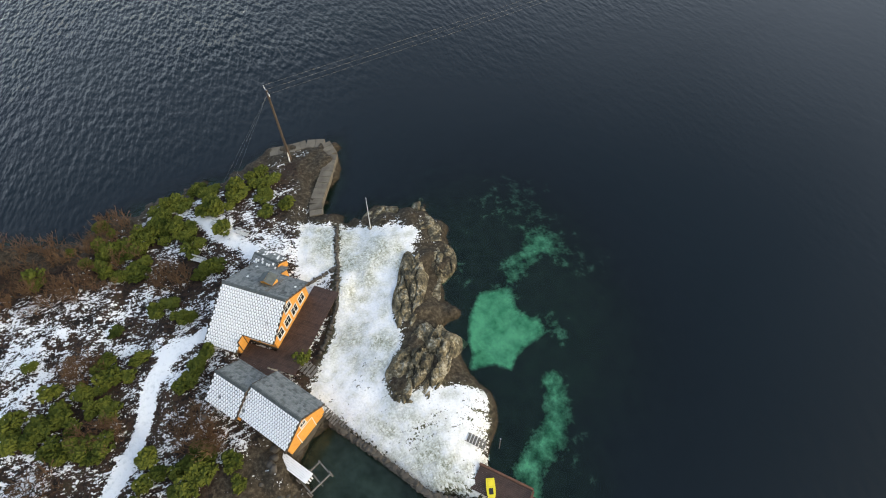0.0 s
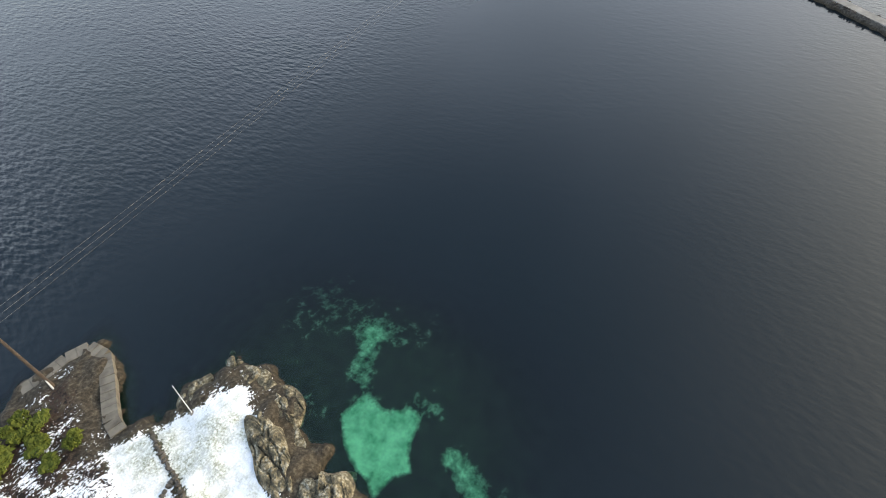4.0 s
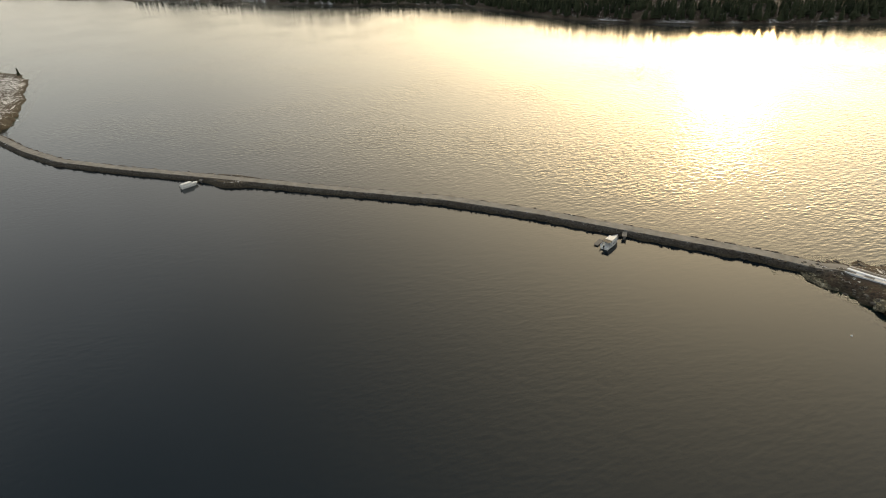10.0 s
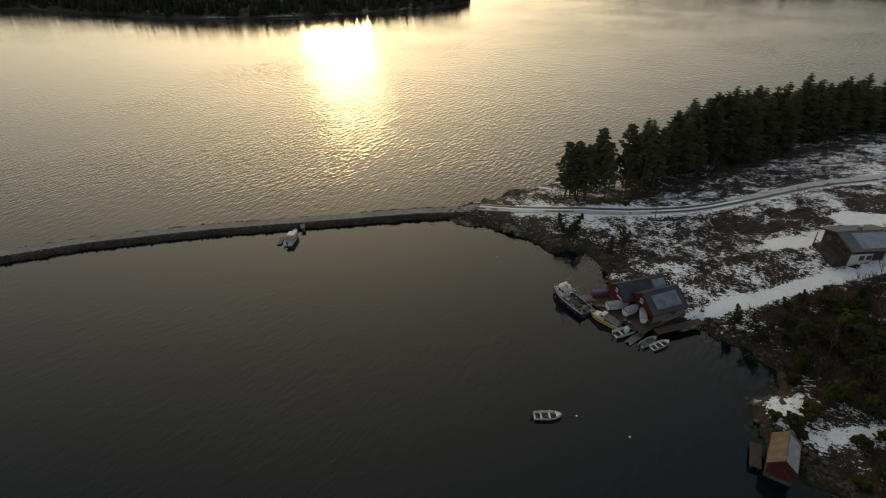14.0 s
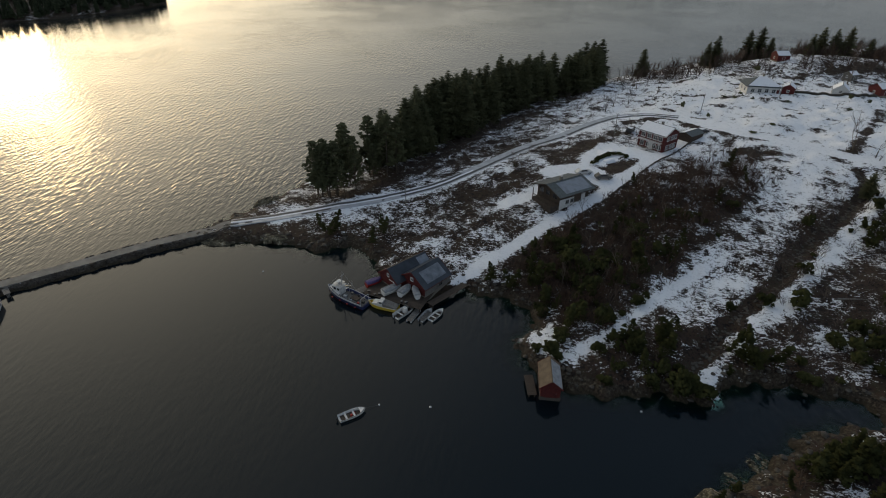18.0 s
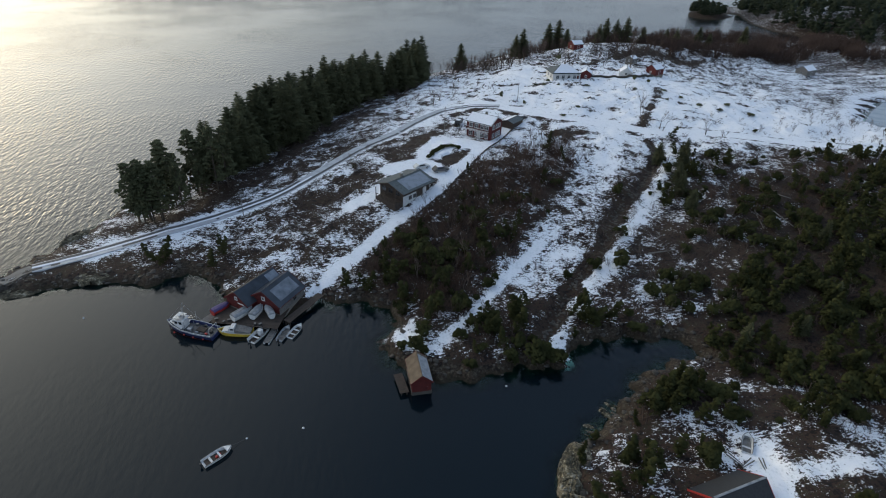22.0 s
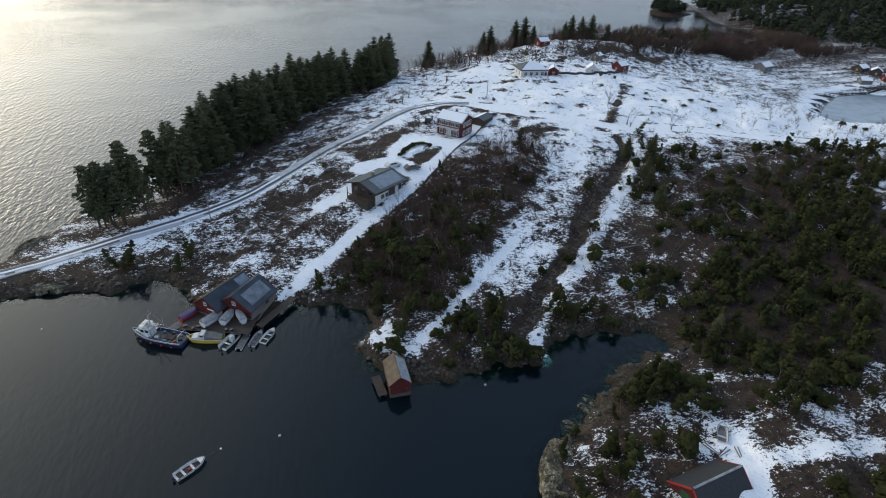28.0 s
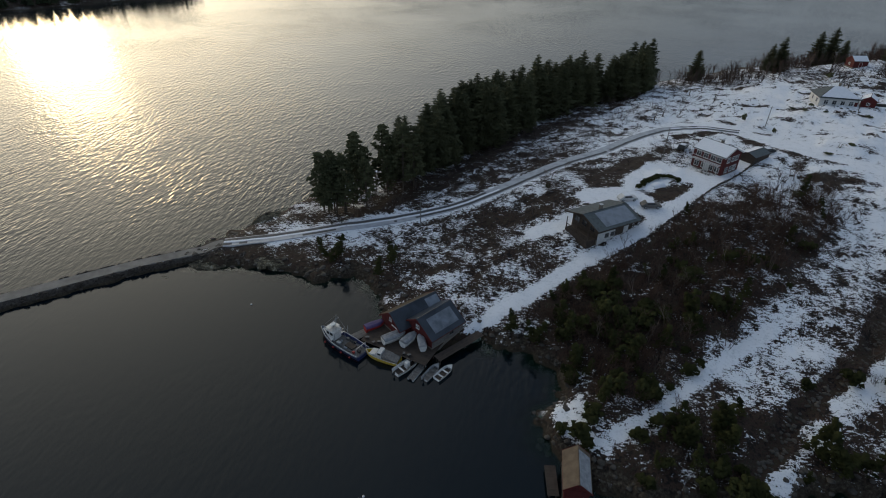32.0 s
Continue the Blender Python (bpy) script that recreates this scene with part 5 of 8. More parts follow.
# boulders and shore stones
ROCKS = [round_base(s) for s in range(7)]
x, y = r.uniform(-70, 70, 30000), r.uniform(-68, 120, 30000)
d, _ = shore_distance(x, y)
keep = (d > -0.7) & (d < 3.2) & (np.hypot(x + 13, y - 88) > 11) & ((x > 16) | (y > -2)) & (r.uniform(0, 1, len(x)) < 0.5)
x, y = x[keep][:1900], y[keep][:1900]
rows = [(a, b, c + 0.05, t, s, s * q, k) for a, b, c, t, s, q, k in zip(x, y, height(x, y), r.uniform(0, 6.28, len(x)), r.uniform(0.3, 1.1, len(x)) ** 1.8, r.uniform(0.35, 0.7, len(x)), r.randint(0, 7, len(x)))]
shore_rows, rows, field_rows = rows, [], []
cx, cy = np.array(CAUSEWAY).T
for _ in range(1500):
    i = r.randint(0, len(CAUSEWAY) - 1)
    f, s = r.uniform(0, 1), r.choice((-1, 1))
    dx, dy = cx[i + 1] - cx[i], cy[i + 1] - cy[i]
    L = math.hypot(dx, dy)
    off = s * r.uniform(1.55, 2.35)
    a, b = cx[i] + dx * f - dy / L * off, cy[i] + dy * f + dx / L * off
    q = r.uniform(0.35, 0.7)
    rows.append((a, b, ground_z(a, b) + 0.03, r.uniform(0, 6.28), q, q * 0.75, r.randint(0, 7)))
for line, n, spread, size in ((DITCH, 420, 1.6, (0.25, 0.8)), ([(110, 236), (128, 240), (141, 243), (161, 248), (182, 242)], 160, 7, (0.4, 1.3)), ([(80, 203), (95, 206), (104, 202)], 30, 3, (0.4, 1.0)), ([(60, 200), (76, 214)], 40, 5, (0.3, 0.9))):
    for _ in range(n):
        i = r.randint(0, len(line) - 1)
        f = r.uniform(0, 1)
        a, b = line[i][0] + (line[i + 1][0] - line[i][0]) * f + r.normal(0, spread * 0.5), line[i][1] + (line[i + 1][1] - line[i][1]) * f + r.normal(0, spread * 0.5)
        q = r.uniform(*size)
        field_rows.append((a, b, ground_z(a, b) + 0.02, r.uniform(0, 6.28), q, q * r.uniform(0.45, 0.8), r.randint(0, 7)))
joined("field_stones", ROCKS, field_rows, STONE, "dark stones along the ditch and on the snowy hilltop", "stones")
joined("shore_stones", ROCKS, shore_rows, STONE, "grey-brown boulders along the shores", "stones")
joined("causeway_stones", ROCKS, rows, paint("causeway_stone", (0.026, 0.021, 0.016), (0.085, 0.070, 0.056), 0.6, 0.85, spread=0.0), "grey-brown rubble banking the causeway", "stones")

# ---- houses ----
def slope_slab(x0, x1, y0, z0, y1, z1, thick=0.14):
    """A sloping roof slab from its eave (y0, z0) to the ridge (y1, z1)."""
    n = Vector((0, -(z1 - z0), y1 - y0)).normalized()
    if n.z < 0:
        n = -n
    bm = bmesh.new()
    lo = [bm.verts.new(c) for c in ((x0, y0, z0), (x1, y0, z0), (x1, y1, z1), (x0, y1, z1))]
    hi = [bm.verts.new(v.co + n * thick) for v in lo]
    bm.faces.new(lo), bm.faces.new(hi)
    for k in range(4):
        j = (k + 1) % 4
        bm.faces.new((lo[k], lo[j], hi[j], hi[k]))
    bmesh.ops.recalc_face_normals(bm, faces=bm.faces)
    bmesh.ops.bevel(bm, geom=list(bm.edges), offset=0.02, segments=1, affect="EDGES")
    return bm


def tile_mesh(w, d, snowy, seed):
    """One roof tile with a raised roll, or the same under a pillow of snow."""
    r = random.Random(seed)
    h = 0.07 if snowy else 0.035
    V, F = [], []
    cols = 4
    for j, (y, lift) in enumerate(((0, 0.035), (0.12 * d, h + 0.02), (0.88 * d, h), (d, 0.0))):
        for i in range(cols + 1):
            f = i / cols
            edge = 0.0 if i in (0, cols) else 1.0
            V.append(((f - 0.5) * w, y + (r.uniform(-0.012, 0.012) if snowy else 0), lift * (edge if snowy else 1) + 0.018 * math.sin(f * 6.28) + 0.004))
    for j in range(3):
        for i in range(cols):
            a = j * (cols + 1) + i
            F.append((a, a + 1, a + cols + 2, a + cols + 1))
    b = len(V)
    V += [(-0.5 * w, 0, -0.02), (0.5 * w, 0, -0.02)]
    F.append((b, b + 1, cols, 0))
    return tri_mesh("tile", V, F, SNOW if snowy else TILE, True)


TILES = {s: [tile_mesh(0.295 if s else 0.325, 0.325 if s else 0.35, s, k) for k in range(3)] for s in (True, False)}


def lay_tiles(parent, x0, x1, y0, z0, y1, z1, thick, snow, skip=None, seed=0):
    """Courses of tiles on a slope; each tile is snowed over with the given chance."""
    r = random.Random(seed)
    length = math.hypot(y1 - y0, z1 - z0)
    nu, nv = max(1, round((x1 - x0) / 0.34)), max(1, round(length / 0.37))
    up = math.atan2(z1 - z0, abs(y1 - y0))
    side = 0 if y1 > y0 else math.pi
    n = Vector((0, -(z1 - z0), y1 - y0)).normalized()
    n = n if n.z > 0 else -n
    for j in range(nv):
        for i in range(nu):
            f = j / nv
            x, y, z = x0 + (i + 0.25 + 0.5 * (j % 2)) * (x1 - x0) / nu, y0 + (y1 - y0) * f, z0 + (z1 - z0) * f
            if skip and skip(x, y):
                continue
            s = r.random() < (snow(x, y) if callable(snow) else snow)
            o = new("tile", TILES[s][r.randrange(3)])
            o.parent = parent
            o.matrix_basis = Matrix.Translation(Vector((x, y, z)) + n * (thick + 0.004)) @ Matrix.Rotation(side, 4, "Z") @ Matrix.Rotation(up, 4, "X")


def window(parent, wall, x, z, w, h, out, mat=None, cross=True, sash=1):
    """A window set on a wall. wall: 'y-', 'y+', 'x-', 'x+' and its plane; w, h: clear size; z: its sill."""
    side, plane = wall
    sgn = -1 if side.endswith("-") else 1
    turn = {"y-": 0, "x+": 90, "y+": 180, "x-": 270}[side]
    at = pose(x, plane, z, 0, 0, turn) if side[0] == "y" else pose(plane, x, z, 0, 0, turn)
    win = new("window")
    win.parent, win.matrix_basis = parent, at
    bm = bmesh.new()
    for a, b, c, d in ((-w / 2 - 0.1, w / 2 + 0.1, -0.1, 0), (-w / 2 - 0.1, w / 2 + 0.1, h, h + 0.12), (-w / 2 - 0.1, -w / 2, 0, h), (w / 2, w / 2 + 0.1, 0, h)):
        add_box(bm, a, b, -0.07, 0.02, c, d, 0.008)
    if cross:
        for k in range(sash):
            xm = -w / 2 + (k + 1) * w / (sash + 1)
            add_box(bm, xm - 0.035, xm + 0.035, -0.055, 0.0, 0, h)
        add_box(bm, -w / 2, w / 2, -0.05, 0.0, h * 0.62, h * 0.62 + 0.05)
    part("frame", bm, mat or WHITE, win, "painted wooden window frame")
    part("pane", box(-w / 2, w / 2, -0.03, -0.012, 0, h, 0), GLASS, win, "dark window glass")
    part("sill", box(-w / 2 - 0.14, w / 2 + 0.14, -0.13, 0.0, -0.14, -0.1, 0.008), mat or WHITE, win)
    return win


def door(parent, wall, x, z, w, h, mat, trim=None):
    side, plane = wall
    turn = {"y-": 0, "x+": 90, "y+": 180, "x-": 270}[side]
    at = pose(x, plane, z, 0, 0, turn) if side[0] == "y" else pose(plane, x, z, 0, 0, turn)
    d = new("door")
    d.parent, d.matrix_basis = parent, at
    part("leaf", box(-w / 2, w / 2, -0.05, 0.0, 0, h, 0.01), mat, d, "painted board door")
    bm = bmesh.new()
    for a, b, c, e in ((-w / 2 - 0.1, -w / 2, 0, h), (w / 2, w / 2 + 0.1, 0, h), (-w / 2 - 0.1, w / 2 + 0.1, h, h + 0.1)):
        add_box(bm, a, b, -0.07, 0.0, c, e, 0.008)
    part("frame", bm, trim or WHITE, d)
    part("handle", pole((w / 2 - 0.12, -0.05, 1.0), (w / 2 - 0.12, -0.13, 1.0), 0.025, 0.025), STEEL, d, "steel door handle")
    return d


def gable_body(x0, x1, hw, z0, eave, ridge, hw2=None):
    hw2 = hw if hw2 is None else hw2
    return prism([(-hw, z0), (hw2, z0), (hw2, eave), (0, ridge), (-hw, eave)], x1 - x0, "x", x0)


def boards(parent, x0, x1, hw, z0, eave, ridge, mat, pitch=0.33, ends=True):
    """Cover strips of upright cladding, one board's joint each, on the two gables and the long walls."""
    bm = bmesh.new()
    y = -hw + pitch / 2
    while y < hw:
        top = eave + (ridge - eave) * (1 - abs(y) / hw)
        for x, s in ((x0, -1), (x1, 1)):
            add_box(bm, min(x, x + s * 0.025), max(x, x + s * 0.025), y - 0.03, y + 0.03, z0, top - 0.05)
        y += pitch
    x = x0 + pitch / 2
    while x < x1:
        for yy, s in ((-hw, -1), (hw, 1)):
            add_box(bm, x - 0.03, x + 0.03, min(yy, yy + s * 0.025), max(yy, yy + s * 0.025), z0, eave - 0.02)
        x += pitch
    return part("cladding", bm, mat, parent)


def house(name, a, b, hw, ridge, eave, base, wall, roof, label, category="house", over=0.35, snow=None, trim=None, plinth=CONCRETE, group="", strips=True, cover=None):
    """A gabled house by the two ends of its ridge (on the ground plan), its half width at the eaves and its heights above sea level. Local x runs along the ridge."""
    ax, ay = a
    bx, by = b
    L, turn = math.hypot(bx - ax, by - ay), math.degrees(math.atan2(by - ay, bx - ax))
    ob = thing(name, pose((ax + bx) / 2, (ay + by) / 2, base, 0, 0, turn), label, category, group)
    R, E = ridge - base, eave - base
    slope = (R - E) / hw
    x0, x1, w = -L / 2 + over, L / 2 - over, hw - over
    wall_top = E + slope * over
    body = part("wall", gable_body(x0, x1, w, 0.0, wall_top - 0.05, R - 0.06), wall, ob)
    if strips:
        boards(ob, x0, x1, w, 0.25, wall_top - 0.08, R - 0.1, wall)
    part("plinth", box(x0 - 0.05, x1 + 0.05, -w - 0.05, w + 0.05, -1.2, 0.22, 0.01), plinth, ob, "concrete plinth")
    slabs = []
    for s in (-1, 1):
        rf = part("roof", slope_slab(-L / 2, L / 2, s * hw, E, 0, R), roof, ob)
        slabs.append(rf)
        if snow and snow[0 if s < 0 else 1]:
            cut = snow[0 if s < 0 else 1]
            part("roof_snow", slope_slab(-L / 2 + 0.1 + (1 - cut) * 0.3 * L, L / 2 - 0.1, s * hw * 0.97, E + 0.03 * hw * slope + 0.145, s * hw * 0.02, R - 0.02 * hw * slope + 0.145, 0.07), cover or SNOW, rf, "thin layer of snow on the roof")
        for x in (-L / 2, L / 2):
            bm = slope_slab(x - 0.025, x + 0.025, s * hw, E - 0.12, 0, R - 0.12, 0.3)
            part("barge_board", bm, trim or wall, ob)
        part("gutter", pole((-L / 2, s * (hw + 0.04), E), (L / 2, s * (hw + 0.04), E), 0.06, 0.06), STEEL if trim is None else trim, ob, "rain gutter along the eave")
    part("ridge_cap", pole((-L / 2, 0, R + 0.13), (L / 2, 0, R + 0.13), 0.11, 0.11, 6), roof, ob)
    return ob, (x0, x1, w, wall_top, R, slabs)


def chimney(parent, x, y, z0, z1, mat=None):
    c = part("chimney", box(x - 0.3, x + 0.3, y - 0.3, y + 0.3, z0, z1, 0.03), mat or CONCRETE, parent)
    part("chimney_cap", box(x - 0.38, x + 0.38, y - 0.38, y + 0.38, z1 + 0.002, z1 + 0.1, 0.02), STEEL, c, "sheet-metal chimney cap")


# ochre cabin on the point: a wider half to the south-west
cab = thing("cabin", pose(15.05, -33.6, 2.7, 0, 0, 140.3), "ochre wooden cabin with grey tiled roof, one slope under snow", "house")
SL = 2.7 / 4.4
for x0, x1, hw in ((-4.3, 0.1, 6.3), (0.1, 4.3, 4.4)):
    low = 4.9 - SL * hw
    w = hw - 0.45
    part("wall", gable_body(x0 + 0.35 if x0 < 0 else x0, x1 if x0 < 0 else x1 - 0.35, w, 0, low + SL * 0.45 - 0.05, 4.83), OCHRE, cab)
    for s in (-1, 1):
        rf = part("roof", slope_slab(x0, x1, s * hw, low, 0, 4.9), SLATE, cab)
        lay_tiles(rf, x0 + 0.05 * (x0 < 0), x1, s * hw, low, s * 0.12, 4.9 - 0.12 * SL, 0.14, 1.0 if s < 0 else 0.008, seed=int(x0 * 10) + s)
    for s in (-1, 1):
        for x in ((x0,) if x0 < 0 else (x1,)):
            part("barge_board", slope_slab(x - 0.03, x + 0.03, s * hw, low - 0.12, 0, 4.78, 0.3), BROWN, cab)
        part("gutter", pole((x0, s * (hw + 0.05), low), (x1, s * (hw + 0.05), low), 0.06, 0.06), BROWN, cab)
part("ridge_cap", pole((-4.3, 0, 5.06), (4.3, 0, 5.06), 0.12, 0.12, 6), SLATE, cab)
part("plinth", box(-3.9, 3.9, -3.95, 3.95, -1.6, 0.2), STONE, cab, "stone plinth")
for y in (-2.6, -0.9, 0.8, 2.5):
    window(cab, ("x+", 3.95), y, 0.9, 1.1, 1.2, 1, WHITE)
window(cab, ("x+", 3.95), 0.0, 2.9, 1.3, 0.9, 1, WHITE)
for x in (0.9, 2.6):
    window(cab, ("y-", -3.95), x, 0.9, 1.1, 1.1, 1, WHITE)
door(cab, ("x+", 0.1), -5.0, 0.1, 0.95, 2.0, OCHRE, BROWN)
boards(cab, 0.15, 3.95, 3.95, 0.2, 2.4, 4.75, OCHRE, 0.3)
dormer = part("dormer", gable_body(-0.55, 0.55, 0.8, -0.6, 0.7, 1.15), OCHRE, cab, "small ochre dormer on the tiled slope", at=pose(0.4, 2.3, 3.85, 0, 0, 90))
for s in (-1, 1):
    part("dormer_roof", slope_slab(-0.75, 0.75, s * 1.0, 0.55, 0, 1.17, 0.06), SLATE, dormer)
part("roof_ladder", box(1.1, 1.5, 0.5, 4.2, 0, 0.06, 0.01), GREY, cab, "wooden roof ladder", at=Matrix.Translation((0, 0, 5.08)) @ Matrix.Rotation(-math.atan(SL), 4, "X"))
part("vent_pipe", pole((2.9, -2.7, 3.0), (2.9, -2.7, 3.75), 0.14, 0.14, 10), STEEL, cab, "round roof vent")

# small annexe behind the cabin, its tiles dusted with snow
ob, (x0, x1, w, top, R, slabs) = house("annexe", (14.5, -41.6), (11.9, -38.7), 1.6, 4.9, 3.9, 2.3, OCHRE, SLATE, "small ochre annexe with snow-dusted tiled roof", "annexe", 0.2, trim=BROWN, plinth=STONE)
for s, rf in zip((-1, 1), slabs):
    lay_tiles(rf, -1.9, 1.9, s * 1.6, 1.6, s * 0.1, R - 0.06, 0.14, 0.3, seed=31 + s)
window(ob, ("y-", -w), 0, 0.7, 0.8, 0.7, 1, WHITE)

# decks and steps round the cabin
def plank_deck(name, outline_box, at, mat, label, along=0.16, parent=None, thick=0.05, snow=0.0):
    """A deck of single planks on two bearers."""
    x0, x1, y0, y1 = outline_box
    ob = thing(name, at, label, "deck")
    me = mesh_of("plank", box(-(x1 - x0) / 2, (x1 - x0) / 2, 0, along - 0.012, -thick, 0, 0.006), mat)
    y = y0
    while y < y1 - 0.05:
        o = new("plank", me)
        o.parent, o.matrix_basis = ob, pose((x0 + x1) / 2, y, 0)
        y += along
    for x in (x0 + 0.3, x1 - 0.3):
        part("bearer", box(x - 0.08, x + 0.08, y0, y1, -thick - 0.2, -thick - 0.002, 0.01), mat, ob)
        for y in (y0 + 0.3, (y0 + y1) / 2, y1 - 0.3):
            part("post", box(x - 0.08, x + 0.08, y - 0.08, y + 0.08, -thick - 1.6, -thick - 0.2, 0.01), mat, ob)
    return ob


CAB = pose(15.05, -33.6, 2.78, 0, 0, 140.3)
plank_deck("deck", (3.96, 7.5, -6.4, 5.4), CAB, DECK, "wet dark-brown plank terrace beside the cabin")
plank_deck("deck", (0.15, 3.95, -6.6, -4.42), CAB @ pose(0, 0, -0.01), DECK, "wet dark-brown plank terrace under the eave")
plank_deck("deck", (-4.6, 6.9, -8.2, -6.62), CAB @ pose(0, 0, -0.02), DECK, "dark plank walkway between cabin and boathouse")


def stairs(a, b, width, n, label, mat=GREY):
    """Open wooden steps from a (top) down to b."""
    a, b = Vector(a), Vector(b)
    turn = math.degrees(math.atan2(b.y - a.y, b.x - a.x))
    run = math.hypot(b.x - a.x, b.y - a.y)
    ob = thing("outdoor_steps", pose(*a, 0, 0, turn), label, "steps")
    me = mesh_of("tread", box(0, run / n * 0.72, -width / 2, width / 2, -0.05, 0, 0.008), mat)
    for k in range(n):
        o = new("tread", me)
        o.parent, o.matrix_basis = ob, pose(run * k / n, 0, (b.z - a.z) * k / n)
    for s in (-1, 1):
        part("stringer", slope_slab(-0.03, 0.03, run, b.z - a.z - 0.22, 0, -0.22, 0.16), mat, ob, at=pose(0, s * width / 2 * 0.9, 0, 0, 0, -90) @ Matrix.Scale(-1, 4, (0, 1, 0)))
    return ob


stairs((12.9, -25.9, 2.6), (11.2, -23.6, 1.9), 1.5, 7, "grey wooden steps from terrace down to snowy lawn")
stairs((11.2, -18.9, 1.95), (9.4, -15.9, 0.5), 1.0, 11, "grey wooden steps along the boathouse quay")
stairs((-2.6, -10.4, 1.75), (-4.1, -8.9, 1.35), 1.0, 6, "grey wooden steps from lawn to jetty")

# two ochre boathouses
for a, b, hw, label in (((17.5, -22.8), (13.3, -17.0), 2.95, "ochre boathouse with tiled roof, one slope under snow"), ((20.9, -25.9), (18.05, -22.25), 2.7, "small ochre boathouse with snow on one tiled slope")):
    ob, (x0, x1, w, top, R, slabs) = house("boathouse", a, b, hw, 6.0, 3.8, 1.35, OCHRE, SLATE, label, "boathouse", 0.25, trim=BROWN, plinth=STONE, group="boathouses on the point")
    L = math.hypot(b[0] - a[0], b[1] - a[1])
    for s, rf in zip((-1, 1), slabs):
        lay_tiles(rf, -L / 2 + 0.05, L / 2 - 0.05, s * hw, 2.45, s * 0.1, R - 0.1, 0.14, 0.998 if s < 0 else 0.02, seed=7 + s)
    door(ob, ("x+", x1), 0, 0.15, 2.2, 2.3, OCHRE, WHITE)
    window(ob, ("x+", x1), 0, 3.05, 0.7, 0.6, 1, WHITE)
    window(ob, ("y-", -w), 0.6, 1.0, 0.9, 0.8, 1, WHITE)

# red boathouse standing in the water
ob, (x0, x1, w, top, R, _) = house("boathouse", (12.45, 67.6), (12.4, 61.6), 1.75, 4.0, 2.5, 0.5, FALU, TAN, "red boathouse on piles with one roof slope under snow", "boathouse", 0.2, snow=(0, 0.7), trim=FALU, plinth=STONE, cover=TARP)
door(ob, ("x+", x1), 0, 0.1, 2.0, 2.0, FALU, FALU)
for x in (-2.4, 0, 2.6):
    for y in (-1.6, 1.6):
        part("pile", pole((x, y, -3.0), (x, y, 0.05), 0.13, 0.12), BARK, ob)
plank_deck("deck", (-0.6, 0.9, -2.0, 2.4), pose(9.3, 63.9, 0.75, 0, 0, 6), BROWN, "dark plank landing beside the red boathouse")

# two joined red-brown quay sheds
ob, (x0, x1, w, top, R, _) = house("quay_shed", (-18.3, 88.0), (-11.6, 95.7), 3.0, 5.2, 3.0, 1.3, FALU, WET_ROOF, "red-brown quay shed, one roof slope mossy brown, one wet and dark", "shed", 0.3, trim=FALU)
part("roof_frost", slope_slab(2.2, 4.9, -2.5, 2.22, -0.35, 3.80, 0.05), FROST, ob, "frost at the far end of the roof")
part("roof_moss", slope_slab(-5.0, 5.0, 2.98, 1.86, 0.14, 3.95, 0.04), MOSS, ob, "mossy brown roof slope")
part("gable_plank", box(x0 - 0.09, x0 - 0.035, -1.9, -0.3, 1.5, 1.75, 0.01), WHITE, ob, "pale plank on the gable")
window(ob, ("x-", x0), 0.0, 2.3, 0.5, 0.5, 1, WHITE)
door(ob, ("x-", x0), -1.0, 0.1, 1.6, 1.8, FALU, FALU)
ob, (x0, x1, w, top, R, _) = house("quay_shed", (-13.3, 86.8), (-8.5, 93.2), 3.8, 5.6, 3.1, 1.3, FALU, WET_ROOF, "red-brown quay shed with frosted roof patch and pale side wall", "shed", 0.3, trim=FALU)
part("roof_frost", slope_slab(-2.5, 3.0, -3.1, 2.41, -0.7, 3.99, 0.05), FROST, ob, "pale frosted patch on the dark roof")
window(ob, ("x-", x0), 0.0, 2.4, 0.6, 0.6, 1, WHITE)
part("side_wall", box(x0 + 0.02, x1 - 0.02, -w - 0.07, -w - 0.032, 0.2, top - 0.1, 0.005), GREY, ob, "pale weathered side wall")
window(ob, ("y-", -w - 0.07), 0.8, 0.8, 0.9, 0.8, 1, GREY)
door(ob, ("x-", x0), 1.3, 0.1, 1.5, 1.8, FALU, FALU)

# dark brown house with the shallow roof
bz = 8.3
ob, (x0, x1, w, top, R, _) = house("brown_house", (14.3, 116.4), (23.4, 123.4), 4.9, 12.7, 11.15, bz, BROWN, SLATE, "dark brown house with shallow part-snowy roof and white cellar wall", "house", 1.1, trim=BROWN)
part("roof_snow", slope_slab(-3.2, 4.9, -4.3, 3.19, -0.5, 4.40, 0.06), FROST, ob, "thin frosted snow on the near roof slope")
part("cellar_wall", box(x0 + 0.05, x0 + 4.6, -w - 0.07, -w + 0.3, -1.5, 1.7, 0.02), WHITE, ob, "white-painted cellar wall")
for x in (-2.2, -0.7):
    window(ob, ("y-", -w - 0.075), x, 0.5, 0.8, 0.7, 1, GREY)
for x in (-2.4, 0.2, 2.6):
    window(ob, ("y-", -w), x, 2.0, 1.1, 0.8, 1, BROWN)
for y in (-2.2, 0.2, 2.4):
    window(ob, ("x-", x0), y, 1.6, 1.3, 1.1, 1, BROWN)
door(ob, ("y-", -w), 2.9, 0.1, 1.0, 1.8, WHITE)
chimney(ob, -0.6, 0.6, R - 0.6, R + 0.9)
part("porch_roof", slope_slab(x1, x1 + 2.4, -3.6, 2.3, 2.6, 2.7, 0.12), SLATE, ob, "flat dark carport roof")
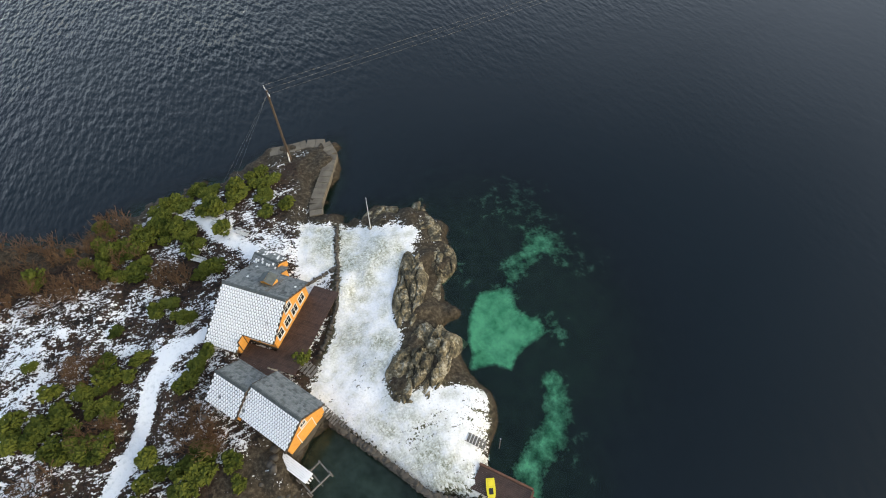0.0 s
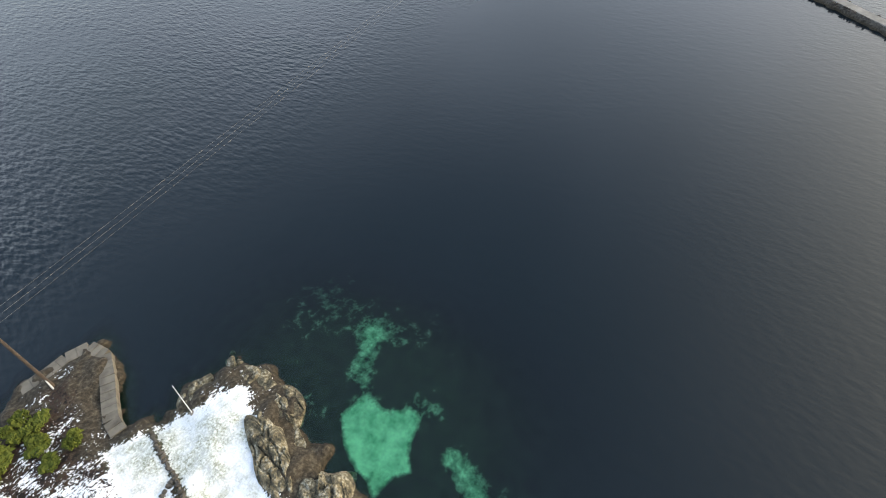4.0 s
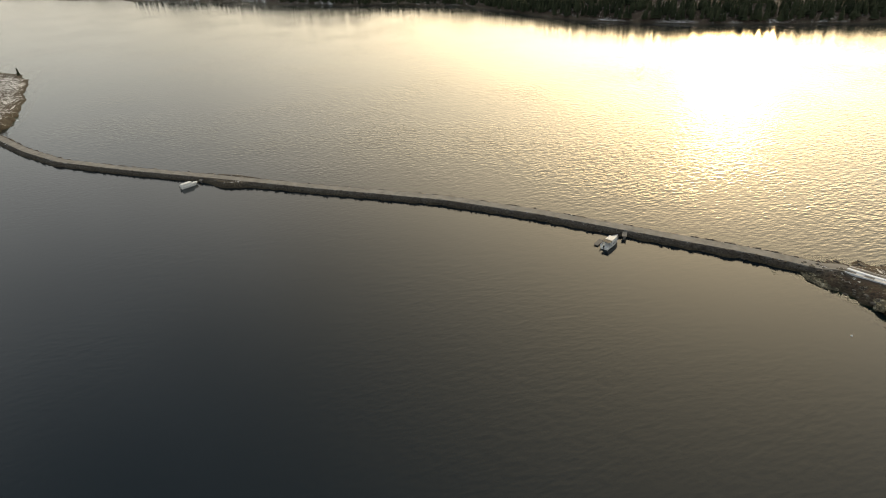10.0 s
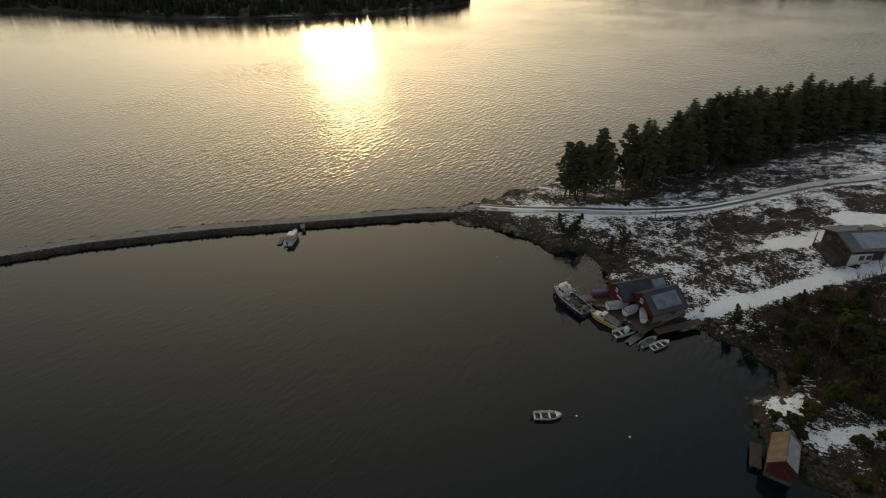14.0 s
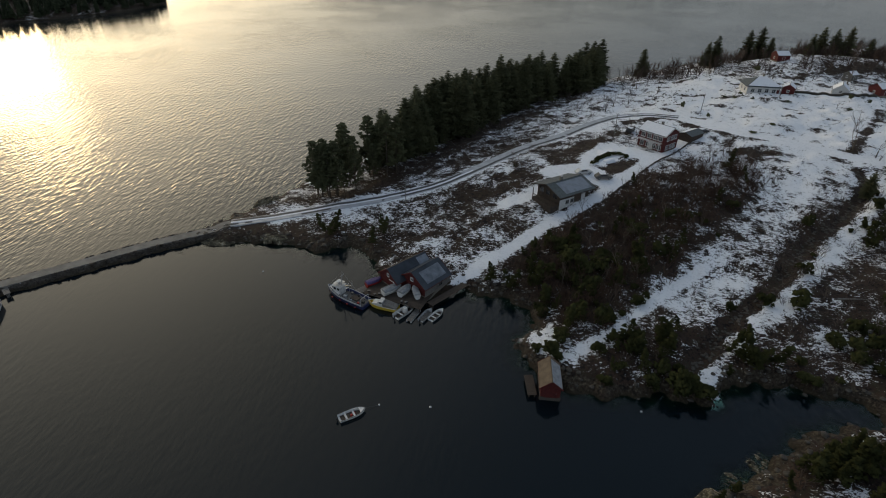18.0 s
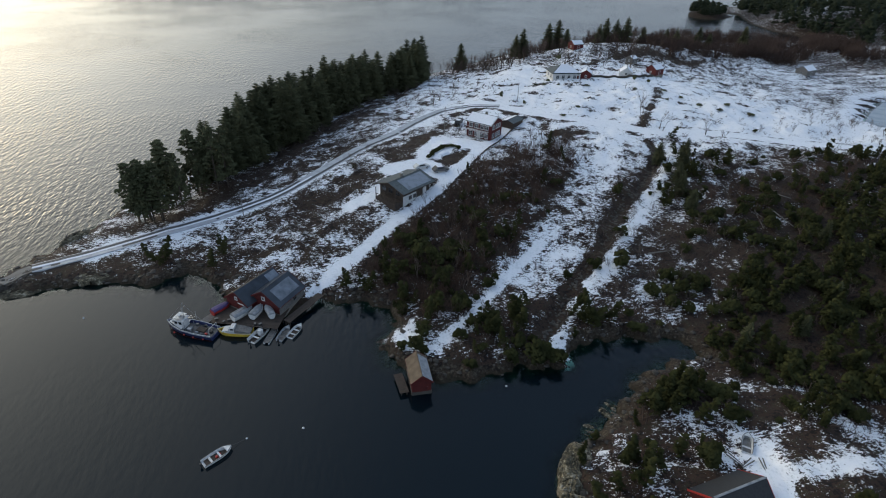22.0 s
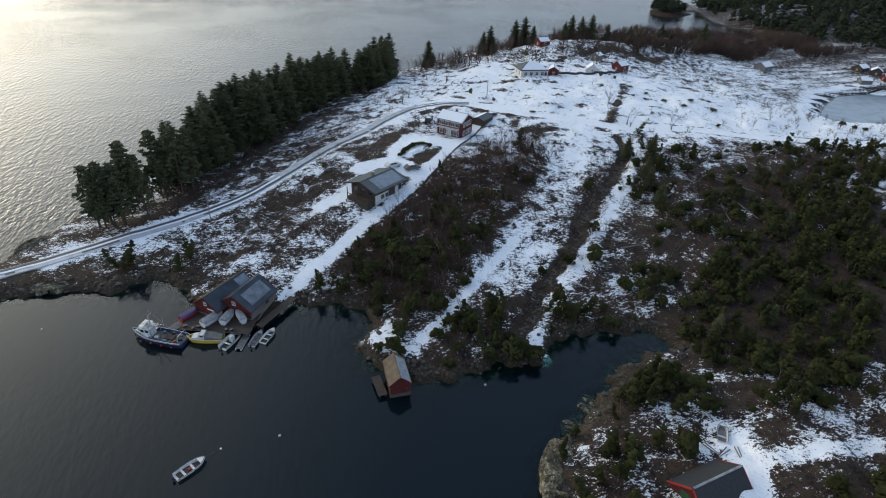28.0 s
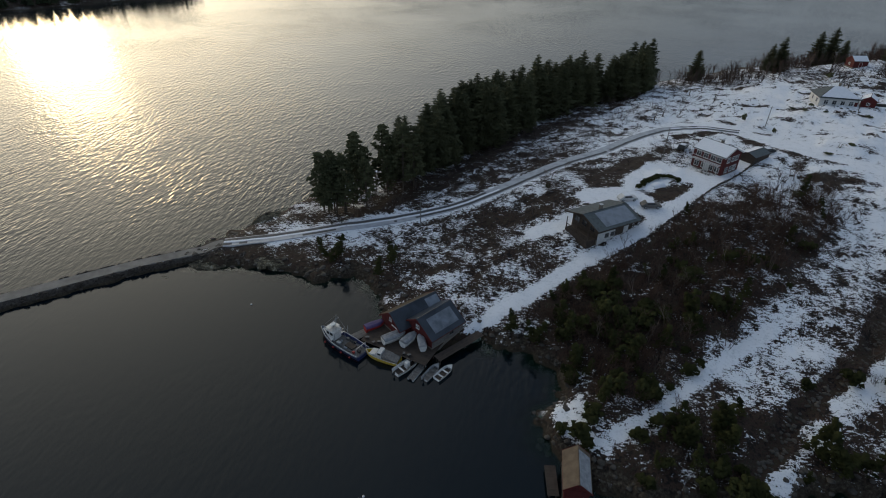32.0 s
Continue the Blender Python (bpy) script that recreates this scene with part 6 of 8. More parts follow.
for y in (-3.2, 2.2):
    part("carport_post", box(x1 + 2.1, x1 + 2.25, y, y + 0.15, -1.0, 2.3, 0.01), BROWN, ob)
part("veranda", box(x0 - 2.4, x0 - 0.01, -3.6, 3.0, -1.2, 0.55, 0.03), BROWN, ob, "dark timber veranda")
for k in range(12):
    part("veranda_baluster", box(x0 - 2.36, x0 - 2.30, -3.5 + k * 0.56, -3.44 + k * 0.56, 0.552, 1.4, 0), BROWN, ob)
part("veranda_rail", box(x0 - 2.4, x0 - 2.26, -3.6, 3.0, 1.402, 1.5, 0.01), BROWN, ob)
for y in (-3.5, 0, 2.9):
    part("veranda_post", box(x0 - 2.35, x0 - 2.2, y - 0.07, y + 0.07, 0.552, 3.0, 0.01), BROWN, ob)

# red two-storey house with white trim
rz = 9.9
ob, (x0, x1, w, top, R, _) = house("red_house", (45.7, 157.3), (51.9, 150.9), 3.95, 16.4, 14.6, rz, FALU, SLATE, "red two-storey wooden house with white trim and snowy roof", "house", 0.35, snow=(1.0, 1.0), trim=WHITE)
for z in (0.7, 3.2):
    for x in (-2.6, -0.7, 1.2, 2.8):
        window(ob, ("y-", -w), x, z, 1.1, 1.15, 1, WHITE)
    for y in (-1.7, 0.3, 1.9):
        window(ob, ("x+", x1), y, z, 1.1, 1.15, 1, WHITE)
window(ob, ("x-", x0), 0, 3.2, 1.1, 1.1, 1, WHITE)
door(ob, ("y-", -w), 0.2, 0.05, 1.0, 2.05, WHITE)
bal = part("balcony", box(-3.6, 3.6, -w - 1.3, -w - 0.06, 2.6, 2.75, 0.01), WHITE, ob, "white balcony along the front")
for k in range(14):
    part("baluster", box(-3.5 + k * 0.53, -3.44 + k * 0.53, -w - 1.25, -w - 1.19, 2.752, 3.6, 0), FALU, bal)
part("handrail", box(-3.6, 3.6, -w - 1.29, -w - 1.17, 3.602, 3.68, 0.01), WHITE, bal)
for x in (-3.4, 0, 3.4):
    part("balcony_post", box(x - 0.07, x + 0.07, -w - 1.25, -w - 1.11, -0.8, 2.598, 0.01), WHITE, ob)
chimney(ob, 0.3, 0.4, R - 0.5, R + 0.8)
ob, _ = house("carport", (57.4, 158.0), (62.6, 162.6), 2.2, 13.0, 12.3, 10.4, BROWN, SLATE, "low dark timber carport with part-snowy roof", "carport", 0.2, snow=(0, 1.0), trim=BROWN)

# grey hipped house on the hill, its red annexe and the farm buildings
gz_ = ground_z(99, 211) - 0.2
gh = thing("hip_roofed_house", pose(99, 211.5, gz_, 0, 0, -4), "white house with grey hipped roof and snow on it", "house")
part("wall", box(-5.6, 5.6, -4.2, 4.2, -1.5, 2.9, 0.03), WHITE, gh)
hb = bmesh.new()
lo = [hb.verts.new(c) for c in ((-6.3, -4.9, 2.85), (6.3, -4.9, 2.85), (6.3, 4.9, 2.85), (-6.3, 4.9, 2.85))]
tp = [hb.verts.new(c) for c in ((-1.4, 0, 5.6), (1.4, 0, 5.6))]
for f in ((lo[0], lo[1], tp[1], tp[0]), (lo[1], lo[2], tp[1]), (lo[2], lo[3], tp[0], tp[1]), (lo[3], lo[0], tp[0]), (lo[3], lo[2], lo[1], lo[0])):
    hb.faces.new(f)
bmesh.ops.recalc_face_normals(hb, faces=hb.faces)
hip = part("roof", hb, SLATE, gh)
sb = bmesh.new()
s0 = [sb.verts.new(c) for c in ((-5.6, -4.6, 3.2), (6.0, -4.6, 3.2), (1.4, -0.15, 5.62), (-1.2, -0.15, 5.62))]
s1 = [sb.verts.new(v.co + Vector((0, -0.04, 0.08))) for v in s0]
sb.faces.new(s1)
for k in range(4):
    sb.faces.new((s0[k], s0[(k + 1) % 4], s1[(k + 1) % 4], s1[k]))
part("roof_snow", sb, SNOW, hip, "snow on the hipped roof")
for x in (-3.6, -1.2, 1.2, 3.6):
    window(gh, ("y-", -4.2), x, 0.9, 1.1, 1.2, 1, WHITE)
for y in (-2, 1.5):
    window(gh, ("x-", -5.6), y, 0.9, 1.1, 1.2, 1, WHITE)
door(gh, ("y-", -4.2), 5.0, 0.05, 0.9, 2.0, FALU)
chimney(gh, 0.5, 0.6, 5.0, 6.6)


def farm_shed(x, y, turn, L, hw, walls, rise, mat, label, snow=(1.0, 1.0), name="farm_shed"):
    z = ground_z(x, y) - 0.15
    dx, dy = math.cos(radians(turn)) * L / 2, math.sin(radians(turn)) * L / 2
    ob, (x0, x1, w, top, R, _) = house(name, (x - dx, y - dy), (x + dx, y + dy), hw, z + walls + rise, z + walls, z, mat, SLATE, label, "shed", 0.2, snow=snow, trim=mat)
    door(ob, ("y-", -w), 0, 0.1, 1.1, 1.9, mat)
    window(ob, ("x-", x0), 0, 1.0, 0.7, 0.7, 1, WHITE)
    return ob


farm_shed(108.5, 209.5, 62, 5.6, 2.2, 2.3, 1.3, FALU, "small red annexe with snow on its roof", name="annexe")
farm_shed(146.5, 219.5, 25, 6.5, 2.6, 2.6, 1.7, FALU, "red barn with snowy roof at the field's edge", name="barn")
farm_shed(126, 259, 10, 6, 2.6, 2.4, 1.6, FALU, "red outbuilding with snowy roof among bare trees", name="outbuilding")
farm_shed(129.5, 214.5, 62, 6.5, 2.8, 1.6, 2.2, WHITE, "white farm shed with steep snow-covered roof")
farm_shed(144, 236, 30, 4.5, 2.0, 2.0, 1.3, GREY, "weathered grey shed under bare trees")

farm_shed(246, 238, 20, 9, 3.2, 2.6, 2.0, GREY, "grey lakeside cottage with snowy roof among woods", name="cottage")
# boat sheds and cottages along the far side of the tarn
for x, y, turn, L, hw, walls, rise, mat, lab, nm in ((306.9, 232.3, 15, 8, 3.0, 2.2, 1.8, BROWN, "dark boat shed with snowy roof beyond the tarn", "boat_shed"), (307.7, 223.5, 40, 7, 2.8, 2.4, 1.8, BROWN, "dark brown boat shed with snowy roof beyond the tarn", "boat_shed"),
                                                    (307.0, 213.5, -25, 9, 2.6, 2.0, 1.6, FALU, "low red boat shed with snowy roof at the tarn", "boat_shed"), (320, 211, -30, 12, 2.8, 2.0, 1.5, BROWN, "long dark boat shed with snowy roof at the tarn", "boat_shed"),
                                                    (290, 214.5, -20, 6, 2.2, 2.0, 1.4, GREY, "small grey boat shed with snowy roof at the tarn", "boat_shed"), (334, 206, -35, 8, 2.6, 1.8, 1.6, BROWN, "dark boat shed with snowy roof at the tarn", "boat_shed"),
                                                    (355, 216, 60, 7, 2.8, 3.2, 2.0, WHITE, "white two-storey house with snowy roof beyond the tarn", "village_house"), (342, 236, -10, 12, 3.4, 1.8, 1.6, BROWN, "long dark barn at the wood's edge", "barn")):
    farm_shed(x, y, turn, L, hw, walls, rise, mat, lab, (0, 0) if nm == "barn" else (1.0, 1.0), nm)
dry_wall_far = [(276.3, 213.2), (296.7, 206.5), (311.0, 198), (328, 189)]

# red cabin with snowy roof in the heath to the east, and its side roof
ob, (x0, x1, w, top, R, _) = house("heath_cabin", (140.2, 82.2), (152.8, 87.6), 4.4, 11.3, 8.9, 6.6, FALU, SLATE, "dark red cabin with snow-covered gabled roof", "cabin", 0.3, snow=(1.0, 1.0), trim=WHITE)
for y in (-1.8, 1.2):
    window(ob, ("x-", x0), y, 0.9, 1.0, 1.0, 1, WHITE)
window(ob, ("y-", -w), -2.0, 0.9, 1.0, 1.0, 1, WHITE)
door(ob, ("y-", -w), 2.0, 0.05, 0.9, 2.0, WHITE)
chimney(ob, -1.0, 0.6, R - 0.5, R + 0.7, BLACK)
sd = thing("lean_to_shed", pose(150.5, 75.2, ground_z(150.5, 75.2), 0, 0, -28), "low shed with flat pale roof beside the cabin", "shed")
part("wall", box(-2.4, 2.4, -1.3, 1.3, -0.6, 2.0, 0.02), GREY, sd)
part("roof", box(-2.8, 2.8, -1.6, 1.6, 2.002, 2.15, 0.02), WHITE, sd, "snow-covered flat roof")

# near red shed with black sheet roof
ob, (x0, x1, w, top, R, _) = house("red_shed", (42.5, 32.2), (51.0, 33.5), 3.3, 6.9, 4.2, 2.9, FALU, BLACK, "red shed with black corrugated roof and moss on its gable", "shed", 0.3, snow=(0, 0), trim=REDGEAR)
rb = bmesh.new()
for k in range(34):
    x = -4.1 + k * 0.25
    vs = slope_slab(x, x + 0.09, -3.25, 1.36, -0.05, 3.98, 0.03)
    tmp = bpy.data.meshes.new("rib")
    vs.to_mesh(tmp)
    vs.free()
    rb.from_mesh(tmp)
    bpy.data.meshes.remove(tmp)
part("roof_ribs", rb, BLACK, ob, at=pose(0, 0, 0.1))
part("ridge_snow", box(-4.2, 4.2, -0.12, 0.2, R + 0.16, R + 0.25, 0.04), TARP, ob, "snow left along the ridge")
part("gable_door", box(x0 - 0.06, x0 - 0.02, -1.4, 1.4, 0.1, 2.3, 0.01), paint("green_paint", (0.02, 0.07, 0.03), (0.04, 0.11, 0.05)), ob, "green double door in the gable")

# ---- boats ----
def hull_mesh(L, beam, depth, mat, bow=0.35, flare=0.8, n=11, draft=0.35, inside=True, wallw=0.07, floor=0.12):
    """A hull lofted from stern (x=0) to bow (x=L); z=0 is the waterline. Returns the outer shell with a rounded rail and the floor inside."""
    bm = bmesh.new()
    rings = []
    for k in range(n):
        t = k / (n - 1)
        full = (1 - max(0, (t - (1 - bow)) / bow) ** 2.1) if t > 1 - bow else 1.0
        half = max(0.02, beam / 2 * full * (0.9 + 0.1 * math.sin(math.pi * min(1, t * 1.3))))
        sheer = depth + 0.28 * depth * t ** 2
        keel = -draft + (draft + sheer * 0.5) * max(0, (t - 0.82) / 0.18) ** 2
        x = t * L
        ring = [(x, -half, sheer), (x, -half * (0.9 if t < 0.9 else 0.95), sheer * 0.45 + keel * 0.15), (x - 0.04 * L * t, -half * flare * 0.75, keel * 0.7), (x - 0.05 * L * t, 0, keel),
                (x - 0.04 * L * t, half * flare * 0.75, keel * 0.7), (x, half * (0.9 if t < 0.9 else 0.95), sheer * 0.45 + keel * 0.15), (x, half, sheer)]
        if inside:
            hi = max(0.005, half - wallw)
            ring += [(x - (0.12 if k == n - 1 else 0), hi, sheer + 0.01), (x - (0.15 if k == n - 1 else 0), hi * 0.85, floor), (x - (0.15 if k == n - 1 else 0), -hi * 0.85, floor), (x - (0.12 if k == n - 1 else 0), -hi, sheer + 0.01)]
        rings.append([bm.verts.new(c) for c in ring])
    m = len(rings[0])
    for a, b in zip(rings, rings[1:]):
        for k in range(m if inside else m - 1):
            j = (k + 1) % m
            bm.faces.new((a[k], a[j], b[j], b[k]))
    if not inside:
        for a, b in zip(rings, rings[1:]):
            bm.faces.new((a[m - 1], a[0], b[0], b[m - 1]))
    bm.faces.new(rings[0])
    bmesh.ops.remove_doubles(bm, verts=bm.verts, dist=0.006)
    bmesh.ops.recalc_face_normals(bm, faces=bm.faces)
    return bm


def moored(name, stern, bow, label, group="", category="boat", z=0.0):
    L = math.hypot(bow[0] - stern[0], bow[1] - stern[1])
    return thing(name, pose(stern[0], stern[1], z, 0, 0, math.degrees(math.atan2(bow[1] - stern[1], bow[0] - stern[0]))), label, category, group), L


def outboard(parent, z, s=1.0):
    m = part("outboard_motor", box(-0.42 * s, -0.12 * s, -0.14 * s, 0.14 * s, z, z + 0.42 * s, 0.05), BLACK, parent, "black outboard motor")
    part("leg", box(-0.32 * s, -0.2 * s, -0.05 * s, 0.05 * s, -0.5, z, 0.01), BLACK, m)


def rail(parent, L, beam, depth, mat, bow=0.35):
    """Rubbing strake along both sides."""
    for s in (-1, 1):
        bm = bmesh.new()
        pts = []
        for k in range(9):
            t = k / 8
            full = (1 - max(0, (t - (1 - bow)) / bow) ** 2.1) if t > 1 - bow else 1.0
            pts.append((t * L, s * max(0.03, beam / 2 * full * (0.9 + 0.1 * math.sin(math.pi * min(1, t * 1.3)))) * 1.01, depth * (1 + 0.28 * t ** 2)))
        tube(bm, pts, 0.045, 6)
        part("gunwale", bm, mat, parent)


def open_boat(stern, bow, beam, depth, hull, label, seats=2, motor=True, gear=False, console=False, group="small boats at the quay", name="rowing_boat"):
    ob, L = moored(name, stern, bow, label, group)
    part("hull", hull_mesh(L, beam, depth, hull), hull, ob, smooth=False)
    rail(ob, L, beam, depth, GREY if hull is not GREY else WHITE)
    part("bottom_board", prism([(0.07 * L, -0.37 * beam), (0.6 * L, -0.37 * beam), (0.8 * L, -0.2 * beam), (0.8 * L, 0.2 * beam), (0.6 * L, 0.37 * beam), (0.07 * L, 0.37 * beam)], 0.04, "z", 0.14), BROWN if beam > 1.55 else GREY, ob, "dark wet bottom boards")
    for k in range(seats):
        x = L * (0.22 + 0.3 * k)
        part("thwart", box(x, x + 0.3, -beam * 0.41, beam * 0.41, depth * 0.62, depth * 0.62 + 0.05, 0.01), WHITE if hull is WHITE else GREY, ob, "bench across the boat")
    part("foredeck", prism([(L * 0.78, -beam * 0.36), (L * 0.97, -0.06), (L * 0.97, 0.06), (L * 0.78, beam * 0.36)], 0.05, "z", depth * 1.12), hull, ob)
    if motor:
        outboard(ob, depth * 0.7)
    if console:
        c = part("console", box(L * 0.42, L * 0.58, -0.35, 0.35, 0.13, depth + 0.55, 0.05), WHITE, ob, "white steering console")
        part("windscreen", box(L * 0.56, L * 0.58, -0.34, 0.34, depth + 0.56, depth + 0.9, 0.01), GLASS, c)
    if gear:
        part("fuel_can", box(L * 0.42, L * 0.5, -0.28, 0.05, 0.13, 0.45, 0.04), REDGEAR, ob, "red fuel can")
        part("life_vest", box(L * 0.53, L * 0.62, -0.1, 0.35, 0.13, 0.3, 0.05), REDGEAR, ob, "red life vest")
    return ob


open_boat((-19.6, 54.3), (-16.1, 56.7), 1.65, 0.5, WHITE, "small white dinghy moored with red gear aboard", gear=True, group="", name="dinghy")
buoy = thing("mooring_buoy", pose(-14.2, 58.0, 0.0), "small white mooring buoy on dark water", "buoy")
bm = bmesh.new()
bmesh.ops.create_icosphere(bm, subdivisions=2, radius=0.17)
part("float", bm, WHITE, buoy, smooth=True)
part("mooring_line", pole((-0.05, -0.05, 0.02), (-1.8, -1.2, 0.45), 0.012, 0.012, 5), GREY, buoy)
for bx, by in ((-6.2, 58.4), (26.5, 61.0), (-46, 92)):
    o = thing("mooring_buoy", pose(bx, by, 0.0), "small white mooring buoy on dark water", "buoy")
    bm = bmesh.new()
    bmesh.ops.create_icosphere(bm, subdivisions=2, radius=0.2)
    part("float", bm, WHITE, o, smooth=True)
    part("eye", pole((0, 0, 0.18), (0, 0, 0.3), 0.03, 0.03, 6), STEEL, o)

open_boat((-10.4, 78.9), (-8.7, 82.7), 1.5, 0.5, TARP, "pale grey open boat at the pontoon", 2, name="open_boat")
open_boat((-8.6, 79.4), (-6.5, 82.8), 1.6, 0.5, WHITE, "white open boat beside the pontoon", 2, motor=False, name="open_boat")
open_boat((-15.2, 79.3), (-12.2, 83.4), 2.0, 0.75, WHITE, "pale work boat with small console and clutter", 1, console=True, name="work_boat")

# fishing boat with wheelhouse forward and open deck aft
fb, L = moored("fishing_boat", (-21.4, 82.2), (-30.2, 86.8), "blue and white fishing boat with wheelhouse and mast, at the quay")
part("hull", hull_mesh(L, 3.3, 1.25, NAVY, bow=0.45, draft=0.8, floor=0.75), NAVY, fb, "dark blue hull")
for s, z0, nm, mt in ((1.012, 0.98, "white_band", WHITE), (1.012, 0.0, "boot_topping", FALU)):
    bm = bmesh.new()
    for sd in (-1, 1):
        prev = None
        for k in range(11):
            t = k / 10
            full = (1 - max(0, (t - 0.55) / 0.45) ** 2.1) if t > 0.55 else 1.0
            h = max(0.03, 3.3 / 2 * full * (0.9 + 0.1 * math.sin(math.pi * min(1, t * 1.3)))) * s
            z = (z0 + 0.3 * t ** 2) if nm == "white_band" else 0.02
            cur = (bm.verts.new((t * L, sd * h * (1 if nm == "white_band" else 0.93), z)), bm.verts.new((t * L, sd * h * (1.0 if nm == "white_band" else 0.94), z + (0.26 if nm == "white_band" else 0.14))))
            if prev:
                bm.faces.new((prev[0], cur[0], cur[1], prev[1]))
            prev = cur
    bmesh.ops.solidify(bm, geom=list(bm.faces), thickness=0.02)
    part(nm, bm, mt, fb)
rail(fb, L, 3.3, 1.27, WHITE, 0.45)
part("deck", box(0.2, L * 0.62, -1.35, 1.35, 0.76, 0.82, 0.01), GREY, fb, "weathered grey work deck")
part("foredeck", prism([(L * 0.6, -1.45), (L * 0.95, -0.15), (L * 0.95, 0.15), (L * 0.6, 1.45)], 0.06, "z", 1.4), WHITE, fb)
wh = part("wheelhouse", box(L * 0.60, L * 0.78, -0.9, 0.9, 0.8, 2.7, 0.08), WHITE, fb, "white wheelhouse")
part("wheelhouse_roof", box(L * 0.58, L * 0.8, -1.0, 1.0, 2.702, 2.8, 0.04), WHITE, wh)
for y in (-0.57, 0, 0.57):
    part("windscreen", box(L * 0.78, L * 0.78 + 0.03, y - 0.24, y + 0.24, 1.95, 2.5, 0.01), GLASS, wh)
for s in (-1, 1):
    for x in (0.645, 0.73):
        part("side_window", box(L * x - 0.3, L * x + 0.3, s * 0.9 - 0.02, s * 0.9 + 0.02, 1.95, 2.5, 0.005), GLASS, wh)
part("mast", pole((L * 0.62, 0, 2.78), (L * 0.58, 0, 6.3), 0.07, 0.04), STEEL, fb, "steel mast")
part("crosstree", pole((L * 0.587, -0.6, 5.3), (L * 0.587, 0.6, 5.3), 0.03, 0.03), STEEL, fb)
part("radar", box(L * 0.66, L * 0.72, -0.5, 0.5, 3.5, 3.65, 0.04), WHITE, fb, "white radar bar")
part("radar_post", pole((L * 0.69, 0, 2.78), (L * 0.69, 0, 3.5), 0.06, 0.06), WHITE, fb)
part("boom", pole((L * 0.55, 0, 3.0), (L * 0.3, 0.7, 4.4), 0.06, 0.04), STEEL, fb, "steel loading boom")
for k, (fx, fy, fs, fm) in enumerate(((0.12, -0.9, 0.5, GREY), (0.14, 0.8, 0.45, REDGEAR), (0.28, -1.1, 0.5, BLACK), (0.45, -1.0, 0.6, GREY), (0.5, 0.1, 0.5, TARP), (0.08, 0.1, 0.6, BLACK))):
    part("deck_gear", box(L * fx - fs / 2, L * fx + fs / 2, fy - fs * 0.4, fy + fs * 0.4, 0.82, 0.95 + 0.5 * fs, 0.06), fm, fb, "fishing gear on deck")
for fx, fz in ((0.02, 2.4), (0.52, 2.9)):
    for s in (-1, 1):
        part("gantry_post", pole((L * fx + 0.2, s * 1.2, 0.8), (L * fx + 0.2, s * 1.1, fz), 0.05, 0.05, 6), STEEL, fb)
    part("gantry_bar", pole((L * fx + 0.2, -1.1, fz), (L * fx + 0.2, 1.1, fz), 0.05, 0.05, 6), STEEL, fb)
part("net_hauler", box(L * 0.42, L * 0.5, 0.7, 1.25, 0.82, 1.7, 0.08), STEEL, fb)
part("fish_hatch", box(L * 0.2, L * 0.38, -0.7, 0.5, 0.82, 1.05, 0.03), BROWN, fb, "brown fish hatch")
for k in range(4):
    bm = bmesh.new()
    bmesh.ops.create_icosphere(bm, subdivisions=2, radius=0.17)
    part("fender", bm, REDGEAR, fb, "red ball fender", True, pose(L * (0.15 + 0.2 * k), 1.72 * (1 if k < 2 else 0.93), 0.45))
for a, b in (((L * 0.58, 0, 6.2), (L * 0.97, 0, 1.7)), ((L * 0.58, 0, 6.2), (0.4, 0, 1.4))):
    part("stay", pole(a, b, 0.012, 0.012, 4), STEEL, fb)

# yellow cabin boat
yb, L = moored("cabin_boat", (-15.1, 81.8), (-21.2, 83.2), "yellow-hulled boat with white cabin and canvas cover, at the quay")
part("hull", hull_mesh(L, 2.1, 0.85, YELLOW, draft=0.5, floor=0.4), YELLOW, yb, "yellow hull")
rail(yb, L, 2.1, 0.87, WHITE)
cb = part("cabin", prism([(L * 0.48, 0.5), (L * 0.86, 0.9), (L * 0.82, 1.15), (L * 0.66, 1.3), (L * 0.6, 1.85), (L * 0.48, 1.85)], 1.5, "y", -0.75), WHITE, yb, "white cabin top")
for s in (-1, 1):
    part("side_window", box(L * 0.5, L * 0.59, s * 0.75 - 0.015, s * 0.75 + 0.015, 1.4, 1.72, 0), GLASS, cb)
part("windscreen", box(-0.02, 0.02, -0.62, 0.62, 0, 0.5, 0), GLASS, cb, at=Matrix.Translation((L * 0.657, 0, 1.33)) @ Matrix.Rotation(radians(-33), 4, "Y"))
part("canvas_cover", prism([(0.1, 0.86), (L * 0.47, 0.86), (L * 0.47, 1.5), (L * 0.3, 1.35), (0.15, 1.0)], 1.7, "y", -0.85), GREY, yb, "grey canvas cover")

# slatted pontoon
pt = thing("pontoon", pose(-12.6, 78.6, 0.32, 0, 0, 70), "grey slatted floating pontoon", "pontoon")
me = mesh_of("slat", box(0, 0.2, -0.6, 0.6, 0, 0.05, 0.008), GREY)
for k in range(17):
    o = new("slat", me)
    o.parent, o.matrix_basis = pt, pose(k * 0.235, 0, 0)
for s in (-0.45, 0.45):
    part("float", box(0, 4.0, s - 0.12, s + 0.12, -0.45, -0.002, 0.04), WHITE, pt, "white float")

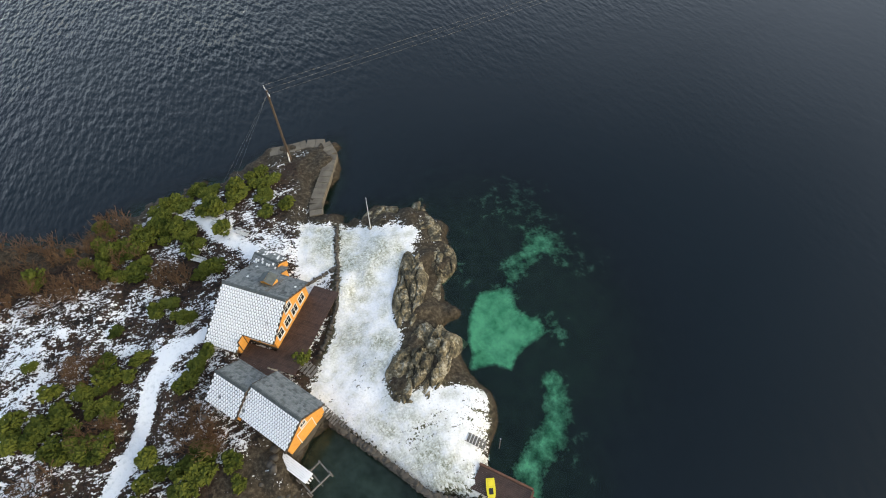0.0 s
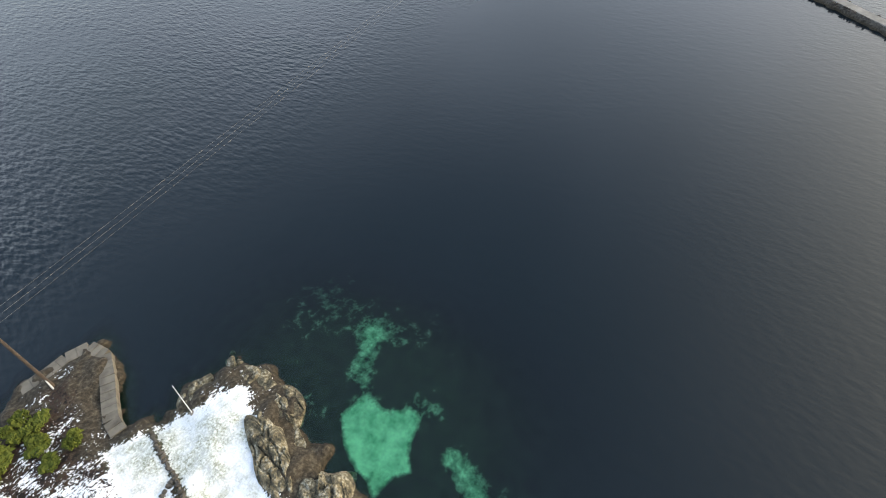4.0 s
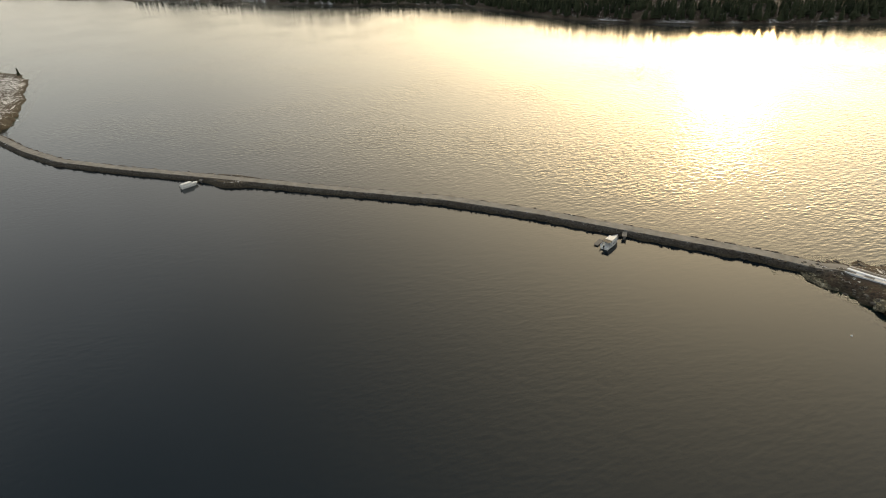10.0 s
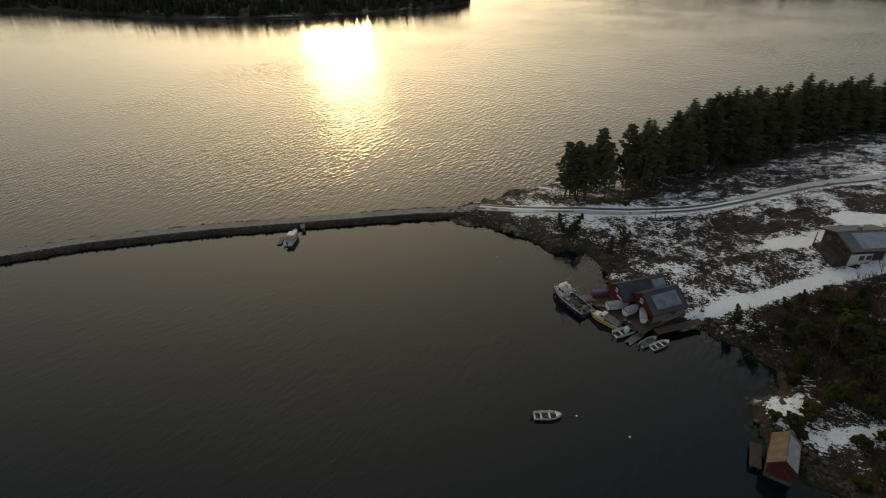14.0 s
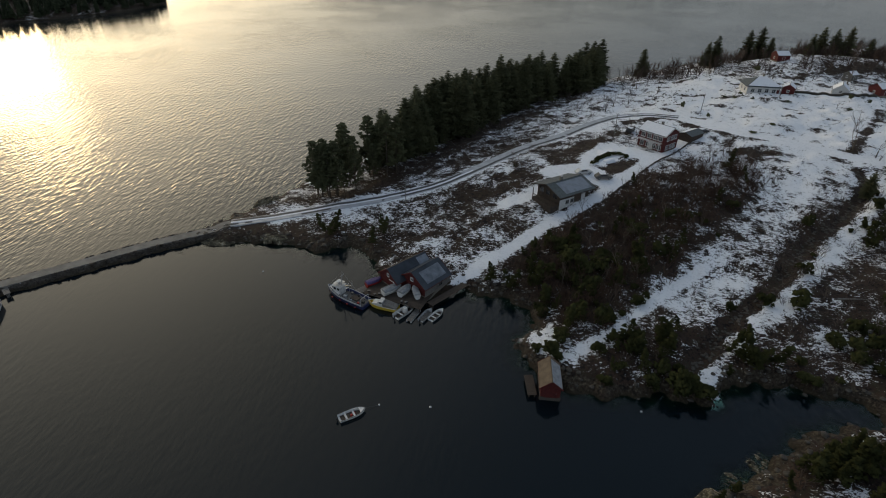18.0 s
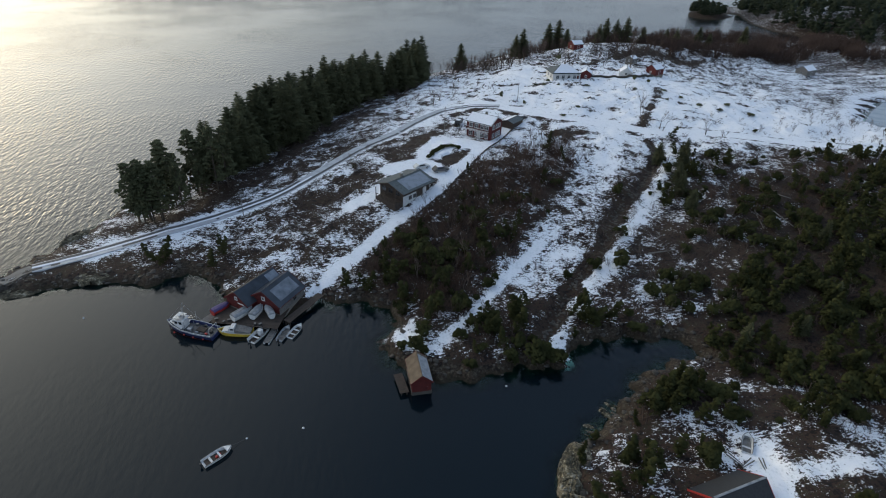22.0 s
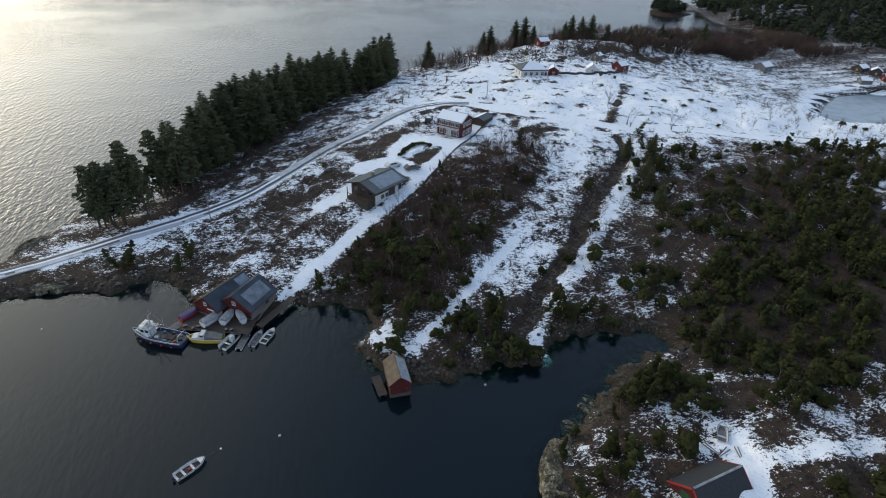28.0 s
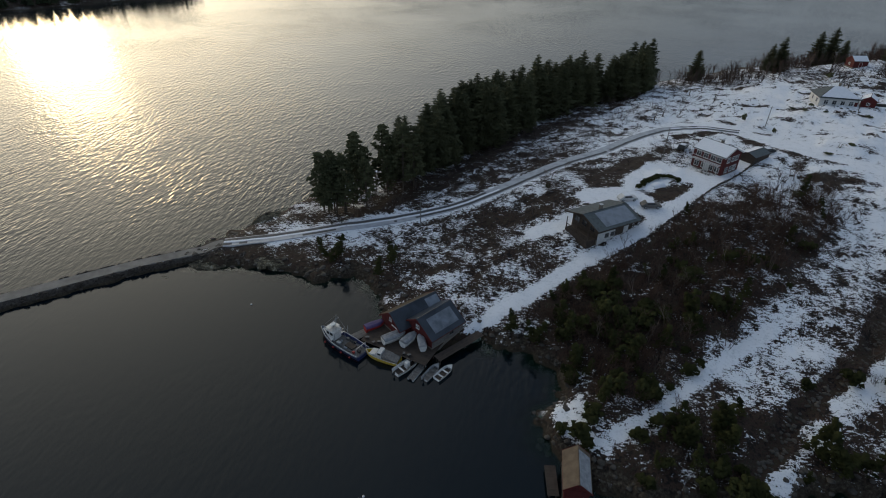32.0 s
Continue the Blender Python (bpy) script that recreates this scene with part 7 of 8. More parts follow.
# the timber quay and boats laid up on it under covers
plank_deck("quay", (0, 12.6, 0, 6.6), pose(-22.6, 85.0, 1.28, 0, 0, -18.4), BROWN, "weathered timber quay in front of the sheds", 0.22)
plank_deck("quay_walkway", (0, 10.0, -0.8, 0.8), pose(-9.1, 83.0, 1.25, 0, 0, 50), BROWN, "dark timber walkway beside the shed", 0.2)


def covered_boat(x, y, turn, L, beam, z, label, mat=TARP):
    ob = thing("covered_boat", pose(x, y, z, 0, 0, turn), label, "boat", "covered boats on the quay")
    part("hull", hull_mesh(L, beam, 0.75, WHITE, draft=0.25, inside=False), REDGEAR if mat is VIOLET else WHITE, ob, at=pose(0, 0, 0.3))
    part("cover", hull_mesh(L * 0.96, beam * 1.02, 0.45, mat, draft=0.0, inside=False), mat, ob, "pale tarpaulin cover", at=Matrix.Translation((0.05, 0, 1.5)) @ Matrix.Diagonal((1, 1, -1, 1)))
    part("ridge_pole", pole((0.2, 0, 1.52), (L * 0.9, 0, 1.62), 0.04, 0.04, 5), mat, ob)
    for k in (0.25, 0.7):
        part("trestle", box(L * k - 0.1, L * k + 0.1, -beam * 0.4, beam * 0.4, 0, 0.3, 0.02), GREY, ob)
    return ob


covered_boat(-18.6, 84.6, 42, 4.4, 1.8, 1.3, "laid-up boat under a pale tarpaulin on the quay")
covered_boat(-15.2, 84.4, 62, 3.6, 1.6, 1.3, "laid-up boat under a pale tarpaulin on the quay")
covered_boat(-11.6, 84.0, 110, 3.6, 1.4, 1.3, "small laid-up boat under a pale cover")
covered_boat(-22.6, 87.6, 40, 3.8, 1.5, 0.75, "boat under violet tarpaulin with red sides", VIOLET)
plank_deck("landing_stage", (0, 5.5, -0.9, 0.9), pose(-24.5, 85.5, 0.85, 0, 0, 48), GREY, "narrow grey landing stage")
for x, y, s in ((-20.2, 84.6, 0.5), (-19.3, 84.9, 0.6), (-14.6, 82.9, 0.5), (-13.7, 82.7, 0.55), (-21.6, 85.6, 0.6)):
    o = thing("fish_box", pose(x, y, 1.3, 0, 0, x * 37 % 90), "dark plastic fish box on the quay", "box", "boxes on the quay")
    part("body", box(-s / 2, s / 2, -s / 3, s / 3, 0, 0.32, 0.02), BROWN if x < -20 else BLACK, o)
    part("rim", box(-s / 2 - 0.02, s / 2 + 0.02, -s / 3 - 0.02, s / 3 + 0.02, 0.322, 0.37, 0.01), GREY, o)

# motor cruiser at the causeway, its gangway and floats
mc, L = moored("motor_cruiser", (-89.6, 70.3), (-92.6, 76.0), "white motor cruiser moored at the causeway")
part("hull", hull_mesh(L, 2.5, 1.0, WHITE, draft=0.5, floor=0.5, bow=0.45), WHITE, mc)
rail(mc, L, 2.5, 1.02, NAVY, 0.45)
part("foredeck", prism([(L * 0.55, -1.1), (L * 0.93, -0.15), (L * 0.93, 0.15), (L * 0.55, 1.1)], 0.08, "z", 1.12), WHITE, mc)
cb = part("cabin", prism([(L * 0.3, 0.6), (L * 0.72, 1.15), (L * 0.62, 1.8), (L * 0.3, 1.8)], 1.7, "y", -0.85), WHITE, mc, "white cabin")
part("windscreen", box(-0.02, 0.02, -0.75, 0.75, 0, 0.6, 0), GLASS, cb, at=Matrix.Translation((L * 0.715, 0, 1.2)) @ Matrix.Rotation(radians(-45), 4, "Y"))
part("canopy", box(L * 0.08, L * 0.3, -0.95, 0.95, 1.65, 1.75, 0.03), BLACK, mc, "black cockpit canopy")
for x in (0.1, 0.28):
    for s in (-0.85, 0.85):
        part("canopy_pole", pole((L * x, s, 0.9), (L * x, s, 1.66), 0.02, 0.02, 5), STEEL, mc)
outboard(mc, 0.7, 1.2)
plank_deck("gangway", (0, 6.0, -0.5, 0.5), pose(-91.5, 77.2, 1.0, 0, 0, 140), GREY, "short wooden gangway from causeway to boat", 0.18)
plank_deck("raft", (-1.6, 1.6, -0.5, 0.5), pose(-92.6, 70.9, 0.3, 0, 0, 120), GREY, "small dark raft beside the cruiser", 0.18)
# covered boat farther along the causeway, with its landing
cv, L = moored("canopied_boat", (-174.4, -26.4), (-176.8, -21.6), "white boat with white canopy moored off the causeway")
part("hull", hull_mesh(L, 1.9, 0.8, WHITE, draft=0.4, inside=False), WHITE, cv)
part("canopy", prism([(0.1, 0.8), (L * 0.75, 0.9), (L * 0.6, 1.5), (0.2, 1.45)], 1.5, "y", -0.75), WHITE, cv, "white canvas canopy")
outboard(cv, 0.6)
plank_deck("gangway", (0, 6.5, -0.6, 0.6), pose(-177.2, -20.8, 0.9, 0, 0, 140), GREY, "wooden landing beside the causeway", 0.18)

# ---- power line, flagpole, jetty and other things on the point ----
up = thing("power_pole", pose(6.8, -61.0, 1.6), "tall brown wooden power pole with crossarm and stay wires", "power pole")
part("shaft", pole((0, 0, -0.8), (0, 0, 13.2), 0.24, 0.16, 10), BROWN, up)
LINE = Vector((-0.985, -0.17, 0))
arm = LINE.cross(Vector((0, 0, 1))).normalized()
part("crossarm", pole(arm * -1.25 + Vector((0, 0, 12.9)), arm * 1.25 + Vector((0, 0, 12.9)), 0.07, 0.07, 6), STEEL, up, "galvanised crossarm")
for k in (-1.15, 0, 1.15):
    part("insulator", pole(arm * k + Vector((0, 0, 12.95)), arm * k + Vector((0, 0, 13.3)), 0.07, 0.05, 8), WHITE, up, "white insulator")
for e in ((9.5, 2.0, -0.2), (10.5, 0.2, -0.3), (9.0, -1.6, -0.5)):
    part("stay_wire", pole((0, 0, 12.6), e, 0.007, 0.007, 4), STEEL, up)
for a in (-0.45, 0.45):
    part("brace", pole((0, 0, 2.6), (a * 0.5, a, -0.6), 0.09, 0.12, 8), WHITE if a > 0 else BROWN, up, "short pole foot")
for k in (-1.15, 0, 1.15):
    ob = thing("power_line", pose(6.8 + arm.x * k, -61.0 + arm.y * k, 14.9), "thin power line strung over the bay", "cable", "power lines over the bay")
    bm = bmesh.new()
    span, rings = 260, []
    for j in range(31):
        f = j / 30
        mid = LINE * (span * f) + Vector((0, 0, -2.5 * 4 * f * (1 - f) + 2.0 * f))
        rings.append([bm.verts.new(mid + arm * (0.013 * math.cos(q * 1.5708)) + Vector((0, 0, 0.013 * math.sin(q * 1.5708)))) for q in range(4)])
    for r0, r1 in zip(rings, rings[1:]):
        for q in range(4):
            bm.faces.new((r0[q], r0[(q + 1) % 4], r1[(q + 1) % 4], r1[q]))
    part("strand", bm, GREY, ob)

fp = thing("flagpole", pose(-1.05, -42.7, ground_z(-1.05, -42.7)), "bare white flagpole on the rock", "flagpole")
part("shaft", pole((0, 0, -0.3), (-0.25, -0.1, 6.0), 0.07, 0.035, 10), WHITE, fp)
part("knob", pole((-0.25, -0.1, 6.0), (-0.255, -0.102, 6.12), 0.06, 0.05, 8), WHITE, fp)
part("foot", box(-0.3, 0.3, -0.3, 0.3, -0.3, 0.08, 0.03), CONCRETE, fp, "concrete foot")

# concrete slab walk round the tip of the point
SLABS = [(9.6, -64.3), (6.9, -63.9), (3.6, -64.0), (0.9, -63.0), (0.4, -60.0), (2.0, -56.5), (3.8, -53.3), (5.2, -50.4), (5.6, -48.2)]
walk_way = thing("slab_walk", pose(0, 0, 0), "weathered concrete slabs along the tip of the point", "pavement", kind="structure")
for k, ((x0, y0), (x1, y1)) in enumerate(zip(SLABS, SLABS[1:])):
    L = math.hypot(x1 - x0, y1 - y0)
    n = max(1, round(L / 1.2))
    for j in range(n):
        f = (j + 0.5) / n
        px, py = x0 + (x1 - x0) * f, y0 + (y1 - y0) * f
        part("slab", box(-L / n / 2 + 0.02, L / n / 2 - 0.02, -0.95, 0.95, -0.9, 0.12, 0.03), SLAB, walk_way, at=pose(px, py, 1.35 + 0.04 * math.sin(k * 3 + j), 0, 0, math.degrees(math.atan2(y1 - y0, x1 - x0))))


def bench(x, y, turn, L, label):
    ob = thing("garden_bench", pose(x, y, ground_z(x, y), 0, 0, turn), label, "bench", "benches on the point")
    for k in range(3):
        part("seat_plank", box(-L / 2, L / 2, -0.3 + k * 0.2, -0.13 + k * 0.2, 0.42, 0.47, 0.01), WHITE, ob)
    for x0 in (-L / 2 + 0.3, L / 2 - 0.3):
        part("leg", box(x0 - 0.06, x0 + 0.06, -0.26, 0.26, -0.1, 0.418, 0.01), GREY, ob)
    for k in range(2):
        part("back_plank", box(-L / 2, L / 2, 0.32, 0.37, 0.55 + k * 0.2, 0.7 + k * 0.2, 0.01), WHITE, ob)
    return ob


bench(18.6, -50.2, 137, 3.4, "long pale wooden bench on the snowy path")
bench(16.0, -47.7, 135, 2.2, "dark-edged pale bench beside the snowy path")
bench(22.2, -45.4, 140, 2.4, "long pale wooden bench beside the bushes")

# stone kerb between lawn and terrace, low dry walls
def dry_wall(line, hgt, wide, label, seed, name="dry_stone_wall"):
    r = random.Random(seed)
    ob = thing(name, pose(0, 0, 0), label, "wall", kind="structure")
    meshes = [tri_mesh("stone", *round_base(40 + k), STONE) for k in range(4)]
    for (x0, y0), (x1, y1) in zip(line, line[1:]):
        L = math.hypot(x1 - x0, y1 - y0)
        s = 0.0
        while s < L:
            w = r.uniform(0.4, 0.7)
            for lvl in range(max(1, int(hgt / 0.3))):
                x, y = x0 + (x1 - x0) * s / L + r.uniform(-0.08, 0.08), y0 + (y1 - y0) * s / L + r.uniform(-0.08, 0.08)
                o = new("stone", meshes[r.randrange(4)])
                o.parent = ob
                o.matrix_basis = pose(x, y, ground_z(x, y) + 0.12 + lvl * 0.28, 0, 0, r.uniform(0, 360)) @ Matrix.Diagonal((w * 1.3, wide * 1.2, 0.55, 1))
            s += w * 0.85
    return ob


dry_wall([(3.4, -44.5), (4.7, -39), (4.9, -37.4), (6.0, -33.5), (6.6, -31.5), (8.9, -27.6), (10.2, -26.0)], 0.3, 0.35, "low stone edging between lawn and cabin terrace", 3)
dry_wall([(4.9, -37.4), (9.5, -36.0)], 0.3, 0.4, "low stone step below the cabin", 4)
dry_wall([(10.9, -17.6), (7.5, -13.0), (3.1, -6.4), (-2.2, -3.3)], 1.2, 0.6, "stone quay wall along the snowy lawn", 5, "quay_wall")

# basin, jetty and yellow kayak
jet = plank_deck("jetty", (0, 5.8, -2.5, 0), pose(-2.7, -7.3, 1.3, 0, 0, 133), DECK, "dark timber jetty with raised brown edge beams", 0.18)
for bx0, bx1, by0, by1 in ((-0.1, 5.9, 0.02, 0.26), (5.83, 6.06, -2.5, -0.03)):
    part("edge_beam", box(bx0, bx1, by0, by1, -0.25, 0.16, 0.02), RUST, jet, "rust-brown edge beam")
part("walkway", box(5.5, 9.5, -1.6, -0.4, -0.32, -0.27, 0.01), RUST, jet, "narrow brown gangway")
ky = thing("kayak", pose(-3.1, -5.7, 1.32, 0, 0, 72), "bright yellow kayak lying on the jetty", "kayak")
part("hull", hull_mesh(2.6, 0.95, 0.3, KAYAK, bow=0.5, draft=0.0, inside=False), KAYAK, ky)
part("cockpit_rim", box(1.0, 1.6, -0.22, 0.22, 0.30, 0.36, 0.05), BLACK, ky, "black cockpit rim")
part("cargo_cover", box(0.2, 0.75, -0.2, 0.2, 0.3, 0.34, 0.04), KAYAK, ky)
mp = thing("mooring_post", pose(-5.6, -8.6, 0.0), "slim pale mooring post by the jetty", "post")
part("shaft", pole((0, 0, -1.5), (0.1, 0.1, 3.2), 0.06, 0.05), GREY, mp)
part("cap", pole((0.1, 0.1, 3.2), (0.1, 0.1, 3.28), 0.08, 0.08), STEEL, mp)
slip = thing("slipway_frame", pose(13.9, -12.6, 0.95, 0, 0, 25), "snowy timber slipway frame at the water's edge", "slipway")
for y in (-0.9, 0.9):
    part("rail", box(-1.4, 1.4, y - 0.07, y + 0.07, 0, 0.16, 0.01), GREY, slip, "wet timber rail")
for x in (-1.3, 0, 1.3):
    part("sleeper", box(x - 0.08, x + 0.08, -1.2, 1.2, -0.2, -0.002, 0.01), GREY, slip)
for x, y in ((1.5, 0.9), (1.5, -0.9), (-1.4, 0.9)):
    part("post", pole((x, y, -1.6), (x, y, 0.9), 0.08, 0.07), GREY, slip)
plank_deck("gangway", (0, 9.6, -0.6, 0.6), pose(20.1, -20.3, 1.5, 0, 0, 126), SNOW, "snow-covered walkway beside the boathouses", 0.2)
pl = thing("garden_pot", pose(23.6, -22.6, ground_z(23.6, -22.6)), "dark round garden pot on the snowy path", "pot")
part("body", pole((0, 0, -0.05), (0, 0, 0.4), 0.3, 0.42, 12), BLACK, pl)
part("lid", pole((0, 0, 0.4), (0, 0, 0.46), 0.4, 0.36, 12), GREY, pl)

# ---- roads, cars and yard things on the hill ----
def road_strip(name, line, width, mat, label, lift=0.05, step=2.0):
    V, F = [], []
    pts = []
    for (x0, y0), (x1, y1) in zip(line, line[1:]):
        n = max(1, int(math.hypot(x1 - x0, y1 - y0) / step))
        pts += [(x0 + (x1 - x0) * k / n, y0 + (y1 - y0) * k / n) for k in range(n)]
    pts.append(line[-1])
    pts = np.array(pts)
    for _ in range(4):
        pts[1:-1] = (pts[:-2] + 2 * pts[1:-1] + pts[2:]) / 4
    way = np.gradient(pts, axis=0)
    way /= np.linalg.norm(way, axis=1)[:, None]
    side = np.stack([-way[:, 1], way[:, 0]], 1)
    mid = height(pts[:, 0], pts[:, 1])
    offs = (-width / 2 - 0.05, -width / 2, width / 2, width / 2 + 0.05)
    hs = [np.maximum(height(pts[:, 0] + side[:, 0] * o, pts[:, 1] + side[:, 1] * o), mid) for o in offs]
    for i in range(len(pts)):
        z = max(h[i] for h in hs) + lift
        for o in offs:
            V.append((pts[i, 0] + side[i, 0] * o, pts[i, 1] + side[i, 1] * o, z - (0.35 if abs(o) > width / 2 else 0)))
    for i in range(len(pts) - 1):
        for k in range(3):
            a = i * 4 + k
            F.append((a, a + 1, a + 5, a + 4))
    return tagged(new(name, tri_mesh(name, V, F, mat)), label, "road", kind="structure")


road_strip("road_causeway", CAUSEWAY, 2.7, paint("gravel_road", (0.13, 0.12, 0.105), (0.25, 0.235, 0.21), 0.5, 0.85), "narrow gravel road along the causeway")
TRACKS = paint("slushy_road", (0.15, 0.155, 0.165), (0.46, 0.475, 0.50), 0.6, 0.6)
road_strip("road_hill", ROAD[:12], 3.2, TRACKS, "slushy road up the hill")


def offset_line(line, o):
    pts = np.array(line, float)
    way = np.gradient(pts, axis=0)
    way /= np.linalg.norm(way, axis=1)[:, None]
    return [(float(p[0] - w[1] * o), float(p[1] + w[0] * o)) for p, w in zip(pts, way)]


road_strip("road_snow_middle", offset_line(ROAD[0:12], 0.0), 0.55, SNOW, "strip of snow between the wheel tracks", 0.16)
road_strip("road_wheel_track", offset_line(ROAD[0:12], 0.85), 0.75, TAR, "dark wheel track on the snowy road", 0.13)
road_strip("road_wheel_track", offset_line(ROAD[0:12], -0.85), 0.75, TAR, "dark wheel track on the snowy road", 0.13)


def car(x, y, turn, paint_mat, label):
    ob = thing("car", pose(x, y, ground_z(x, y), 0, 0, turn), label, "car", "cars in the yard")
    bm = prism([(-2.1, 0.35), (2.1, 0.35), (2.15, 0.75), (1.2, 0.92), (0.55, 1.42), (-1.2, 1.45), (-1.95, 0.95), (-2.15, 0.8)], 1.66, "y", -0.83)
    bmesh.ops.bevel(bm, geom=list(bm.edges), offset=0.05, segments=2, affect="EDGES")
    body = part("body", bm, paint_mat, ob)
    part("roof_snow", box(-1.15, 0.45, -0.72, 0.72, 1.452, 1.53, 0.03), SNOW, ob, "snow on the car roof")
    for s in (-1, 1):
        part("side_window", prism([(-1.1, 0.98), (0.75, 0.98), (0.42, 1.36), (-1.0, 1.38)], 0.02, "y", s * 0.835 - 0.01), GLASS, ob)
    part("windscreen", box(-0.02, 0.02, -0.66, 0.66, 0, 0.62, 0), GLASS, ob, at=Matrix.Translation((1.1, 0, 0.97)) @ Matrix.Rotation(radians(-52), 4, "Y"))
    for wx in (-1.35, 1.3):
        for s in (-1, 1):
            wheel = part("wheel", pole((wx, s * 0.68, 0.32), (wx, s * 0.86, 0.32), 0.32, 0.32, 14), BLACK, ob, "black tyre")
            part("rim", pole((wx, s * 0.862, 0.32), (wx, s * 0.875, 0.32), 0.2, 0.18, 12), STEEL, wheel)
    for s in (-0.6, 0.6):
        part("headlight", box(2.1, 2.17, s - 0.16, s + 0.16, 0.6, 0.74, 0.02), WHITE, ob)
    return ob


car(24.8, 129.8, 20, WHITE, "pale car with snow on its roof, parked in the yard")
car(29.4, 127.4, 10, GREY, "grey car with snow on its roof, parked in the yard")
car(43.0, 163.0, 60, BLACK, "dark car parked beside the red house")
car(64.8, 165.0, 30, BLACK, "dark car parked beyond the carport")

# planted bed in the yard: a dark curved hedge, a dug bed and a heap of snow
HEDGE = [(27.9, 135.1), (29.3, 137.6), (30.9, 139.4), (32.3, 140.8), (33.8, 141.5), (36.2, 141.3), (37.7, 139.2)]
V, F = [], []
rr = random.Random(8)
for (ax_, ay_), (bx_, by_) in zip(HEDGE, HEDGE[1:]):
    for k in range(5):
        f = k / 5
        hx, hy = ax_ + (bx_ - ax_) * f + rr.uniform(-0.3, 0.3), ay_ + (by_ - ay_) * f + rr.uniform(-0.3, 0.3)
        clump(rr, 0.6, 0.7, 26, V, F, at=(hx, hy, ground_z(hx, hy) - 0.05), tuft=0.3)
hedge = thing("hedge", pose(0, 0, 0), "dark curved hedge round the yard's planted bed", "hedge")
o = new("foliage", tri_mesh("foliage", V, F, SCRUB))
o.parent = hedge
o = new("stems", tri_mesh("stems", *brush_base(91, 6, 2), TWIG))
o.parent, o.matrix_basis = hedge, pose(33, 140.6, ground_z(33, 140.6))
heap = bmesh.new()
bmesh.ops.create_icosphere(heap, subdivisions=3, radius=1.0)
for v in heap.verts:
    v.co *= 1 + 0.25 * noise.noise(v.co * 1.7)
heap_thing = thing("snow_heap", pose(32.6, 137.6, ground_z(32.6, 137.6) - 0.1, 0, 0, 30) @ Matrix.Diagonal((1.9, 1.2, 0.7, 1)), "heap of shovelled snow in the planted bed", "snow heap")
part("heap", heap, SNOW, heap_thing, "", True)
for x, y, hgt in ((37.4, 158.6, 7.5), (70, 184, 6), (-19.6, 121.5, 7.0)):
    o = thing("utility_pole", pose(x, y, ground_z(x, y)), "slim grey utility pole beside the road", "pole", "roadside poles")
    part("shaft", pole((0, 0, -0.5), (0, 0, hgt), 0.12, 0.08), GREY, o)
    part("crossbar", pole((-0.5, 0, hgt - 0.4), (0.5, 0, hgt - 0.4), 0.04, 0.04, 6), GREY, o)

# garden wall of the farm, bare trees and dark columnar shrubs
dry_wall([(x + 1.5, y - 1.3) for x, y in DRIVE[4:]], 0.3, 0.16, "low dark stone edging along the drive", 13)
dry_wall([(110.5, 212.5), (116, 211.5), (124, 209), (134, 210.5), (143, 214.5)], 0.9, 0.8, "dark dry-stone wall along the farm garden", 12)
BARE = []
for s in range(4):
    V, F = [], []
    bare_strands(random.Random(70 + s), 7.5, 0.28, V, F, stems=1 + s % 2, depth=5, girth=0.13)
    BARE.append(tri_mesh("crown", V, F, TWIG))
TRUNK = mesh_of("trunk", pole((0, 0, -0.4), (0, 0, 2.2), 0.17, 0.13, 8), BARK)
for k, (x, y, s) in enumerate(((112, 231, 0.9), (119, 240, 0.8), (128, 232, 0.9), (139, 228, 1.0), (152, 226, 1.0), (103, 203, 0.6), (85, 246, 0.8), (76, 243, 0.7), (58, 224, 0.9), (54, 216, 0.8), (108, 152, 0.9), (121, 146, 0.7), (50, 200, 0.8), (117, 192, 0.35),
                                 (96, 250, 0.8), (108, 256, 0.9), (136, 252, 0.9), (150, 246, 0.9), (160, 240, 0.8), (170, 236, 0.8), (176, 228, 0.7), (64, 232, 0.7), (70, 236, 0.7), (156, 256, 1.0), (146, 262, 1.0), (168, 252, 0.9), (130, 248, 0.9))):
    o = thing("bare_tree", pose(x, y, ground_z(x, y), 0, 0, k * 61) @ Matrix.Diagonal((s, s, s, 1)), "leafless grey-brown deciduous tree in the snow", "tree", "bare trees round the farm")
    a = new("crown", BARE[k % 4])
    b = new("trunk", TRUNK)
    a.parent = b.parent = o
# more gear on the fishing boat
for gx_, gy_, gw, gh, gm in ((0.33, 0.9, 0.7, 0.5, TARP), (0.22, 1.0, 0.5, 0.35, GREY), (0.36, -0.9, 0.8, 0.35, BLACK), (0.86, 0.0, 0.6, 0.35, GREY)):
    heap = bmesh.new()
    bmesh.ops.create_icosphere(heap, subdivisions=2, radius=0.5)
    for v in heap.verts:
        v.co *= 1 + 0.5 * noise.noise(v.co * 3.1 + Vector((gx_ * 20, 0, 0)))
    part("net_heap", heap, gm, fb, "heap of netting on deck", False, pose(8.0 * gx_ * 1.24, gy_, 0.95 if gx_ < 0.8 else 1.55) @ Matrix.Diagonal((gw, gw * 0.8, gh, 1)))
for mx, my, mz in ((5.2, 0.8, 5.0), (6.9, -0.6, 4.6), (4.4, -1.0, 4.2)):
    part("aerial", pole((mx, my, 2.4), (mx - 0.15, my, mz), 0.03, 0.015, 5), WHITE, fb)
part("bridge_rail", box(6.1, 7.7, -0.95, 0.95, 3.2, 3.25, 0.01), STEEL, fb)
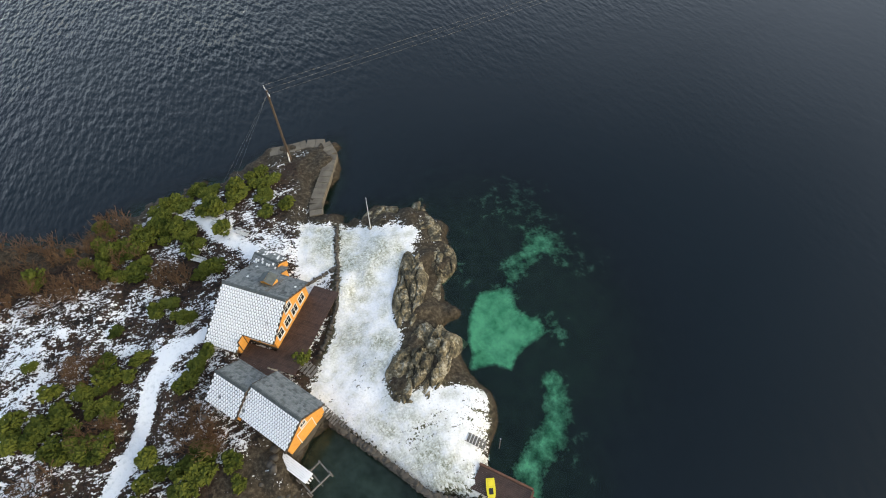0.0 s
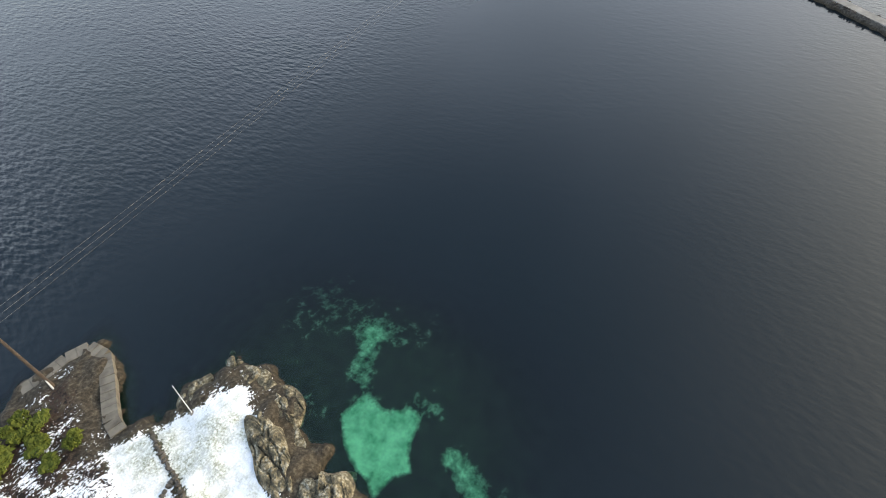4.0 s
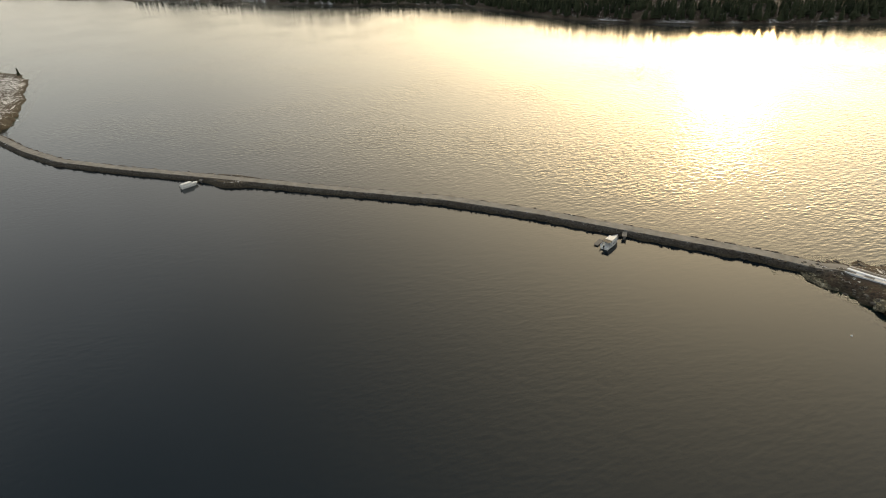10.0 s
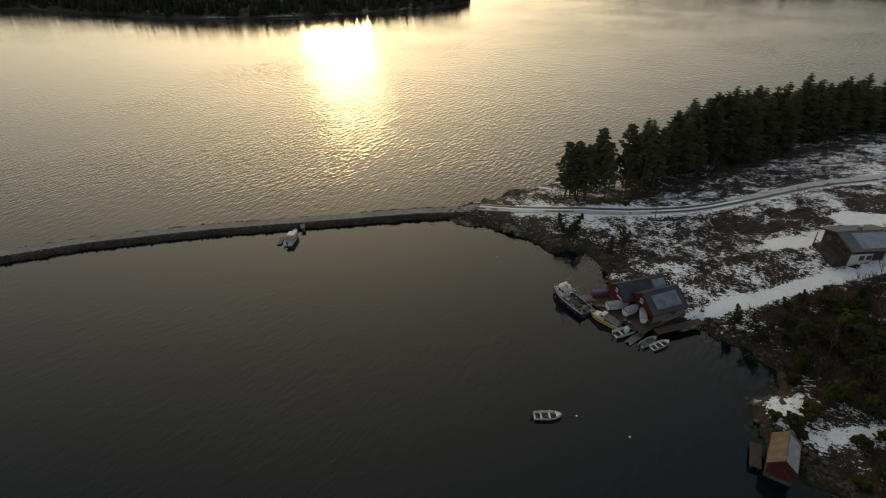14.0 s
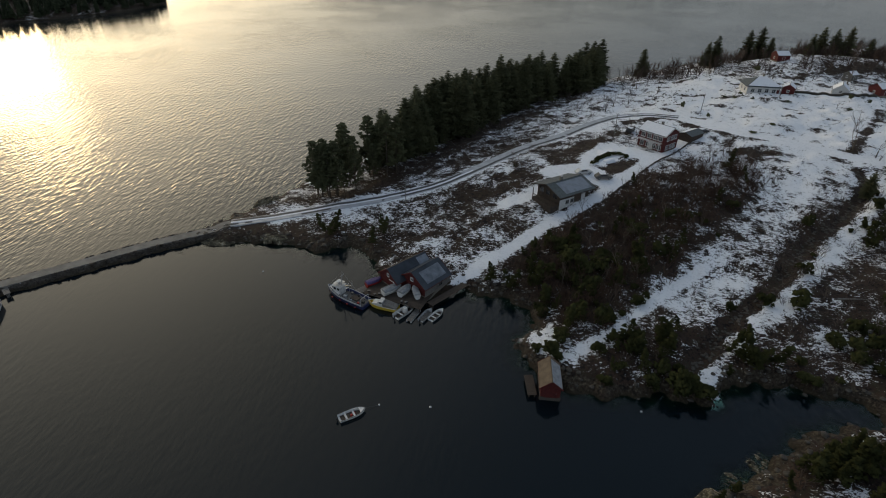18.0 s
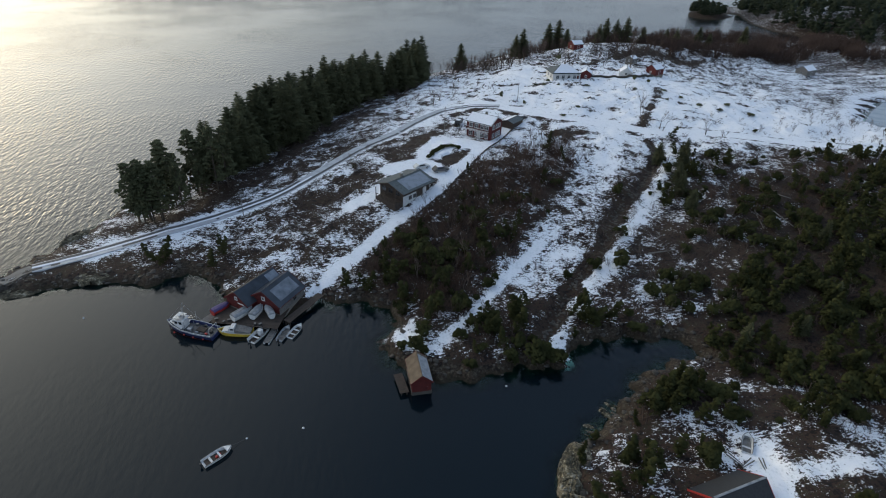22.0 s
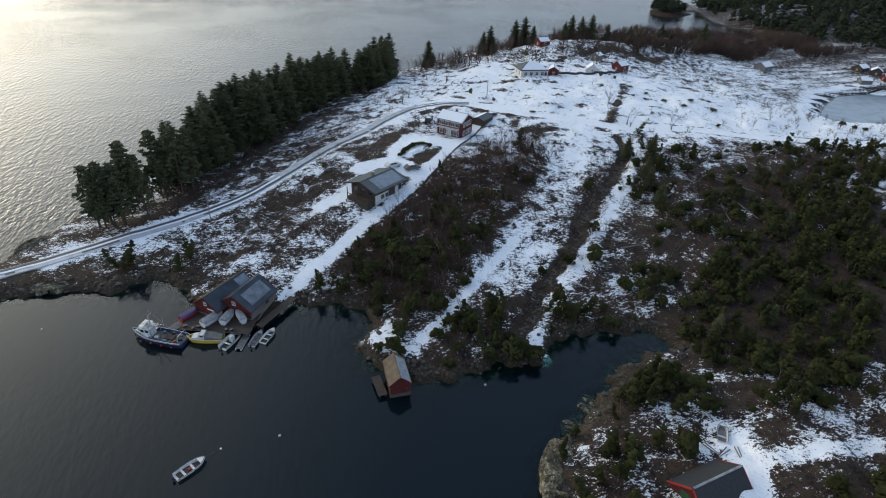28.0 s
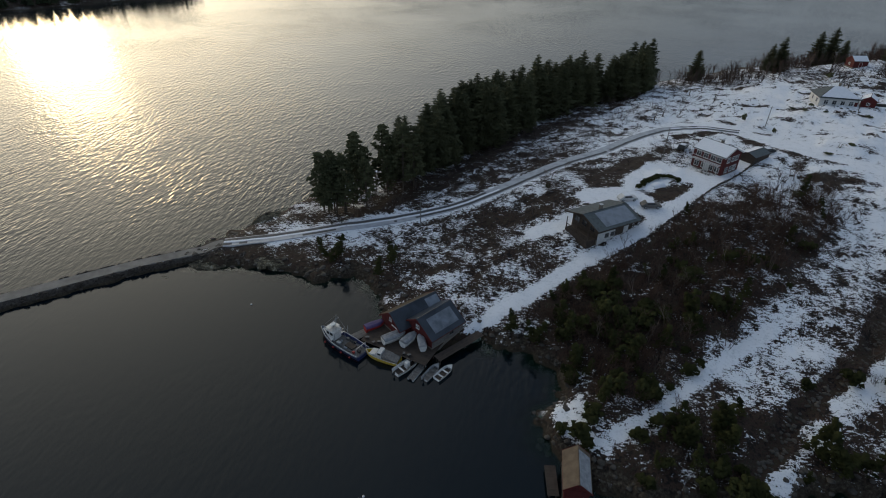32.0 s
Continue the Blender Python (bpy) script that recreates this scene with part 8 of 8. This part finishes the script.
for mx in (6.15, 7.65):
    for my in (-0.9, 0.9):
        part("bridge_rail_post", pole((mx, my, 2.78), (mx, my, 3.2), 0.025, 0.025, 5), STEEL, fb)
rk = random.Random(88)
spots = [(rk.uniform(8, 70), rk.uniform(78, 150), rk.uniform(0.45, 0.8)) for _ in range(150)]
inn = inside_distance(np.array([q[0] for q in spots]), np.array([q[1] for q in spots]), COPSE)
spots = [q for q, d in zip(spots, inn) if d > 2][:44] + [(62.9, 211.5, 1.1), (40.5, 190.9, 0.85), (59.7, 254, 0.9), (103.4, 155.4, 1.3), (108.2, 150.4, 0.6), (127.9, 237.4, 0.9), (137.3, 240.7, 0.9), (160.6, 236.6, 0.9), (151.2, 237.5, 1.0), (44, 196, 0.7), (56, 250, 0.9), (88, 258, 0.9), (92, 254, 0.8), (96, 262, 0.9), (176, 246, 0.9), (184, 240, 0.8)]
for k, (x, y, s) in enumerate(spots):
    o = thing("bare_tree", pose(x, y, ground_z(x, y), 0, 0, k * 83) @ Matrix.Diagonal((s, s, s, 1)), "slim leafless birch rising from the thicket" if k < 44 else "leafless grey-brown tree on the snowy hill", "tree", "birches on the slope" if k < 44 else "bare trees round the farm")
    a, b = new("crown", BARE[k % 4]), new("trunk", TRUNK)
    a.parent = b.parent = o
COLUMN = [tri_mesh("foliage", *bush_base(80 + s, 140, 0.28), NEEDLE) for s in range(3)]
for k, (x, y, s, t) in enumerate(((65.5, 189, 0.7, 1.9), (71.5, 181, 0.55, 1.2), (127.5, 204, 0.8, 1.8), (133, 202, 0.6, 1.3), (112, 246, 1.3, 1.8), (90, 205, 0.9, 0.9), (84, 203, 0.7, 0.6), (86, 199, 0.8, 0.6), (92, 199, 0.7, 0.5), (104, 198, 1.0, 0.5),
                                  (120, 190, 0.9, 0.5), (134, 192, 1.0, 0.6), (138, 186, 0.9, 0.5), (141, 178, 1.2, 0.6), (144, 170, 1.1, 0.7), (150, 174, 1.2, 0.6), (156, 168, 1.4, 0.7), (88, 172, 1.0, 0.5), (80, 166, 0.9, 0.5), (128, 180, 0.8, 0.5))):
    o = thing("evergreen_shrub", pose(x, y, ground_z(x, y) - 0.05, 0, 0, k * 47) @ Matrix.Diagonal((s, s, t, 1)), "dark evergreen shrub standing in the snow", "shrub", "shrubs on the snowy field")
    a = new("foliage", COLUMN[k % 3])
    a.parent = o
# pines that stand above the scrub
for x, y, s in ((95, 131, 0.45), (98, 124, 0.5), (93, 118, 0.45), (101, 128, 0.4), (90, 112, 0.42), (88, 104, 0.4), (70, 60, 0.3), (82, 60, 0.32), (94, 66, 0.3), (108, 84, 0.3)):
    spruce(x, y, s, "short dark conifer standing above the scrub", "conifers in the scrub")

# trunks felled in the heath
for x0, y0, x1, y1 in ((110.5, 113.5, 114.5, 101.5), (104.0, 102.5, 99.5, 92.0), (107.0, 100.0, 106.5, 91.0), (112.5, 133.0, 109.5, 121.0), (68.5, 89.5, 75.0, 89.5), (68.0, 81.0, 76.0, 81.5)):
    o = thing("fallen_log", pose(x0, y0, 0), "bare grey tree trunk lying in the heath", "log", "felled trunks in the heath")
    part("trunk", pole((0, 0, ground_z(x0, y0) + 0.45), (x1 - x0, y1 - y0, ground_z(x1, y1) + 0.5), 0.2, 0.1, 7), GREY, o)
    part("stub", pole(((x1 - x0) * 0.6, (y1 - y0) * 0.6, ground_z(x1, y1) + 0.5), ((x1 - x0) * 0.68 + 0.7, (y1 - y0) * 0.68, ground_z(x1, y1) + 1.1), 0.06, 0.03, 5), GREY, o)

# white launch and clutter behind the red shed
open_boat((53.8, 39.2), (56.2, 42.0), 1.5, 0.5, WHITE, "upturned-looking white boat lying in the snow", 1, motor=False, group="", name="laid_up_boat").location.z = ground_z(55, 40.5) + 0.25
for x, y, t in ((52.6, 37.4, 20), (54.4, 36.6, 70), (51.6, 38.6, 110)):
    o = thing("plank_pile", pose(x, y, ground_z(x, y), 0, 0, t), "pile of old grey planks half under snow", "planks", "old planks behind the shed")
    for k in range(4):
        part("plank", box(-1.2, 1.2, -0.3 + k * 0.17, -0.15 + k * 0.17, 0.0, 0.06 + 0.03 * (k % 2), 0.01), GREY if k % 2 else SNOW, o, at=pose(0, 0, 0.05, 0, 0, (k - 2) * 4))

dry_wall(dry_wall_far, 0.6, 1.2, "dark stone embankment along the far side of the tarn", 21)
# sheet of ice on the tarn
bm = prism([(222.5, 177.5), (241, 191.5), (262.5, 204.5), (282, 206.3), (297.5, 200.3), (312, 191.5), (318.5, 178.5), (289.5, 160.8), (259, 162.6), (237, 163.4), (223.5, 168.6)], 0.16, "z", -0.1)
tagged(new("tarn_ice", mesh_of("tarn_ice", bm, ICE)), "pale sheet of wet ice on the tarn", "ice", kind="structure")


# rock outcrops of the point and of the shores
def outcrop(x, y, rx, ry, hgt, turn, seed, label="weathered ochre-brown shore rock with dark crevices"):
    n = 52
    V, F = [], []
    off = Vector((seed * 13.7, seed * 5.1, 0))
    for j in range(n + 1):
        for i in range(n + 1):
            u, v = i / n * 2 - 1, j / n * 2 - 1
            q = max(0.0, 1 - (u * u + v * v) * (1 + 0.35 * noise.noise(Vector((u * 1.7, v * 1.7, seed * 2.3)))))
            p = Vector((u * rx, v * ry, 0))
            lump = noise.fractal(p * 0.6 + off, 0.8, 2.1, 6)
            way, site = noise.voronoi(Vector((p.x * 0.38, p.y * 0.85, 0)) + off + Vector((lump, lump, 0)) * 0.25)[:2]
            block, cleft = noise.noise(site[0] * 3.3), way[1] - way[0]
            z = hgt * (q ** 0.42) * (0.66 + 0.34 * lump + 0.42 * block) - 0.55 * hgt * max(0.0, 0.22 - cleft) * 3.2 * q ** 0.4
            edge = 1 + 0.22 * noise.noise(Vector((math.atan2(v, u) * 1.4, seed * 3.0, 0)))
            V.append((p.x * edge, p.y * edge, z - (0.35 + 2.5 * max(0.0, u * u + v * v - 0.9)) * (q <= 0)))
    for j in range(n):
        for i in range(n):
            a = j * (n + 1) + i
            F.append((a, a + 1, a + n + 2, a + n + 1))
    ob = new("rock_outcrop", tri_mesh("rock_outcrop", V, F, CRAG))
    ob.matrix_basis = pose(x, y, max(ground_z(x, y) - 0.35, -0.6), 0, 0, turn)
    return tagged(ob, label, "rock", "rock outcrops by the shore")


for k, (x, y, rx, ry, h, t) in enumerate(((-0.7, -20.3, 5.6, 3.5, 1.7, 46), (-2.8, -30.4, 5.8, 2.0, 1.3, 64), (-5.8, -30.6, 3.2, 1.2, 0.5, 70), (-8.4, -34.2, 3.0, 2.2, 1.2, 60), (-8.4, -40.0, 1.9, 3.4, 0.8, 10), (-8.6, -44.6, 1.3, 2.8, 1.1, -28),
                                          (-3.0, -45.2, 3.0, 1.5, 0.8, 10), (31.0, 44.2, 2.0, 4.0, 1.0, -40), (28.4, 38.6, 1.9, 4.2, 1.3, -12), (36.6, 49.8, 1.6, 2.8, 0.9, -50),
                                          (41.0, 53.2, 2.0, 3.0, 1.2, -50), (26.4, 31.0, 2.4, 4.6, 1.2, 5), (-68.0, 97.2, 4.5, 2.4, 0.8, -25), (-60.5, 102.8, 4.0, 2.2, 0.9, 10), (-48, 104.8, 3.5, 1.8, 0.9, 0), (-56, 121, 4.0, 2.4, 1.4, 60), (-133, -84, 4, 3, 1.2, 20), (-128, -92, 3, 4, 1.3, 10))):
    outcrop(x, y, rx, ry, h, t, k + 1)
